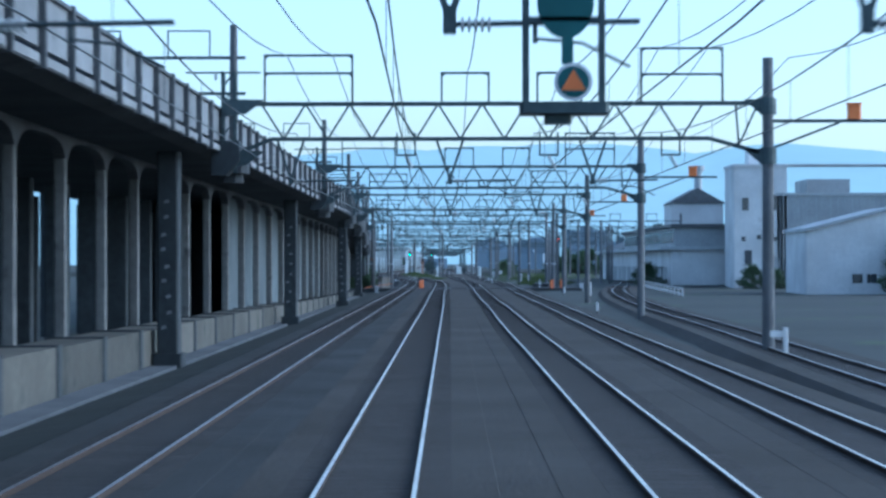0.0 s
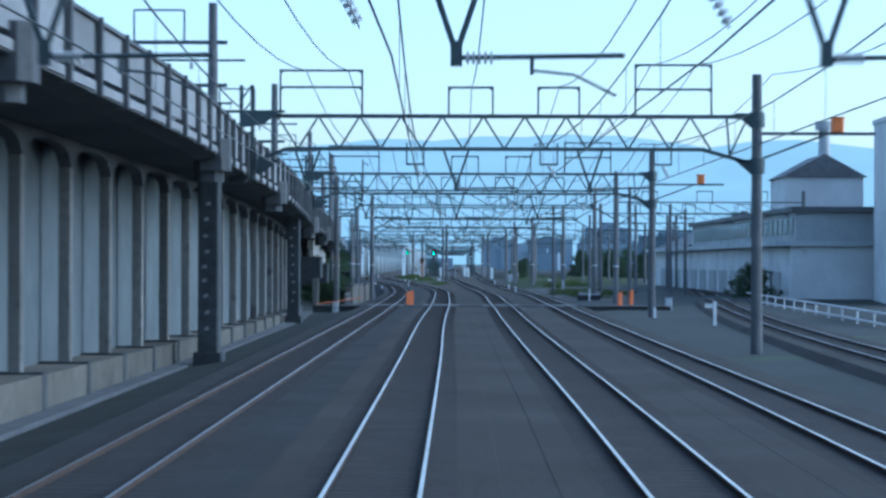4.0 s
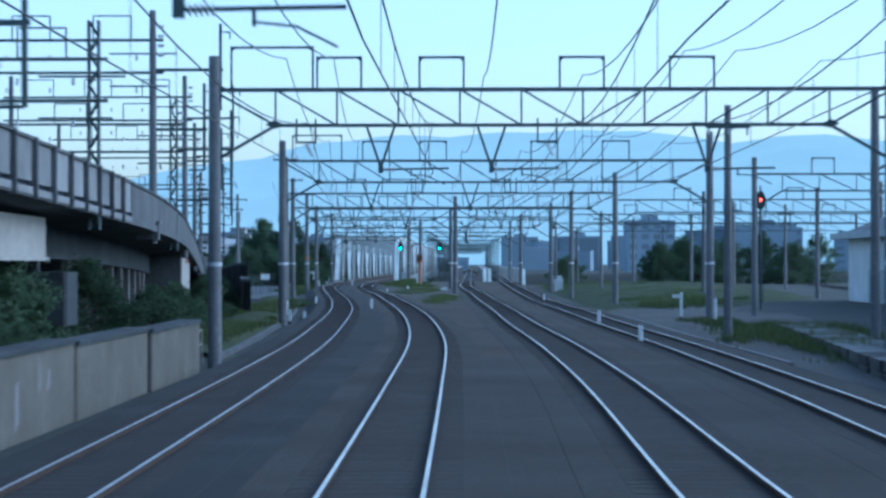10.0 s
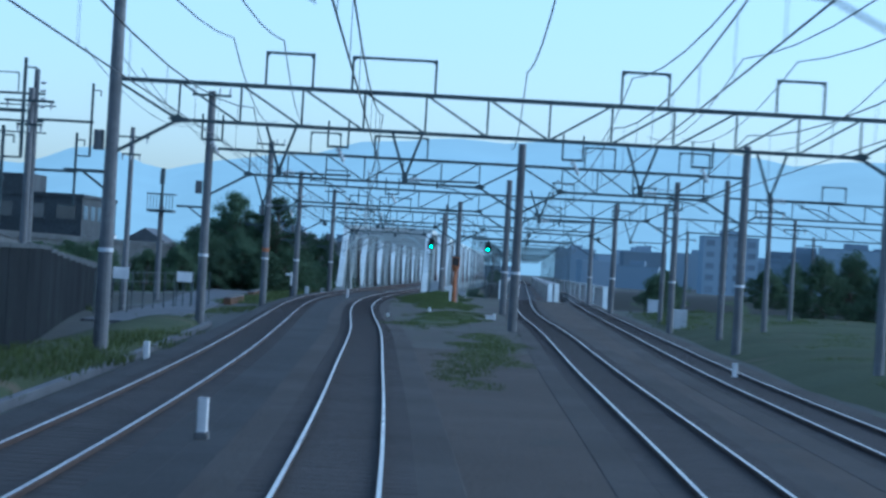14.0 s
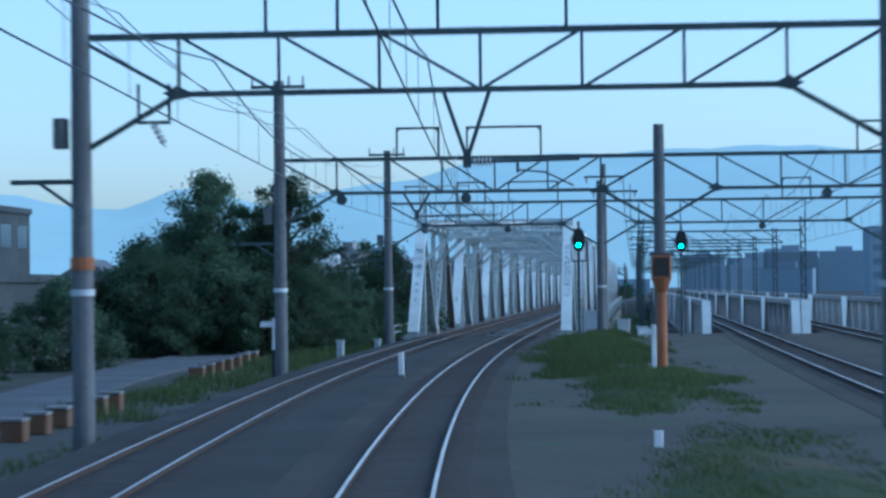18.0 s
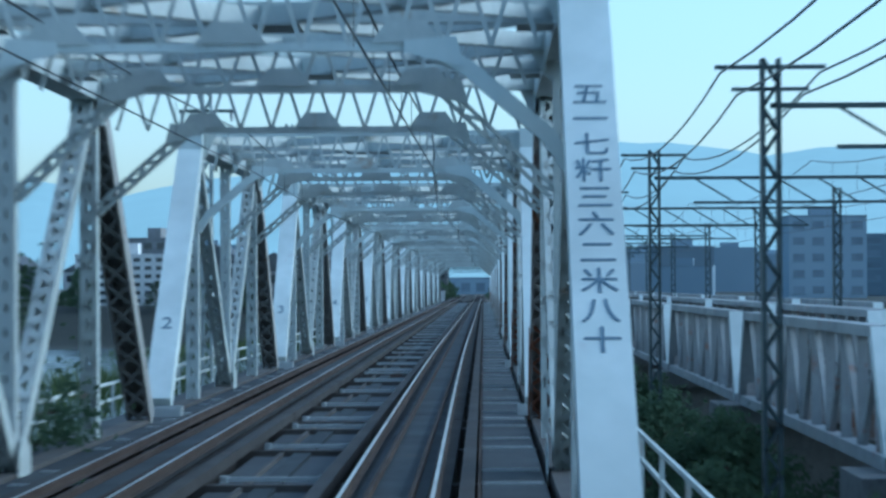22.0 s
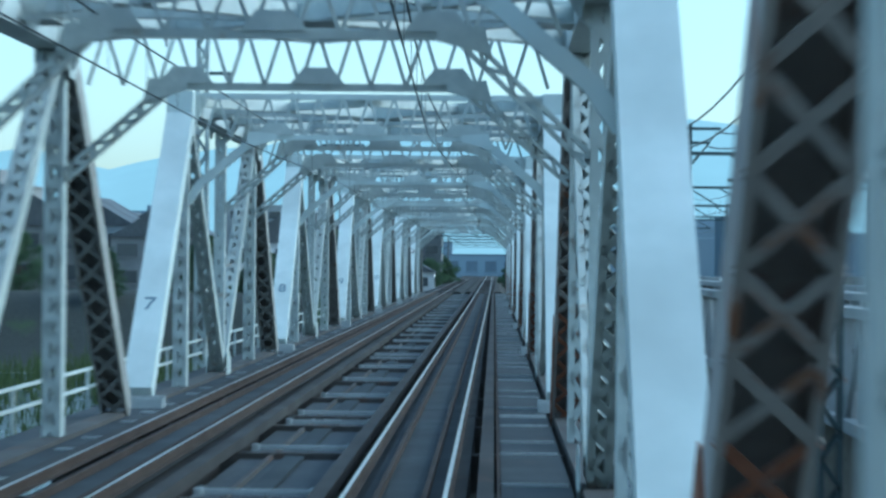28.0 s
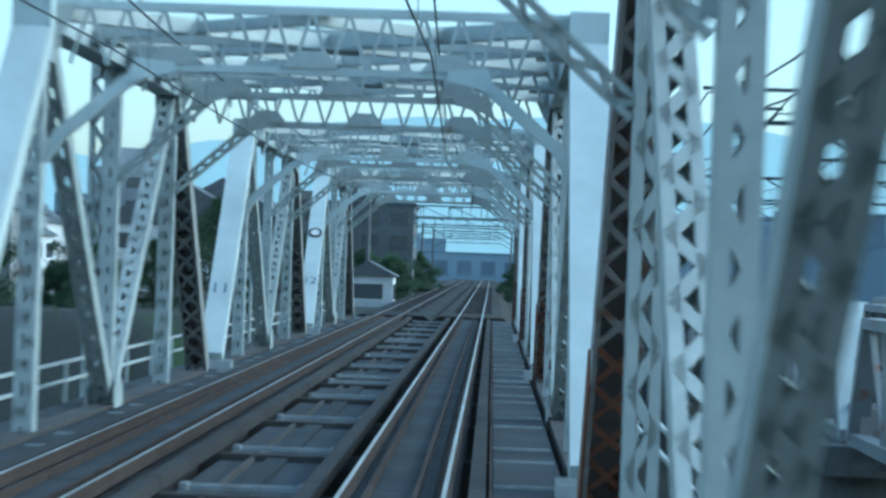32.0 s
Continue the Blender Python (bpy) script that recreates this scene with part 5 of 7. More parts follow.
def on_post(x, f):
    """A place on the front face of a leading end post, f of the way up."""
    d = Vector((0, P1 - 0.32, HT))
    nrm = Vector((0, -d.z, d.y)).normalized()
    p = Vector((x, 0.32, 0.0)) + d * f + nrm * 0.216
    return Matrix.Translation(p) @ pose(0, 0, 0, TILT)


for k, s in enumerate(SPANS):
    if k:
        letters("span_number", str(k + 1), INK, s, on_post(BX0, 0.26), 0.52, "dark painted span number")
for i, ch in enumerate("桂川橋りょう1"):
    letters("painted_character", ch, INK, first, on_post(BX0, 0.72 - 0.074 * i), 0.44, "dark painted character")
for i, ch in enumerate("五一七粁三六二米八十"):
    letters("painted_character", ch, INK, first, on_post(BX1, 0.735 - 0.048 * i), 0.4, "dark painted character")
b = Build().tube((0, 0, 0), (0, 0, 0.03), 0.26, None, 20)
part("round_sign", b, BLACK, SPANS[-1], "round dark sign on the post", at=on_post(BX0, 0.56))
part("sign_face", Build().tube((0, 0, 0.03), (0, 0, 0.036), 0.17, None, 16), PAINTWHITE, SPANS[-1], at=on_post(BX0, 0.56))


# signals ---------------------------------------------------------------
def colour_signal(x, y, z, lamp, label, low=-0.7):
    s = thing("railway_signal", label, "signal", shift(x, y, 0), "colour-light signals")
    part("mast", Build().tube((0, 0, low), (0, 0, z + 1.1), 0.07, 0.06, 10), STEEL, s)
    b = Build()
    n = 20
    ring = [(0.3 * math.cos(a), 0.55 * math.sin(a)) for a in (2 * math.pi * k / n for k in range(n))]
    b.plate([(u, -0.12, z + 0.25 + w) for u, w in ring], (0, 1, 0), 0.05)
    part("backboard", b, BLACK, s, "black oval backboard")
    part("housing", Build().box(-0.17, 0.17, -0.1, 0.14, z - 0.25, z + 0.75, 0.04), BLACK, s)
    for k, dz in enumerate((0.0, 0.28, 0.56)):
        part("hood", Build().tube((0, -0.34, z + dz + 0.02), (0, -0.13, z + dz + 0.02), 0.125, 0.13, 14), BLACK, s) if k != lamp[0] else None
        m = lamp[1] if k == lamp[0] else GLASS
        part("lens", Build().tube((0, -0.16, z + dz), (0, -0.145, z + dz), 0.095 if k == lamp[0] else 0.09, None, 16), m, s, "lit lens" if k == lamp[0] else "")
    part("platform", Build().box(-0.35, 0.35, -0.3, 0.5, z - 0.75, z - 0.7).beam((-0.35, 0.5, z - 0.7), (-0.35, 0.5, z + 0.4), 0.04, 0.04, (0, 1, 0)).beam((0.35, 0.5, z - 0.7), (0.35, 0.5, z + 0.4), 0.04, 0.04, (0, 1, 0)).beam((-0.35, 0.5, z + 0.4), (0.35, 0.5, z + 0.4), 0.04, 0.04), STEEL, s)
    b = Build()
    for k in range(8):
        b.box(-0.16, 0.16, 0.1, 0.13, 0.2 + 0.4 * k, 0.23 + 0.4 * k)
    b.box(-0.18, -0.14, 0.1, 0.13, 0.0, z - 0.7).box(0.14, 0.18, 0.1, 0.13, 0.0, z - 0.7)
    part("ladder", b, STEEL, s)
    return s


colour_signal(-9.2, 586.0, 4.35, (0, GREENLAMP), "tall black signal showing a bright green light")
colour_signal(-4.3, 596.0, 4.4, (0, GREENLAMP), "black signal with a green light before the far bridge")
colour_signal(17.2, 407.0, 5.9, (1, REDLAMP), "black signal on a mast showing a red light")
colour_signal(-8.6, 1010.0, 3.0, (0, GREENLAMP), "distant signal past the bridge showing green")

hs = thing("hanging_signal", "signal hung in a steel cage with an orange triangle board", "signal", shift(0, 27, 0))
for x in (0.8, 1.6):
    part("cage_bar", Build().box(x - 0.035, x + 0.035, -0.04, 0.04, 4.2, 6.5), STEEL, hs)
part("platform", Build().box(0.74, 1.66, -0.25, 0.35, 4.17, 4.28, 0.03).box(1.0, 1.28, -0.1, 0.2, 4.07, 4.2, 0.03), STEEL, hs, "blue-grey cage floor")
part("cross_bar", Build().box(0.8, 1.6, -0.03, 0.03, 5.15, 5.2), STEEL, hs)
n = 24
part("backboard", Build().plate([(1.22 + 0.3 * math.cos(a), 0.0, 5.35 + 0.38 * math.sin(a)) for a in (2 * math.pi * k / n for k in range(n))], (0, 1, 0), 0.06), TEAL, hs, "dark teal signal back")
part("neck", Build().box(1.18, 1.3, -0.04, 0.04, 4.7, 5.0), TEAL, hs)
b = part("round_board", Build().tube((1.3, -0.06, 4.51), (1.3, -0.02, 4.51), 0.2, None, 24), PAINTWHITE, hs, "round white board")
part("disc", Build().tube((1.3, -0.075, 4.51), (1.3, -0.06, 4.51), 0.165, None, 24), TEAL, b)
part("triangle", Build().plate([(1.3 - 0.13, -0.082, 4.42), (1.3 + 0.13, -0.082, 4.42), (1.3, -0.082, 4.64)], (0, 1, 0), 0.012), ORANGE, b, "orange triangle")
part("hanger", Build().box(1.3, 1.34, -0.03, 0.03, 4.28, 4.7), STEEL, hs)


# lineside markers ------------------------------------------------------
def marker(x, y, h, arm, z0=-0.6, sooty=0.0):
    m = thing("lineside_marker", "short white lineside marker post" + (" with a side board" if arm else ""), "marker post", shift(x, y, z0), "white marker posts")
    part("post", Build().box(-0.07, 0.07, -0.06, 0.06, 0, h, 0.015), PAINTWHITE, m)
    part("foot", Build().box(-0.1, 0.1, -0.09, 0.09, -0.1, 0.12, 0.02), CONCRETE, m)
    if arm:
        part("sleeve", Build().box(-0.085, 0.085, -0.075, 0.075, 0.12, sooty, 0.015), BLACK, m, "black lower half of the post") if sooty else None
        part("board", Build().box(-0.45, -0.07, -0.02, 0.02, h - 0.28, h - 0.1), PAINTWHITE, m)


for a in ((9.8, 75, 1.05, 1, -0.35), (12.0, 219.5, 1.25, 1, -0.35), (10.7, 306, 1.1, 0, -0.5), (14.3, 327, 1.05, 0, -0.45), (10.7, 385, 1.35, 1, -0.4), (11.4, 374, 1.4, 0), (5.5, 337, 0.6, 0, -0.15), (5.4, 362, 0.6, 0, -0.15), (-10.5, 401, 0.9, 1), (-8.0, 378, 0.75, 0), (-9.2, 385, 0.7, 0), (-10.0, 420, 0.9, 0), (5.0, 430, 0.9, 0), (-6.1, 543.0, 1.7, 1, -0.4), (-13.3, 540, 0.75, 0, -0.12), (-5.4, 394, 0.6, 0, -0.12), (-7.6, 486, 0.7, 0), (-6.3, 508, 0.75, 0), (-2.4, 495, 0.8, 1), (-18.1, 548.3, 2.15, 1, -0.6, 1.15), (8.6, 150, 0.6, 0, -0.35), (10.5, 236, 0.7, 0, -0.35)):
    marker(*a)


def cabinet(x, y, w, d, h, z0, label, mat=CABINET):
    c = thing("equipment_cabinet", label, "cabinet", shift(x, y, z0), "trackside cabinets")
    part("body", Build().box(-w / 2, w / 2, -d / 2, d / 2, 0.08, h, 0.02), mat, c)
    part("roof", Build().box(-w / 2 - 0.04, w / 2 + 0.04, -d / 2 - 0.04, d / 2 + 0.04, h, h + 0.05, 0.02), mat, c)
    part("plinth", Build().box(-w / 2 + 0.02, w / 2 - 0.02, -d / 2 + 0.02, d / 2 - 0.02, -0.15, 0.08), CONCRETE, c)
    part("door", Build().box(-w / 2 + 0.06, w / 2 - 0.06, -d / 2 - 0.015, -d / 2, 0.16, h - 0.08), mat, c)
    part("handle", Build().box(w / 2 - 0.16, w / 2 - 0.12, -d / 2 - 0.04, -d / 2 - 0.015, h * 0.5, h * 0.5 + 0.12), STEEL, c)


cabinet(-8.75, 590, 1.0, 0.6, 1.75, -0.5, "tall pale grey cabinet beside the signal")
cabinet(-7.2, 591, 0.6, 0.5, 1.3, -0.5, "grey cabinet in the grass by the bridge")
cabinet(-6.3, 593, 0.5, 0.5, 0.9, -0.5, "small pale cabinet by the bridge abutment")
cabinet(11.7, 604, 1.1, 0.8, 1.5, -0.9, "white cabinet beside the outer track")
cabinet(-18.9, 589, 0.3, 0.3, 0.6, -0.6, "small white box near the bridge end post")
cabinet(-19.3, 577, 0.3, 0.3, 0.8, -0.6, "white box on a stand by the trees")
cabinet(13.4, 262, 0.4, 0.35, 0.8, -0.35, "small pale box by the siding")
cabinet(9.0, 520, 0.9, 0.6, 1.5, -0.8, "pale cabinet by the outer track")

# orange barriers at the level crossing
def barrier(x, y, turn=0.0):
    o = thing("orange_barrier", "weathered orange slatted barrier beside the crossing", "barrier", shift(x, y, -0.2, turn), "orange crossing barriers")
    for k in range(5):
        part("slat", Build().box(-0.45 + 0.19 * k, -0.33 + 0.19 * k, -0.03, 0.03, 0.02, 0.95 + 0.03 * k, 0.01), BARRIER, o)
    part("cross_rail", Build().box(-0.5, 0.5, 0.03, 0.06, 0.25, 0.33), BARRIER, o)
    part("cross_rail", Build().box(-0.5, 0.5, 0.03, 0.06, 0.72, 0.8), BARRIER, o)


barrier(-2.95, 265.6, 62)
barrier(10.5, 264.5, 70)
barrier(12.0, 276.0, 70)
# dark stack by the outer track
st = thing("sleeper_stack", "low long stack of dark old sleepers beside the track", "sleeper stack", shift(11.0, 314, -0.6, -3))
rnd = random.Random(8)
for j in range(16):
    for i in range(2):
        o = 0.1 * rnd.random()
        part("timber", Build().box(-0.9 + o, 1.0 + o, 2.9 * j, 2.9 * j + 2.6, 0.3 * i, 0.3 * i + 0.28, 0.03), GIRDER if rnd.random() < 0.3 else BLACK, st)

# retaining wall, railing and slope on the viaduct side
rw = thing("retaining_wall", "stained concrete retaining wall beside the track", "wall", shift(0, 0, 0))
for y0, y1, x, z in ((293.2, 305.0, -8.0, 0.9), (305.0, 316.0, -7.95, 0.85), (316.0, 326.8, -7.85, 0.8)):
    part("wall_panel", Build().box(x - 0.25, x + 0.25, y0, y1 - 0.03, -0.8, z, 0.03), RETAIN, rw)
    part("coping", Build().box(x - 0.3, x + 0.3, y0, y1 - 0.03, z, z + 0.1, 0.03), DARKCONC, rw)
rnd = random.Random(31)
for k in range(9):
    y0, z = 294.0 + 8 * rnd.random(), -0.35 + 0.8 * rnd.random()
    w, h = 0.2 + 0.5 * rnd.random(), 0.15 + 0.3 * rnd.random()
    part("lime_mark", Build().plate([(-7.744, y0, z - h), (-7.744, y0 + w, z - h * 0.6), (-7.744, y0 + w * 0.9, z + h), (-7.744, y0 + 0.1, z + h * 0.8)], (1, 0, 0), 0.008), PANEL, rw, "pale lime patch")
BANKLINE = [(396, -12.2), (409, -13.6), (422, -14.7), (436, -16.1), (461, -19.6), (487, -23.0), (522, -27.2)]
# Near-black panels stepping down along the bank line.
dw = thing("retaining_wall", "black wall falling away beside the curve", "wall", shift(0, 0, 0))
for k in range(20):
    ya, yb = 397.9 + 6.2 * k, 404.1 + 6.2 * k
    xa, xb = line_x(BANKLINE, ya), line_x(BANKLINE, yb)
    z = 1.45 if ya < 421 else 2.35 - 0.9 * max(0.0, ya - 440) / 50
    turn = math.degrees(math.atan2(xa - xb, yb - ya))
    part("wall_panel", Build().box(-0.3, 0.1, 0, math.hypot(xb - xa, yb - ya) - 0.03, -0.9, z, 0.04), BLACKWALL, dw, at=shift(xa, ya, 0, turn))
    part("coping", Build().box(-0.36, 0.14, 0, math.hypot(xb - xa, yb - ya) - 0.03, z, z + 0.14, 0.03), DARKCONC, dw, at=shift(xa, ya, 0, turn))
rl = thing("railing", "pale two-bar railing by the road", "railing", shift(0, 0, 0))
for y0, y1, x in ((283, 292.6, -7.9), (328, 333, -8.2)):
    for z in (0.0, 0.42):
        part("bar", Build().tube((x, y0, z), (x, y1, z), 0.03), PANEL, rl)
    for k in range(5):
        yy = y0 + (y1 - y0) * k / 4
        part("upright", Build().tube((x, yy, -0.7), (x, yy, 0.45), 0.03), PANEL, rl)
solid("barrier_pole", Build().tube((-8.6, 258.8, 0.1), (-5.9, 261.5, 0.45), 0.03, 0.022, 8), BARRIER, "yellow and orange crossing barrier arm lying half raised", "barrier")
cabinet(-7.4, 258.0, 0.35, 0.3, 0.8, -0.6, "small white crossing box")
eq = thing("equipment_box", "grey steel equipment box bracketed to the viaduct parapet", "equipment box", shift(-9.7, 303.5, 4.65, 3))
part("body", Build().box(-0.6, 0.6, -0.7, 0.7, 0.1, 1.65, 0.03), WALLGREY, eq)
part("roof", Build().box(-0.68, 0.68, -0.78, 0.78, 1.65, 1.73, 0.03), WALLGREY, eq)
part("door", Build().box(-0.5, 0.5, -0.72, -0.7, 0.25, 1.5), WALLGREY, eq)
pb = thing("mast_block", "grey concrete block carrying a mast on the viaduct edge", "mast base", shift(-11.6, 349, 3.35, 5))
part("body", Build().box(-0.75, 0.15, -0.5, 0.7, 0, 0.6, 0.04), MIDCONC, pb)
part("cap", Build().box(-0.8, 0.2, -0.55, 0.75, 0.6, 0.68, 0.02), CONCRETE, pb)
part("bracket", Build().box(-0.6, 0.5, -0.6, -0.5, -0.1, 0.1).box(-0.6, 0.5, 0.5, 0.6, -0.1, 0.1).box(-0.6, -0.5, -0.6, 0.6, -0.4, 0.1), STEEL, eq)
part("pole", Build().tube((-0.1, -0.95, -3.4), (-0.1, -0.95, 6.5), 0.15, 0.13, 10), POLE, eq, "round pole carrying the box")
# low kerb that edges the grass slope
solid("pavement", Build().sweep(line([(y, x - 2.9) for y, x in LEFT], 334, 470, 6), [(-0.1, -0.75), (-0.1, -0.42), (0.1, -0.42), (0.1, -0.75)]), MIDCONC, "grey concrete edging along the grass slope", "kerb", kind="structure")
solid("road", Build().sweep(line([(466, -17.8), (490, -19.2), (515, -21.0), (550, -24.5), (600, -27.0)], 466, 600, 8), [(-1.7, -0.9), (-1.7, -0.52), (1.4, -0.52), (1.4, -0.9)]), PATHWAY, "grey service road beside the railway", "road", kind="structure")
gr = thing("guard_rail", "row of faded orange guard blocks with white caps", "guard rail")
for y in [519 + 2.7 * k for k in range(6)] + [554 + 3.4 * k for k in range(7)]:
    x = line_x([(440, -15.6), (515, -19.2), (530, -20.0), (563, -22.2), (600, -24.0)], y)
    part("block", Build().box(x - 0.26, x + 0.26, y, y + 0.5, -0.6, -0.2, 0.04), GUARDBLOCK, gr, "faded orange block")
    part("cap", Build().box(x - 0.27, x + 0.27, y - 0.02, y + 0.52, -0.18, -0.12, 0.04), PANEL, gr, "white cap")


# posts and poles -------------------------------------------------------
op = thing("orange_mast", "rusty orange mast with a control box on top", "mast", shift(-5.85, 543.5, -0.6))
part("mast", Build().tube((0, 0, 0), (0, 0, 3.2), 0.15, 0.14, 12), GUARD, op, "rust-orange painted steel mast")
part("collar", Build().tube((0, 0, 2.85), (0, 0, 3.25), 0.15, 0.3, 14), GUARD, op, "flared rust-orange collar")
part("box", Build().box(-0.3, 0.3, -0.24, 0.24, 3.25, 3.95, 0.03), GUARD, op, "rust-orange control box")
part("box_door", Build().box(-0.24, 0.24, -0.26, -0.24, 3.32, 3.88, 0.01), GIRDER, op, "dark box door")
part("bracket", Build().box(-0.36, 0.36, -0.05, 0.05, 3.95, 4.02), STEEL, op)


def viaduct_mast(y, span, zt, lattice=False):
    x, dz = line_x(EDGE, y) - 0.15, line_x(FALL, y)
    m = thing("viaduct_mast", "tall catenary mast frame standing on the viaduct edge", "mast", shift(x, y, dz), "masts on the viaduct")
    for d in (0.0, -span):
        if lattice:
            part("pole", Build().laced((d, 0, 5.6), (d, 0, zt), 0.34, 0.34, (0, 1, 0), 0.45, 0.03, 0.05), STEEL, m)
        else:
            part("pole", Build().tube((d, 0, 5.6), (d, 0, zt), 0.16, 0.12, 10), POLE, m, "round grey pole")
    for z, w in ((zt - 1.1, 1.0), (zt - 2.3, 0.6)):
        part("cross_beam", Build().beam((0.4, 0, z), (-span - 0.4, 0, z), 0.1, 0.1), STEEL, m)
        part("arm", Build().beam((0.9 * w, 0, z - 0.5), (-1.6, 0, z - 0.5), 0.06, 0.06), STEEL, m)
        for k in range(4):
            part("insulator", Build().tube((-0.6 - 1.6 * k, 0, z - 0.55), (-0.6 - 1.6 * k, 0, z - 0.75), 0.05), PORCELAIN, m)
    for k in range(3):
        u = -0.8 - k * span / 3
        part("wire_frame", Build().beam((u, 0, zt - 1.1), (u, 0, zt - 0.2), 0.05, 0.05, (0, 1, 0)).beam((u - 1.4, 0, zt - 1.1), (u - 1.4, 0, zt - 0.2), 0.05, 0.05, (0, 1, 0)).beam((u, 0, zt - 0.2), (u - 1.4, 0, zt - 0.2), 0.05, 0.05), STEEL, m)
    if zt > 12:
        for k, z in enumerate((zt - 2.2, zt - 4.4)):
            part("side_arm", Build().beam((0.1, 0, z), (2.6 - 0.6 * k, 0, z), 0.09, 0.11), STEEL, m)
            part("drop_frame", Build().beam((2.5 - 0.6 * k, 0, z - 1.5), (2.5 - 0.6 * k, 0, z + 1.7), 0.1, 0.1, (0, 1, 0)).beam((2.5 - 0.6 * k, 0, z - 1.5), (1.9 - 0.6 * k, 0, z - 1.5), 0.06, 0.06).chain([(2.5 - 0.6 * k, 0, z + 1.4), (2.85 - 0.6 * k, 0, z + 1.4), (2.85 - 0.6 * k, 0, z + 1.15)], 0.03), STEEL, m)
        for k in range(4):
            part("insulator", Build().tube((0.2, 0, zt - 0.6 - 0.35 * k), (0.42, 0, zt - 0.6 - 0.35 * k), 0.07, 0.05), PORCELAIN, m)
    if y < 310:
        part("bracket", Build().box(-0.5, 0.5, -0.55, 0.55, 5.6, 6.5, 0.2).box(-0.5, 0.3, -0.4, 0.4, 5.3, 5.6, 0.2), MIDCONC, m, "weathered concrete mast bracket on the parapet")


for a in ((36, 9, 10.8, 0), (86, 9, 10.6, 0), (139, 9, 10.6, 0), (172, 9, 10.3, 0), (203, 9, 10.4, 0), (247, 9, 11.4, 0), (272, 9, 10.2, 0), (300, 9, 13.0, 0), (328, 9, 11.6, 1), (349, 9, 14.2, 0), (366, 9, 12.2, 1), (387, 9, 15.0, 0), (424, 9, 15.4, 0), (440, 9, 13.0, 1), (470, 9, 15.0, 0)):
    viaduct_mast(*a)


def mast(x, y, zt, arms, z0=-0.8, label="slim concrete pole with cross arms and insulators"):
    m = thing("line_pole", label, "pole", shift(x, y, 0), "lineside poles")
    part("pole", Build().tube((0, 0, z0), (0, 0, zt), 0.17, 0.12, 10), POLE, m)
    for z, x0, x1 in arms:
        part("cross_arm", Build().beam((x0, -0.1, z), (x1, -0.1, z), 0.08, 0.09), STEEL, m)
        for k in range(3):
            u = x0 + (x1 - x0) * (0.06 + 0.44 * k)
            part("insulator", Build().tube((u, -0.1, z - 0.05), (u, -0.1, z - 0.3), 0.055, 0.035), PORCELAIN, m)


for x, y, z in ((9.4, 348, 8.2), (17.6, 352, 8.3), (13.5, 300, 8.6), (20.5, 330, 7.5), (24, 380, 7.8), (16.8, 440, 7.6), (22, 470, 7.6), (28, 430, 8), (30, 500, 8), (12.4, 500, 7.4), (18, 540, 7.4), (10, 560, 7.4), (25, 590, 7.2), (14, 595, 7.2)):
    mast(x, y, z, ((z - 0.8, -0.8, 0.8),))
for x, y, z in ((-20.0, 455, 8.4), (-21.5, 490, 8.8)):
    mast(x, y, z, ((z - 0.5, -1.0, 0.9), (z - 1.4, -0.5, 0.5)))
mast(-8.05, 588.2, 8.2, ((7.6, -0.9, 0.9), (6.9, -0.6, 1.6)))


def side_portal(y, x0, x1, zt, mids=()):
    g = thing("yard_gantry", "slender truss gantry over the neighbouring tracks", "gantry", group="gantries of the neighbouring tracks")
    for x in (x0, *mids, x1):
        part("post", Build().tube((x, y, -1.5), (x, y, zt + 0.9), 0.18, 0.14, 10), POLE, g)
    part("top_chord", Build().beam((x0, y, zt), (x1, y, zt), 0.09, 0.1), STEEL, g)
    part("bottom_chord", Build().beam((x0 + 1.5, y, zt - 0.9), (x1 - 1.5, y, zt - 0.9), 0.08, 0.09), STEEL, g)
    n = max(3, int((x1 - x0 - 3) / 1.8))
    for k in range(n):
        u, w = x0 + 1.5 + k * (x1 - x0 - 3) / n, (x1 - x0 - 3) / n
        part("brace", Build().beam((u, y, zt - 0.9), (u, y, zt), 0.05, 0.05, (0, 1, 0)).beam((u, y, zt), (u + w, y, zt - 0.9), 0.05, 0.05, (0, 1, 0)), STEEL, g)
    for x, s in ((x0, 1), (x1, -1)):
        part("knee_brace", Build().beam((x, y, zt - 1.8), (x + s * 1.5, y, zt - 0.9), 0.08, 0.08, (0, 1, 0)), STEEL, g)
    for k in range(3):
        u = x0 + (x1 - x0) * (k + 0.6) / 3.4
        hoop(g, u - 0.6, u + 0.6, y, zt, zt + 0.85)


for a in ((300, 12.5, 27, 7.4), (340, 13.5, 31, 7.3, (20,)), (392, 15.2, 36, 7.2, (24,)), (440, 10.4, 38, 7.0, (25,)), (490, 9.2, 40, 6.9, (22,)), (535, 8.6, 42, 6.8, (24,))):
    side_portal(*a)


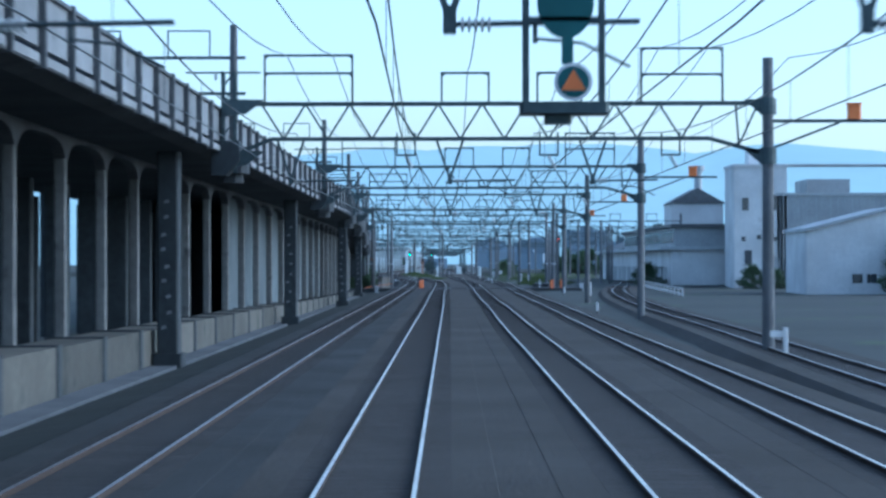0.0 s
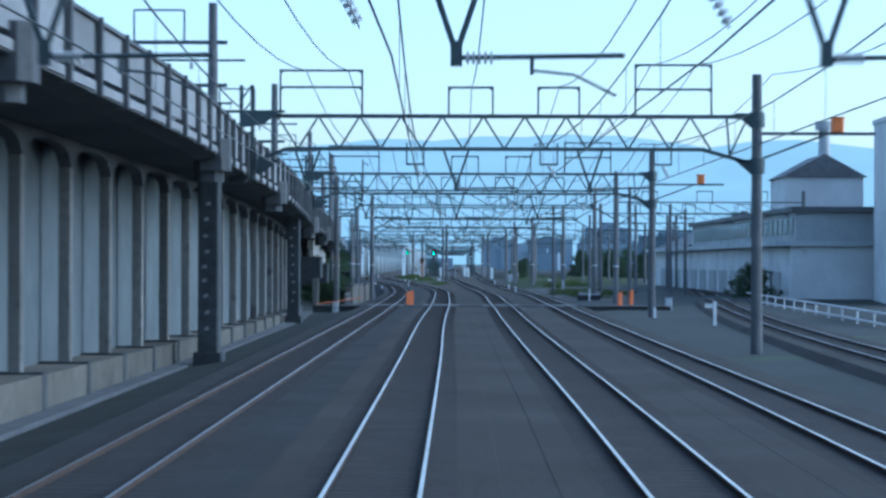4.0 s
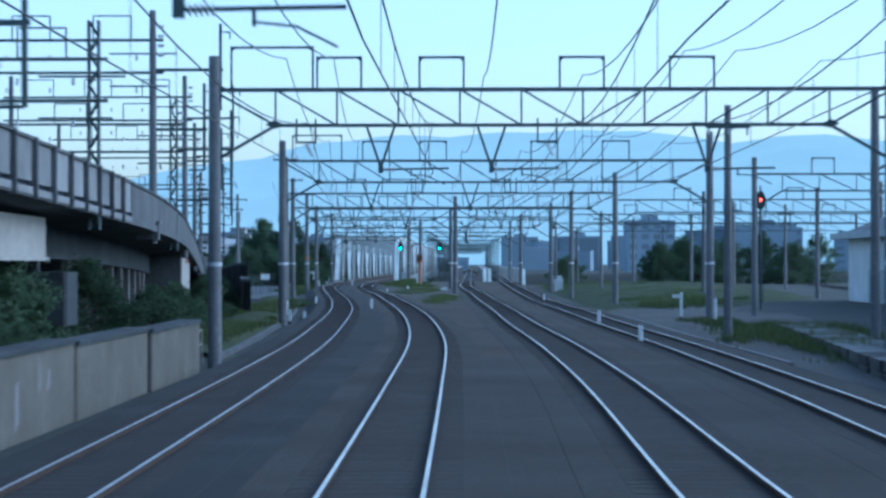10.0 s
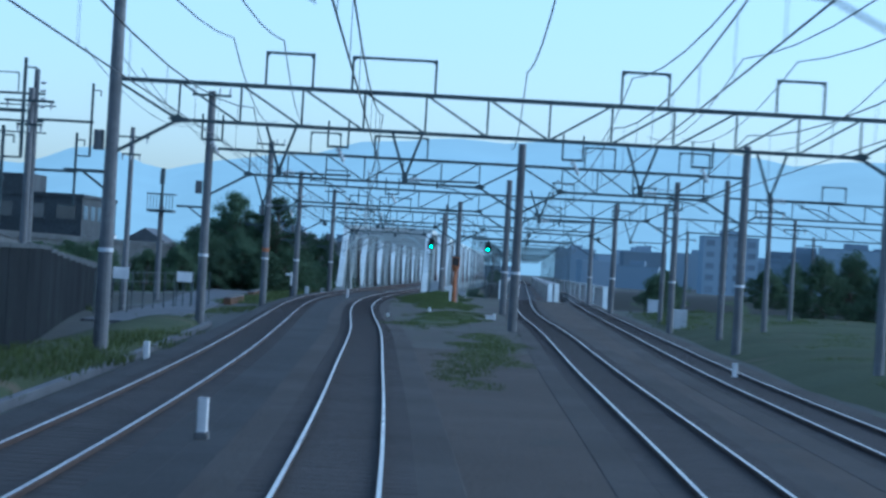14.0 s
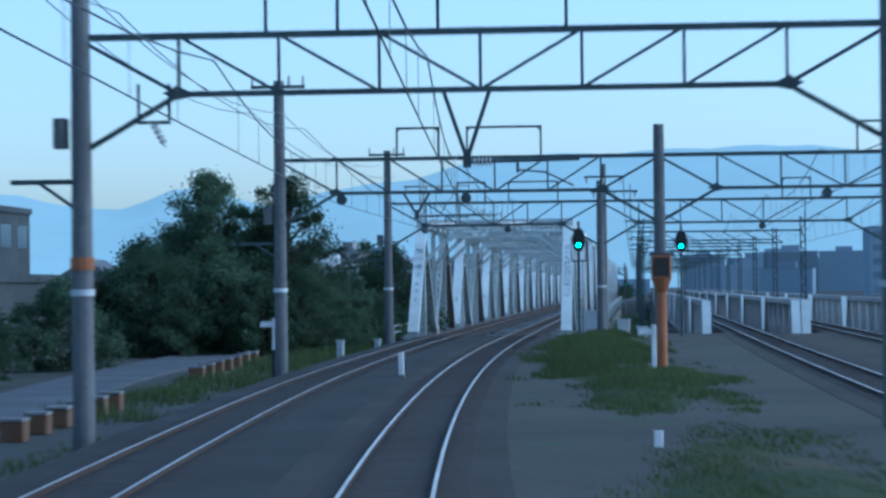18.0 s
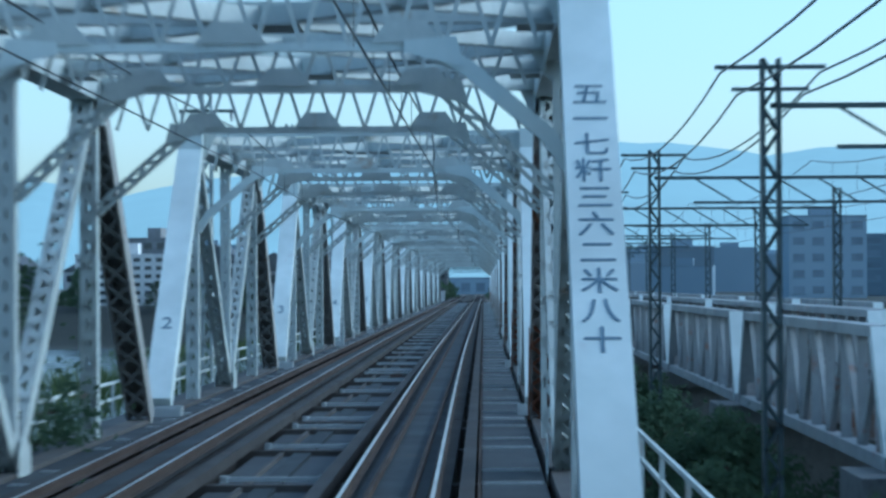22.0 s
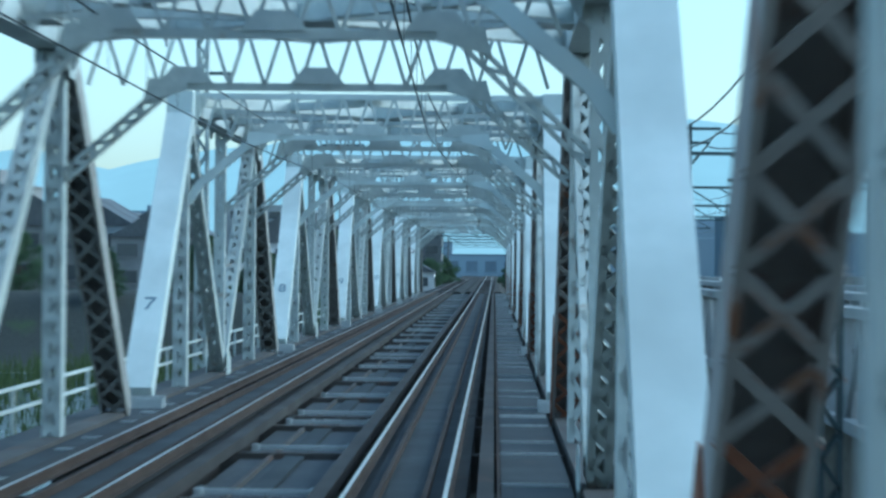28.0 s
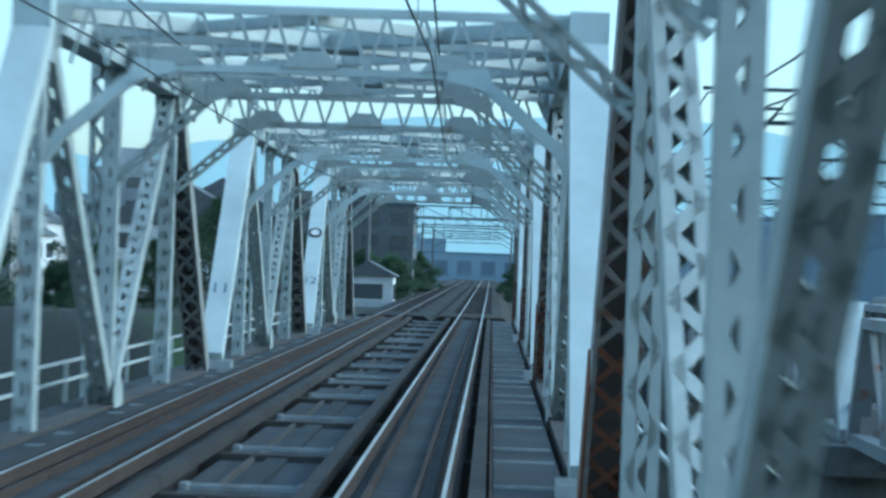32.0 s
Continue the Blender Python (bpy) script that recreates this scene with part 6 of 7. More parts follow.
def bridge_mast(y, k):
    g = thing("bridge_gantry", "riveted lattice mast and beam over the neighbouring bridge", "gantry", group="gantries on the neighbouring bridge")
    for x in (-6.2, 3.7):
        part("lattice_post", Build().laced((x, y, -1.8), (x, y, 6.6), 0.36, 0.36, (0, 1, 0), 0.42, 0.035, 0.05), STEEL, g)
    part("top_chord", Build().beam((-6.2, y, 5.75), (3.7, y, 5.75), 0.1, 0.1), STEEL, g)
    part("bottom_chord", Build().beam((-5.0, y, 5.0), (2.5, y, 5.0), 0.08, 0.08), STEEL, g)
    for j in range(6):
        u = -5.0 + 1.25 * j
        part("brace", Build().beam((u, y, 5.75), (u + 1.25, y, 5.0), 0.05, 0.05, (0, 1, 0)), STEEL, g)
    part("cross_arm", Build().beam((-7.2, y, 6.45), (-5.2, y, 6.45), 0.08, 0.08).beam((-6.9, y, 6.05), (-5.5, y, 6.05), 0.07, 0.07), STEEL, g)


for k in range(12):
    bridge_mast(626 + SP * k, k)
for x0, z0 in ((-7.1, 6.35), (-5.3, 6.35), (-6.8, 5.95), (-5.6, 5.95)):
    fpts = []
    pts = [(582, z0 + 1.0)] + [(626 + SP * k, z0) for k in range(12)]
    for (ya, za), (yb, zb) in zip(pts, pts[1:]):
        fpts += sagging(x0, ya, za, x0, yb, zb, 0.55)[1 if fpts else 0:]
    solid("feeder_wire", Build().pipe(fpts, 0.022), WIRE, "sagging feeder cable along the neighbouring bridge", "cable", "bridge feeder cables")
for x0, z0 in ((-18.9, 8.0), (-18.0, 8.0), (-17.3, 7.5)):
    fpts = []
    pts = [(429, x0 + 5.4), (470, x0 + 3.0), (513, x0 + 1.4), (547, x0 + 0.4), (582, x0)]
    for (ya, xa), (yb, xb) in zip(pts, pts[1:]):
        fpts += sagging(xa, ya, z0, xb, yb, z0, 0.6)[1 if fpts else 0:]
    solid("feeder_wire", Build().pipe(fpts, 0.012), WIRE, "thin feeder cable beside the curving track", "cable", "curve feeder cables")
tw = thing("camera_tower", "steel pole tower with a railed platform and antenna", "tower", shift(-24.2, 521, -0.6))
part("pole", Build().tube((0, 0, 0), (0, 0, 6.0), 0.2, 0.16, 12), POLE, tw)
part("platform", Build().box(-0.85, 0.85, -0.7, 0.7, 5.6, 5.75, 0.03), STEEL, tw)
for k in range(9):
    part("baluster", Build().box(-0.84 + 0.2 * k, -0.8 + 0.2 * k, -0.7, -0.67, 5.75, 6.75), STEEL, tw)
part("hand_rail", Build().box(-0.86, 0.86, -0.72, -0.66, 6.72, 6.78).box(-0.86, 0.86, 0.66, 0.72, 6.72, 6.78).box(-0.88, -0.82, -0.7, 0.7, 6.72, 6.78).box(0.82, 0.88, -0.7, 0.7, 6.72, 6.78), STEEL, tw)
part("antenna", Build().tube((0, 0, 6.0), (0, 0, 8.0), 0.09).tube((0, 0, 7.4), (0, 0, 8.4), 0.14).tube((-0.15, 0, 7.4), (-0.15, 0, 8.2), 0.03), STEEL, tw)


# fences and signboards by the service yard
fn = thing("chain_fence", "dark mesh fence with a white notice board", "fence", shift(-21.0, 478, -0.6))
for k in range(12):
    part("post", Build().tube((0.1 * k, 3.2 * k, 0), (0.1 * k, 3.2 * k, 2.0), 0.035), STEEL, fn)
for z in (0.3, 0.9, 1.5, 1.95):
    part("wire", Build().tube((0, 0, z), (1.1, 35.2, z), 0.012, None, 5), STEEL, fn)
for x, y, z, w in ((-20.35, 481.5, 1.35, 0.75), (-19.9, 501.5, 1.15, 0.85)):
    sg = thing("notice_board", "white notice board on the yard fence", "sign", shift(x, y, 0), "white notice boards")
    part("board", Build().box(-w / 2, w / 2, -0.02, 0.02, z - 0.28, z + 0.28), PAINTWHITE, sg)
    part("leg", Build().box(-w / 2, -w / 2 + 0.05, 0.02, 0.06, -0.6, z + 0.2), STEEL, sg)
    part("leg", Build().box(w / 2 - 0.05, w / 2, 0.02, 0.06, -0.6, z + 0.2), STEEL, sg)


# buildings -------------------------------------------------------------
def building(x, y, w, d, h, wall, label, floors=3, bays=4, turn=0.0, roof="flat", glass=True, z0=-0.8, group="", name="building", side=True):
    o = thing(name, label, "building", shift(x, y, z0, turn), group)
    part("wall", Build().box(-w / 2, w / 2, -d / 2, d / 2, -0.3, h), wall, o)
    if roof == "flat":
        part("parapet", Build().box(-w / 2 - 0.12, w / 2 + 0.12, -d / 2 - 0.12, d / 2 + 0.12, h, h + 0.35), wall, o)
        if h > 6:
            part("roof_box", Build().box(-w / 6, w / 6, -d / 6, d / 6, h + 0.35, h + 2.2), wall, o)
    elif roof == "gable":
        r = w * 0.3
        b = Build()
        b.add([(-w / 2 - 0.3, -d / 2 - 0.3, h), (0, -d / 2 - 0.3, h + r), (w / 2 + 0.3, -d / 2 - 0.3, h), (-w / 2 - 0.3, d / 2 + 0.3, h), (0, d / 2 + 0.3, h + r), (w / 2 + 0.3, d / 2 + 0.3, h)], [(0, 2, 1), (3, 4, 5), (0, 1, 4, 3), (1, 2, 5, 4), (2, 0, 3, 5)])
        part("roof", b, ROOF, o)
    if glass:
        fw, fh = w / bays, h / floors
        win = Build().box(-0.3 * fw, 0.3 * fw, -0.04, 0.06, 0.28 * fh, 0.75 * fh).mesh("window", HAZEGLASS if wall is HAZETOWN else GLASS)
        frame_ = Build().box(-0.34 * fw, 0.34 * fw, -0.09, 0.02, 0.2 * fh, 0.27 * fh).mesh("sill", wall)
        for i in range(bays):
            for j in range(floors):
                p_ = part("window", win, None, o, at=shift(-w / 2 + (i + 0.5) * fw, -d / 2, j * fh))
                part("sill", frame_, None, p_)
        if side:
            nb = max(2, int(d / 4))
            sw = Build().box(-0.06, 0.04, -0.3 * d / nb, 0.3 * d / nb, 0.28 * fh, 0.75 * fh).mesh("window", GLASS)
            s = 1 if x < 0 else -1
            for i in range(nb):
                for j in range(floors):
                    part("window", sw, None, o, at=shift(s * w / 2, -d / 2 + (i + 0.5) * d / nb, j * fh))
    return o


# factory on the right
f = building(29.5, 311, 6.2, 10, 10.3, WALLWHITE, "white rendered factory house with a dark gable roof and vent stack", 3, 2, 0, "gable", False, -0.7, "", "factory")
part("vent_stack", Build().tube((0.4, -2, 11.5), (0.4, -2, 14.2), 0.5, 0.45, 14), WALLGREY, f, "round metal vent stack")
part("stack_cap", Build().tube((0.4, -2, 14.2), (0.4, -2, 14.9), 0.75, 0.75, 14), WALLGREY, f)
part("canopy", Build().box(-4.3, -3.1, -4.5, 3, 2.6, 2.75), ROOF, f, "dark lean-to canopy")
for y in (-4.4, 2.9):
    part("canopy_post", Build().box(-4.25, -4.15, y - 0.05, y + 0.05, -0.2, 2.6), STEEL, f)
part("ladder", Build().box(-1.2, -1.15, -5.1, -5.05, 0, 6).box(-0.85, -0.8, -5.1, -5.05, 0, 6), WALLGREY, f)
f = building(34.4, 289, 5.8, 10, 13.8, WALLWHITE, "tall white factory front with an arched door", 3, 2, 0, "flat", False, -0.7, "", "factory")
for u, z, w, h in ((-1.7, 9.0, 0.7, 1.4), (1.3, 9.0, 0.9, 1.7), (-1.9, 5.6, 0.45, 0.5), (-0.2, 5.8, 0.5, 0.5), (1.6, 5.6, 0.45, 0.5), (-1.4, 3.0, 0.8, 1.6)):
    p_ = part("window", Build().box(u - w / 2, u + w / 2, -5.06, -4.96, z, z + h), GLASS, f)
    part("sill", Build().box(u - w / 2 - 0.08, u + w / 2 + 0.08, -5.12, -5.0, z - 0.12, z), WALLWHITE, p_)
part("arched_door", Build().plate([(0.2, -5.03, 0.1), (2.0, -5.03, 0.1)] + [(1.1 + 0.9 * math.cos(a), -5.03, 3.2 + 0.9 * math.sin(a)) for a in (math.pi * k / 10 for k in range(11))], (0, 1, 0), 0.08), WALLGREY, f, "grey arched door")
part("drain_pipe", Build().tube((2.5, -5.08, 0), (2.5, -5.08, 11), 0.07), WALLGREY, f)
f = building(43.5, 300, 14.6, 32, 10.6, WALLGREY, "long grey factory hall with a low roof and pipe frame", 3, 3, 0, "flat", False, -0.7, "", "factory")
for u in (-6.5, 6.5):
    part("frame_leg", Build().tube((u, -15, 10.6), (u, -15, 14.0), 0.16), WALLGREY, f)
part("frame_beam", Build().tube((-6.6, -15, 14.0), (6.6, -15, 14.0), 0.18), WALLGREY, f)
for k in range(18):
    part("cladding_rib", Build().box(-7.0 + 0.8 * k, -6.9 + 0.8 * k, -16.05, -15.99, 0, 10.4), WALLGREY, f)
f = building(35.5, 236, 7.4, 14, 6.4, WALLWHITE, "lean-to workshop with pale walls and a sloping roof", 1, 2, 0, "none", False, -0.7, "", "workshop")
part("roof", Build().add([(-4.0, -7.4, 6.0), (4.0, -7.4, 8.0), (4.0, 7.4, 8.0), (-4.0, 7.4, 6.0), (-4.0, -7.4, 6.25), (4.0, -7.4, 8.25), (4.0, 7.4, 8.25), (-4.0, 7.4, 6.25)], [(0, 1, 2, 3), (7, 6, 5, 4), (0, 4, 5, 1), (1, 5, 6, 2), (2, 6, 7, 3), (3, 7, 4, 0)]), WALLGREY, f, "pale sloping roof")
part("gable_wall", Build().plate([(-3.7, -6.9, 5.9), (3.7, -6.9, 5.9), (3.7, -6.9, 7.9), (-3.7, -6.9, 6.05)], (0, 1, 0), 0.15), WALLWHITE, f)
for u in (0.4, 1.7):
    part("window", Build().box(u, u + 0.9, -7.05, -6.95, 1.4, 2.2), GLASS, f)
for k in range(10):
    part("cladding_rib", Build().box(-3.6 + 0.8 * k, -3.5 + 0.8 * k, -7.05, -6.99, 0, 6.2), WALLWHITE, f)
# long shed beside the yard
sh = thing("train_shed", "long white shed with a strip of clerestory windows", "shed", shift(30.5, 362, -0.6))
part("wall", Build().box(-5, 6, -66, 66, 0, 4.6), WALLWHITE, sh)
part("upper_wall", Build().box(-4.6, 6, -66, 20, 5.0, 7.2), WALLGREY, sh)
part("canopy", Build().box(-6.2, 6, -66.5, 66.5, 4.6, 5.0), WALLGREY, sh, "projecting pale canopy")
part("roof", Build().box(-5.0, 6.4, -66.5, 20.5, 7.2, 7.6), ROOF, sh)
b = Build()
b.add([(-5.4, 20.5, 5.0), (6, 20.5, 5.0), (6, 66.5, 5.0), (-5.4, 66.5, 5.0), (0.5, 20.5, 7.4), (0.5, 66.5, 7.4)], [(0, 1, 4), (2, 3, 5), (0, 4, 5, 3), (1, 2, 5, 4)])
part("low_roof", b, ROOF, sh, "dark low gable roof")
win = Build().box(-4.68, -4.58, -1.1, 1.1, 5.5, 6.8).mesh("window", GLASS)
for k in range(26):
    part("window", win, None, sh, at=shift(0, -63.5 + 3.2 * k, 0))
for k in range(12):
    part("bay_door", Build().box(-5.06, -5.0, -60 + 10 * k, -53 + 10 * k, 0.3, 2.6), WALLGREY, sh)
for y in (-20, 10, 18):
    part("roof_vent", Build().tube((0, y, 7.5), (0, y, 8.4), 0.35, None, 12).tube((0, y, 8.4), (0, y, 8.8), 0.55, 0.4, 12), STEEL, sh)
rl2 = thing("yard_railing", "white pipe railing along the yard ramp", "railing", shift(0, 0, -0.6))
for z in (0.5, 1.0):
    part("bar", Build().tube((19.5, 215, z), (22.5, 300, z), 0.05), PAINTWHITE, rl2)
for k in range(14):
    part("upright", Build().tube((19.5 + 3 * k / 13, 215 + 85 * k / 13, 0), (19.5 + 3 * k / 13, 215 + 85 * k / 13, 1.0), 0.045), PAINTWHITE, rl2)

# sheds under the viaduct side at the curve
eb = thing("end_wall", "concrete block under the viaduct, pale on its track side", "wall", shift(-15.75, 393.6, 0, 5))
part("wall", Build().box(-4.2, 0, 0, 9.4, -0.9, 2.95, 0.04).box(-4.2, 0, 9.4, 18.6, -0.9, 2.5, 0.04), MIDCONC, eb)
# Track side is a paler plate than the block's front.
part("pale_face", Build().box(0, 0.06, 0.02, 9.38, -0.85, 2.93, 0.01).box(0, 0.06, 9.42, 18.55, -0.85, 2.48, 0.01), PALEWALL, eb, "paler plate on the track side")
part("bearing", Build().box(-1.2, 0.1, 9.6, 15.5, 2.5, 3.0, 0.03), RUST, eb, "rust-brown bearing block")
building(-39, 552, 13, 86, 3.5, DARKCONC, "long dark blue-grey shed by the yard", 1, 4, 0, "flat", False, -0.6, "", "depot")
building(-72, 1012, 15, 12, 8.2, WALLWHITE, "wide white-fronted building far behind the trees", 6, 8, 0, "flat", True, -0.6, "", "office")
building(-51.6, 608, 18, 20, 11.3, DARKCONC, "blue-grey depot block beyond the yard", 4, 6, 0, "flat", True, -4.2, "", "depot")

# houses and blocks across the river and along the horizon
building(-20.0, 1034, 3.4, 5, 2.2, WALLWHITE, "small white hut beside the track past the bridge", 1, 1, 0, "gable", True, -0.7, "", "hut")
ap = building(-23.5, 1085, 10, 12, 8.0, ROOF, "dark grey apartment block with lit windows past the bridge", 4, 4, 0, "flat", True, -0.7, "", "apartment_block")
for u, z in ((-3.1, 4.6), (1.2, 2.6), (-0.8, 0.9)):
    part("lit_window", Build().box(u, u + 0.7, -6.1, -6.05, z, z + 0.6), LITWINDOW, ap, "lit window")
building(-45, 1030, 6, 8, 4.2, WALLWHITE, "small white house with a dark gable roof", 2, 2, 0, "gable", True, -0.7, "town houses", "house")
rnd = random.Random(5)
for k in range(26):
    x = -28 - rnd.random() * 120 if k % 2 == 0 else -30 - rnd.random() * 45
    y = 1010 + rnd.random() * 240
    tall = rnd.random() < 0.25
    w = 7 + rnd.random() * 7
    h = 9 + rnd.random() * 9 if tall else 4.5 + rnd.random() * 3
    mat = (WALLWHITE, WALLGREY, PANEL, CONCRETE)[k % 4]
    building(x, y, w, 8 + rnd.random() * 6, h, mat, ("grey mid-rise block across the river" if tall else "low gabled house across the river"), 5 if tall else 2, 3, rnd.random() * 20 - 10, "flat" if tall else "gable", True, -0.7, "town blocks" if tall else "town houses", "apartment_block" if tall else "house", False)
for k in range(24):
    x = 14 + rnd.random() * 170
    y = 1040 + rnd.random() * 500
    h = 5 + rnd.random() * 12
    building(x, y, 12 + rnd.random() * 14, 14, h, HAZETOWN, "grey tower block beyond the neighbouring bridge, haze in its colour", 5, 4, rnd.random() * 16 - 8, "flat", k % 2 == 0, -0.7, "far tower blocks", "tower_block", False)
for k in range(10):
    x = -120 + 24 * k + rnd.random() * 12
    if -32 < x < 10:
        continue
    building(x, 1500 + rnd.random() * 300, 20 + rnd.random() * 20, 14, 6 + rnd.random() * 14, HAZETOWN, "distant city block with haze in its colour", 5, 4, 0, "flat", False, -0.7, "distant blocks", "tower_block", False)
building(-14.5, 1330, 26, 10, 5.0, HAZETOWN, "long station building across the tracks, haze in its pale colour", 1, 6, 0, "flat", True, -0.7, "", "overbridge", False)
for y in (1040, 1085, 1130, 1180, 1240):
    side_portal(y, -20.5, -8.8, 6.6)


# trees and plants ------------------------------------------------------
def tree_parts(seed, h, r, leaves):
    """A tapered trunk with limbs, and a crown of many small leaves in uneven clumps."""
    rnd = random.Random(seed)
    wood, crown = Build(), Build()
    pts = [Vector((0, 0, -0.3))]
    for k in range(5):
        pts.append(Vector((rnd.uniform(-0.1, 0.1) * h * 0.2 * k / 4, rnd.uniform(-0.1, 0.1) * h * 0.2 * k / 4, h * 0.85 * (k + 1) / 5)))
    for k, (a, c) in enumerate(zip(pts, pts[1:])):
        wood.tube(a, c, 0.03 * h * (1 - 0.18 * k), 0.03 * h * (1 - 0.18 * (k + 1)), 8)
    clumps = [(pts[5] + Vector((0, 0, h * 0.02)), 0.1 * r)]
    for k in range(54):
        f = 0.12 + 0.86 * (k + rnd.random()) / 54
        wide = r * (0.8 + 0.35 * math.sin(3.0 * f)) * (1 - f ** 3) + 0.12 * r
        base = pts[min(4, int(f * 5))].lerp(pts[min(5, int(f * 5) + 1)], rnd.random())
        a = k * 2.4 + rnd.uniform(-0.6, 0.6)
        reach = wide * rnd.uniform(0.35, 1.08)
        tip = Vector((math.cos(a) * reach, math.sin(a) * reach, h * f + h * rnd.uniform(-0.04, 0.06)))
        base.z = min(base.z, tip.z)
        mid = base.lerp(tip, 0.5) + Vector((0, 0, 0.02 * h))
        wood.tube(base, mid, 0.008 * h, 0.005 * h, 5).tube(mid, tip, 0.005 * h, 0.002 * h, 4)
        clumps += [(tip, rnd.uniform(0.1, 0.24) * r), (mid.lerp(tip, 0.4), rnd.uniform(0.16, 0.3) * r)]
    for k in range(leaves):
        t, cr = clumps[k % len(clumps)]
        d = Vector((rnd.gauss(0, 1), rnd.gauss(0, 1), rnd.gauss(0, 0.8))).normalized()
        p = t + d * cr * rnd.random() ** 0.5 * (1.6 if rnd.random() < 0.08 else 1.0)
        p.z = max(p.z, 0.05 + 0.3 * rnd.random())
        s = rnd.uniform(0.05, 0.11)
        n1 = Vector((rnd.gauss(0, 1), rnd.gauss(0, 1), rnd.gauss(0, 1))).normalized()
        n2 = n1.orthogonal().normalized()
        crown.add([tuple(p - n1 * s), tuple(p + n2 * s * 0.55), tuple(p + n1 * s), tuple(p - n2 * s * 0.55)], [(0, 1, 2, 3)])
    return wood.mesh("trunk", BARK), crown.mesh("crown", LEAF)


KINDS = [tree_parts(11, 8.8, 3.2, 23000), tree_parts(23, 6.5, 2.8, 16000), tree_parts(37, 8.0, 3.6, 23000), tree_parts(41, 4.2, 2.4, 12000)]


def tree(kind, x, y, s, label, group, z0=-0.7):
    t = thing("tree", label, "tree", Matrix.Translation((x, y, z0)) @ pose(0, 0, 0, 0, 0, (x * 37 + y * 11) % 360) @ Matrix.Diagonal((s, s, s, 1)), group)
    part("trunk", KINDS[kind][0], None, t)
    part("crown", KINDS[kind][1], None, t, "dark green leafy crown")


for a in ((0, -27.4, 592, 1.0, -0.8), (0, -23.6, 592, 0.98, -0.8), (2, -29.4, 596, 0.82, -0.8), (1, -31.0, 592, 0.85, -0.8), (3, -32.4, 590, 0.9, -0.8), (2, -25.6, 597, 0.88, -0.8), (3, -22.4, 589, 0.95, -0.8), (3, -26.0, 587, 1.1, -0.8), (3, -29.4, 587, 1.2, -0.8), (3, -24.0, 586, 0.9, -0.8), (3, -27.8, 585, 0.8, -0.8), (1, -25.0, 594, 1.0, -0.8), (1, -28.4, 594, 1.05, -0.8), (3, -21.9, 595, 0.75, -0.8), (2, -21.9, 621, 1.2, -4.6), (3, -20.9, 606, 0.8, -1.2), (3, -22.4, 603, 1.0, -0.9), (3, -24.6, 608, 1.2, -1.6), (1, -27.5, 613, 1.0, -3.4), (1, -22.6, 634, 0.95, -6.8), (3, -20.4, 612, 0.8, -3.0), (3, -30.5, 604, 1.2, -1.0)):
    tree(*a[:4], "dense dark green tree on the river bank", "bank trees", a[4])
for a in ((3, 12.6, 612, 0.9), (3, 14.4, 636, 1.0), (1, 22.5, 560, 0.85), (1, 25.5, 566, 0.95), (3, 28.5, 562, 1.35), (1, 31.5, 570, 0.95), (1, 35, 566, 1.0), (3, 38, 560, 1.3), (1, 42, 566, 1.0), (1, 37, 720, 1.0), (3, 33, 716, 1.3), (1, 46, 722, 1.0), (3, 23.0, 300, 0.8)):
    tree(*a, "dark bushy tree beside the yard tracks", "yard trees", -0.9)
for a in ((3, -9.8, 300, 0.5), (3, -10.6, 306, 0.8), (3, -11.6, 318, 0.8), (3, -11.5, 331, 0.8), (3, -11.2, 345, 0.6), (3, -14.2, 392, 0.6), (3, -14.9, 399, 0.5), (3, -12.4, 362, 0.6), (3, -16.6, 424, 0.55), (3, -17.6, 431, 0.6), (3, -18.4, 438, 0.62), (3, -19.3, 445, 0.6), (3, -20.4, 453, 0.6), (3, -15.6, 416, 0.5), (3, -22.5, 462, 0.7), (3, -24.5, 474, 0.75), (3, -26.0, 486, 0.8), (3, -27.5, 498, 0.8), (3, -28.6, 509, 0.8), (3, -29.8, 520, 0.85), (3, -31.0, 532, 0.85), (3, -32.0, 545, 0.9), (3, -30.0, 556, 0.8), (3, -29.0, 566, 0.9)):
    tree(*a, "green shrub growing beside the viaduct", "lineside shrubs", -1.0)
for a in ((3, -7.0, 609, 0.8), (3, -6.2, 617, 0.9), (3, -7.2, 626, 0.9), (3, -6.0, 637, 1.0), (3, -7.0, 648, 1.0), (3, -6.2, 662, 1.0), (3, -7.0, 680, 1.1)):
    tree(*a, "dark bush on the bank between the bridges", "bank bushes", -4.8)
for a in ((1, -23.5, 1048, 0.7), (3, -19.6, 1062, 0.9), (3, -22.0, 1066, 1.0), (1, -26.0, 1060, 0.8), (3, -19.2, 1085, 0.9), (3, -19.0, 1110, 1.0), (3, -9.0, 1075, 0.8), (3, -8.6, 1100, 0.9)):
    tree(*a, "dark tree beside the track past the bridge", "far trackside trees", -0.9)
for a in ((1, 41.5, 228, 1.0), (1, 45.0, 226, 1.1), (3, 40.0, 224, 1.0), (3, 33.0, 280, 0.7), (3, 35.5, 279, 0.6)):
    tree(*a, "dark bushy tree beside the workshop", "workshop trees", -0.8)
for k in range(22):
    x, y = -26 - rnd.random() * 60, 985 + rnd.random() * 30
    tree(k % 4, x, y, 0.5 + 0.4 * rnd.random(), "dark tree on the far bank", "far bank trees", -1.5)
for k in range(16):
    tree(k % 4, 60 + rnd.random() * 70, 330 + rnd.random() * 300, 0.8 + 0.4 * rnd.random(), "dark tree behind the yard", "yard trees", -0.8)


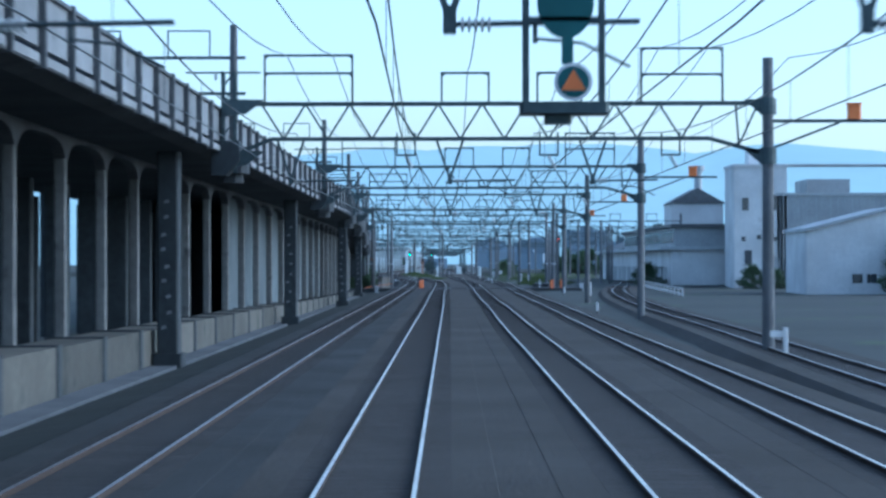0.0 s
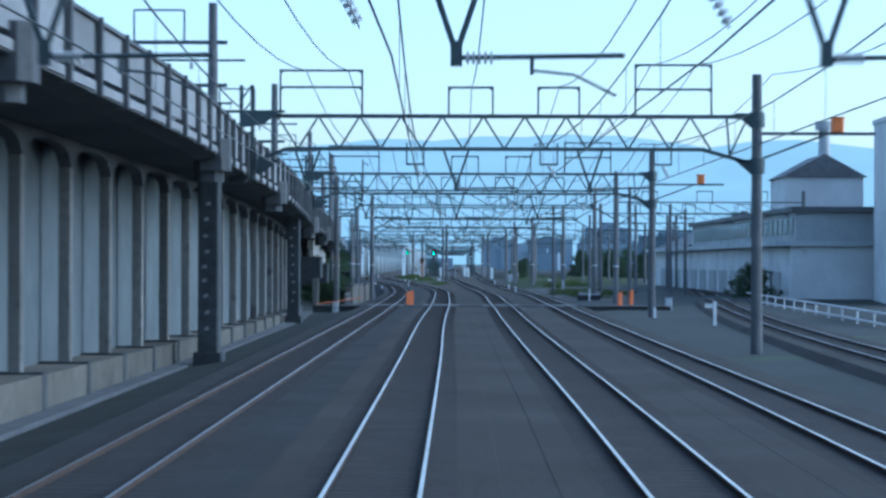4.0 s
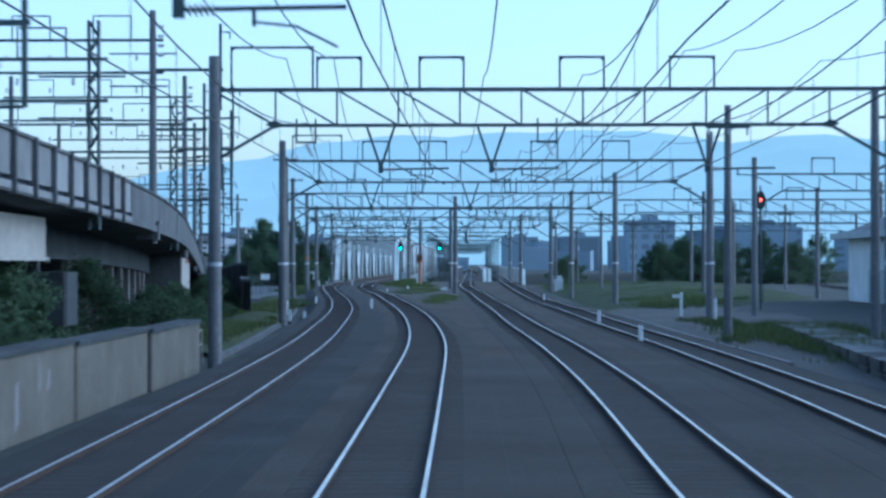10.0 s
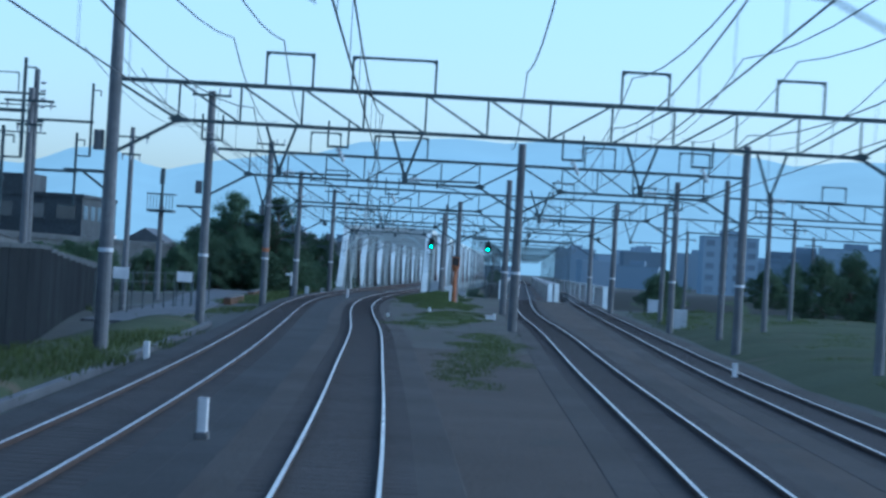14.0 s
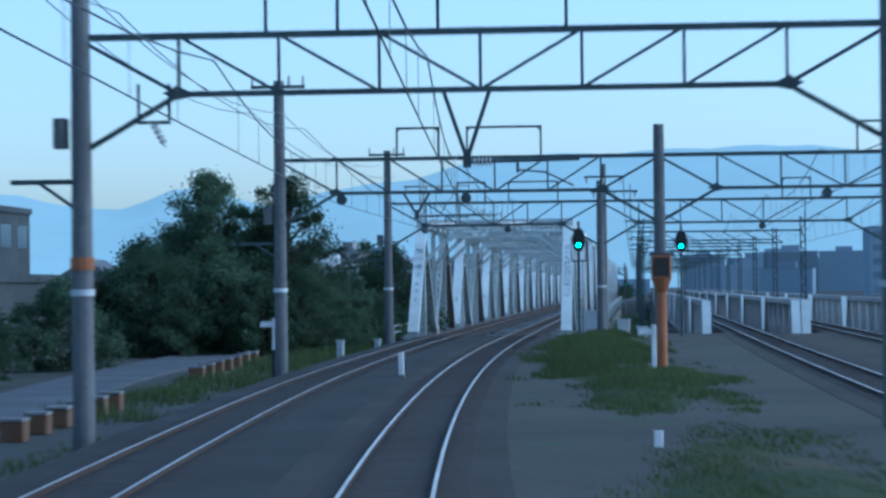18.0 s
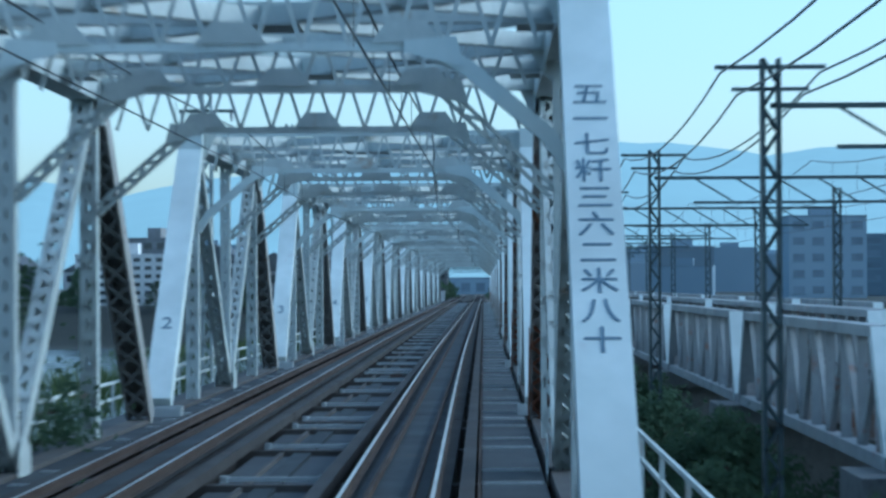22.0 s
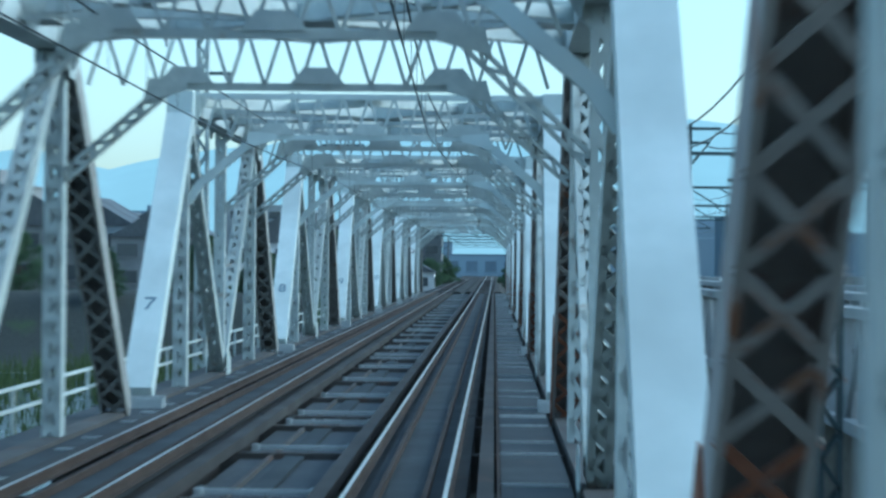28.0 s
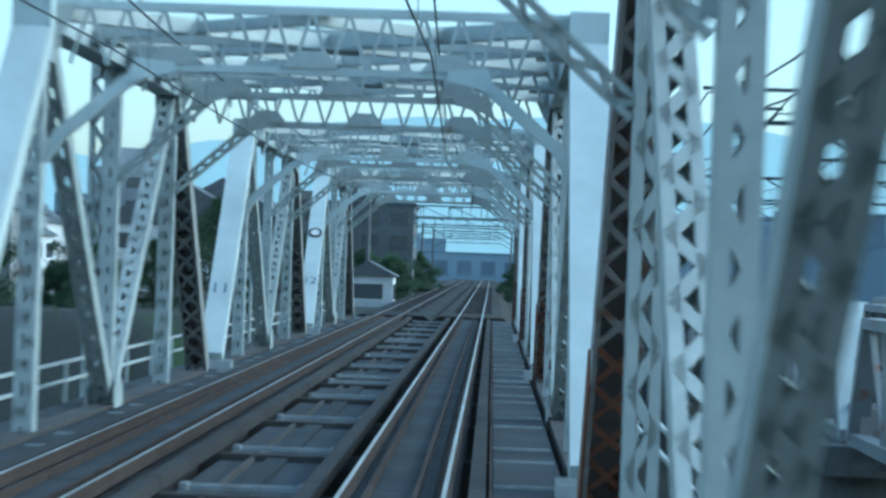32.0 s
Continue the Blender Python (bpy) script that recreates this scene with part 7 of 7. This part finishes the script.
def grass(patches, seed, label, blade, per):
    """Fine blades scattered over ragged patches of (x, y, half width, half length, height)."""
    rnd = random.Random(seed)
    b = Build()
    for x0, y0, w, l_, hh in patches:
        for k in range(int(per * w * l_)):
            u, v = rnd.uniform(-1.2, 1.2), rnd.uniform(-1.2, 1.2)
            x, y = x0 + w * u, y0 + l_ * v
            lump = noise.noise(Vector((x * 0.55, y * 0.16, seed))) + 0.5 * noise.noise(Vector((x * 1.7, y * 0.6, seed)))
            full = 1.0 - math.hypot(u, v) + 0.75 * lump
            if full < rnd.random() * 0.35:
                continue
            z = land(x, y) + (0.3 if 312 < y < 600 and x > 8 or 338 < y < 470 and x < -8 else 0.02) if not line_x(OWN, y) < x < line_x(T3, y) or y > 600 else mound_top(x, y)
            h = hh * blade * rnd.uniform(0.5, 1.3) * min(1.0, 0.35 + full)
            for j in range(2):
                c = rnd.random() * 6.28
                dx, dy = math.cos(c), math.sin(c)
                wd = 0.012 + 0.03 * h
                lean = rnd.uniform(0.1, 0.7) * h
                b.add([(x - dy * wd, y + dx * wd, z - 0.05), (x + dy * wd, y - dx * wd, z - 0.05), (x + dx * lean, y + dy * lean, z + h)], [(0, 1, 2)])
    return solid("grass", b, GRASS, label, "grass", kind="stuff")


grass([(-8.2, 564, 2.6, 28, 2.4), (-8.0, 560, 2.0, 24, 2.2), (-8.2, 585, 2.4, 12, 2.8), (-6.4, 534, 2.4, 16, 1.6), (-5.0, 492, 2.2, 26, 0.8), (-2.0, 440, 1.4, 26, 0.6)], 3, "rough green grass between the diverging tracks", 0.11, 420)
grass([(12.6, 348, 3.2, 24, 2.0), (11.5, 374, 1.4, 8, 1.2), (14.0, 440, 3.6, 26, 2.2), (15.5, 470, 4.5, 40, 2.0), (14, 540, 5.5, 45, 1.8)], 4, "yellow-green grass mound between the track and the yard", 0.2, 170)
grass([(-10.3, 360, 1.6, 28, 1.4), (-13.0, 415, 2.4, 34, 1.4), (-17.5, 500, 1.2, 30, 0.8), (-20.0, 545, 2.0, 26, 1.8), (-20.5, 580, 2.6, 20, 2.2), (-9.4, 318, 1.0, 18, 2.2), (-26, 470, 4, 26, 2.4)], 5, "tall grass on the slope beside the left track", 0.17, 130)
grass([(-40, 680, 18, 60, 4.0), (-40, 800, 18, 60, 4.0), (-42, 920, 18, 60, 4.0), (-7.0, 640, 1.6, 30, 5.0)], 6, "wild green reeds on the river flats", 0.5, 6)
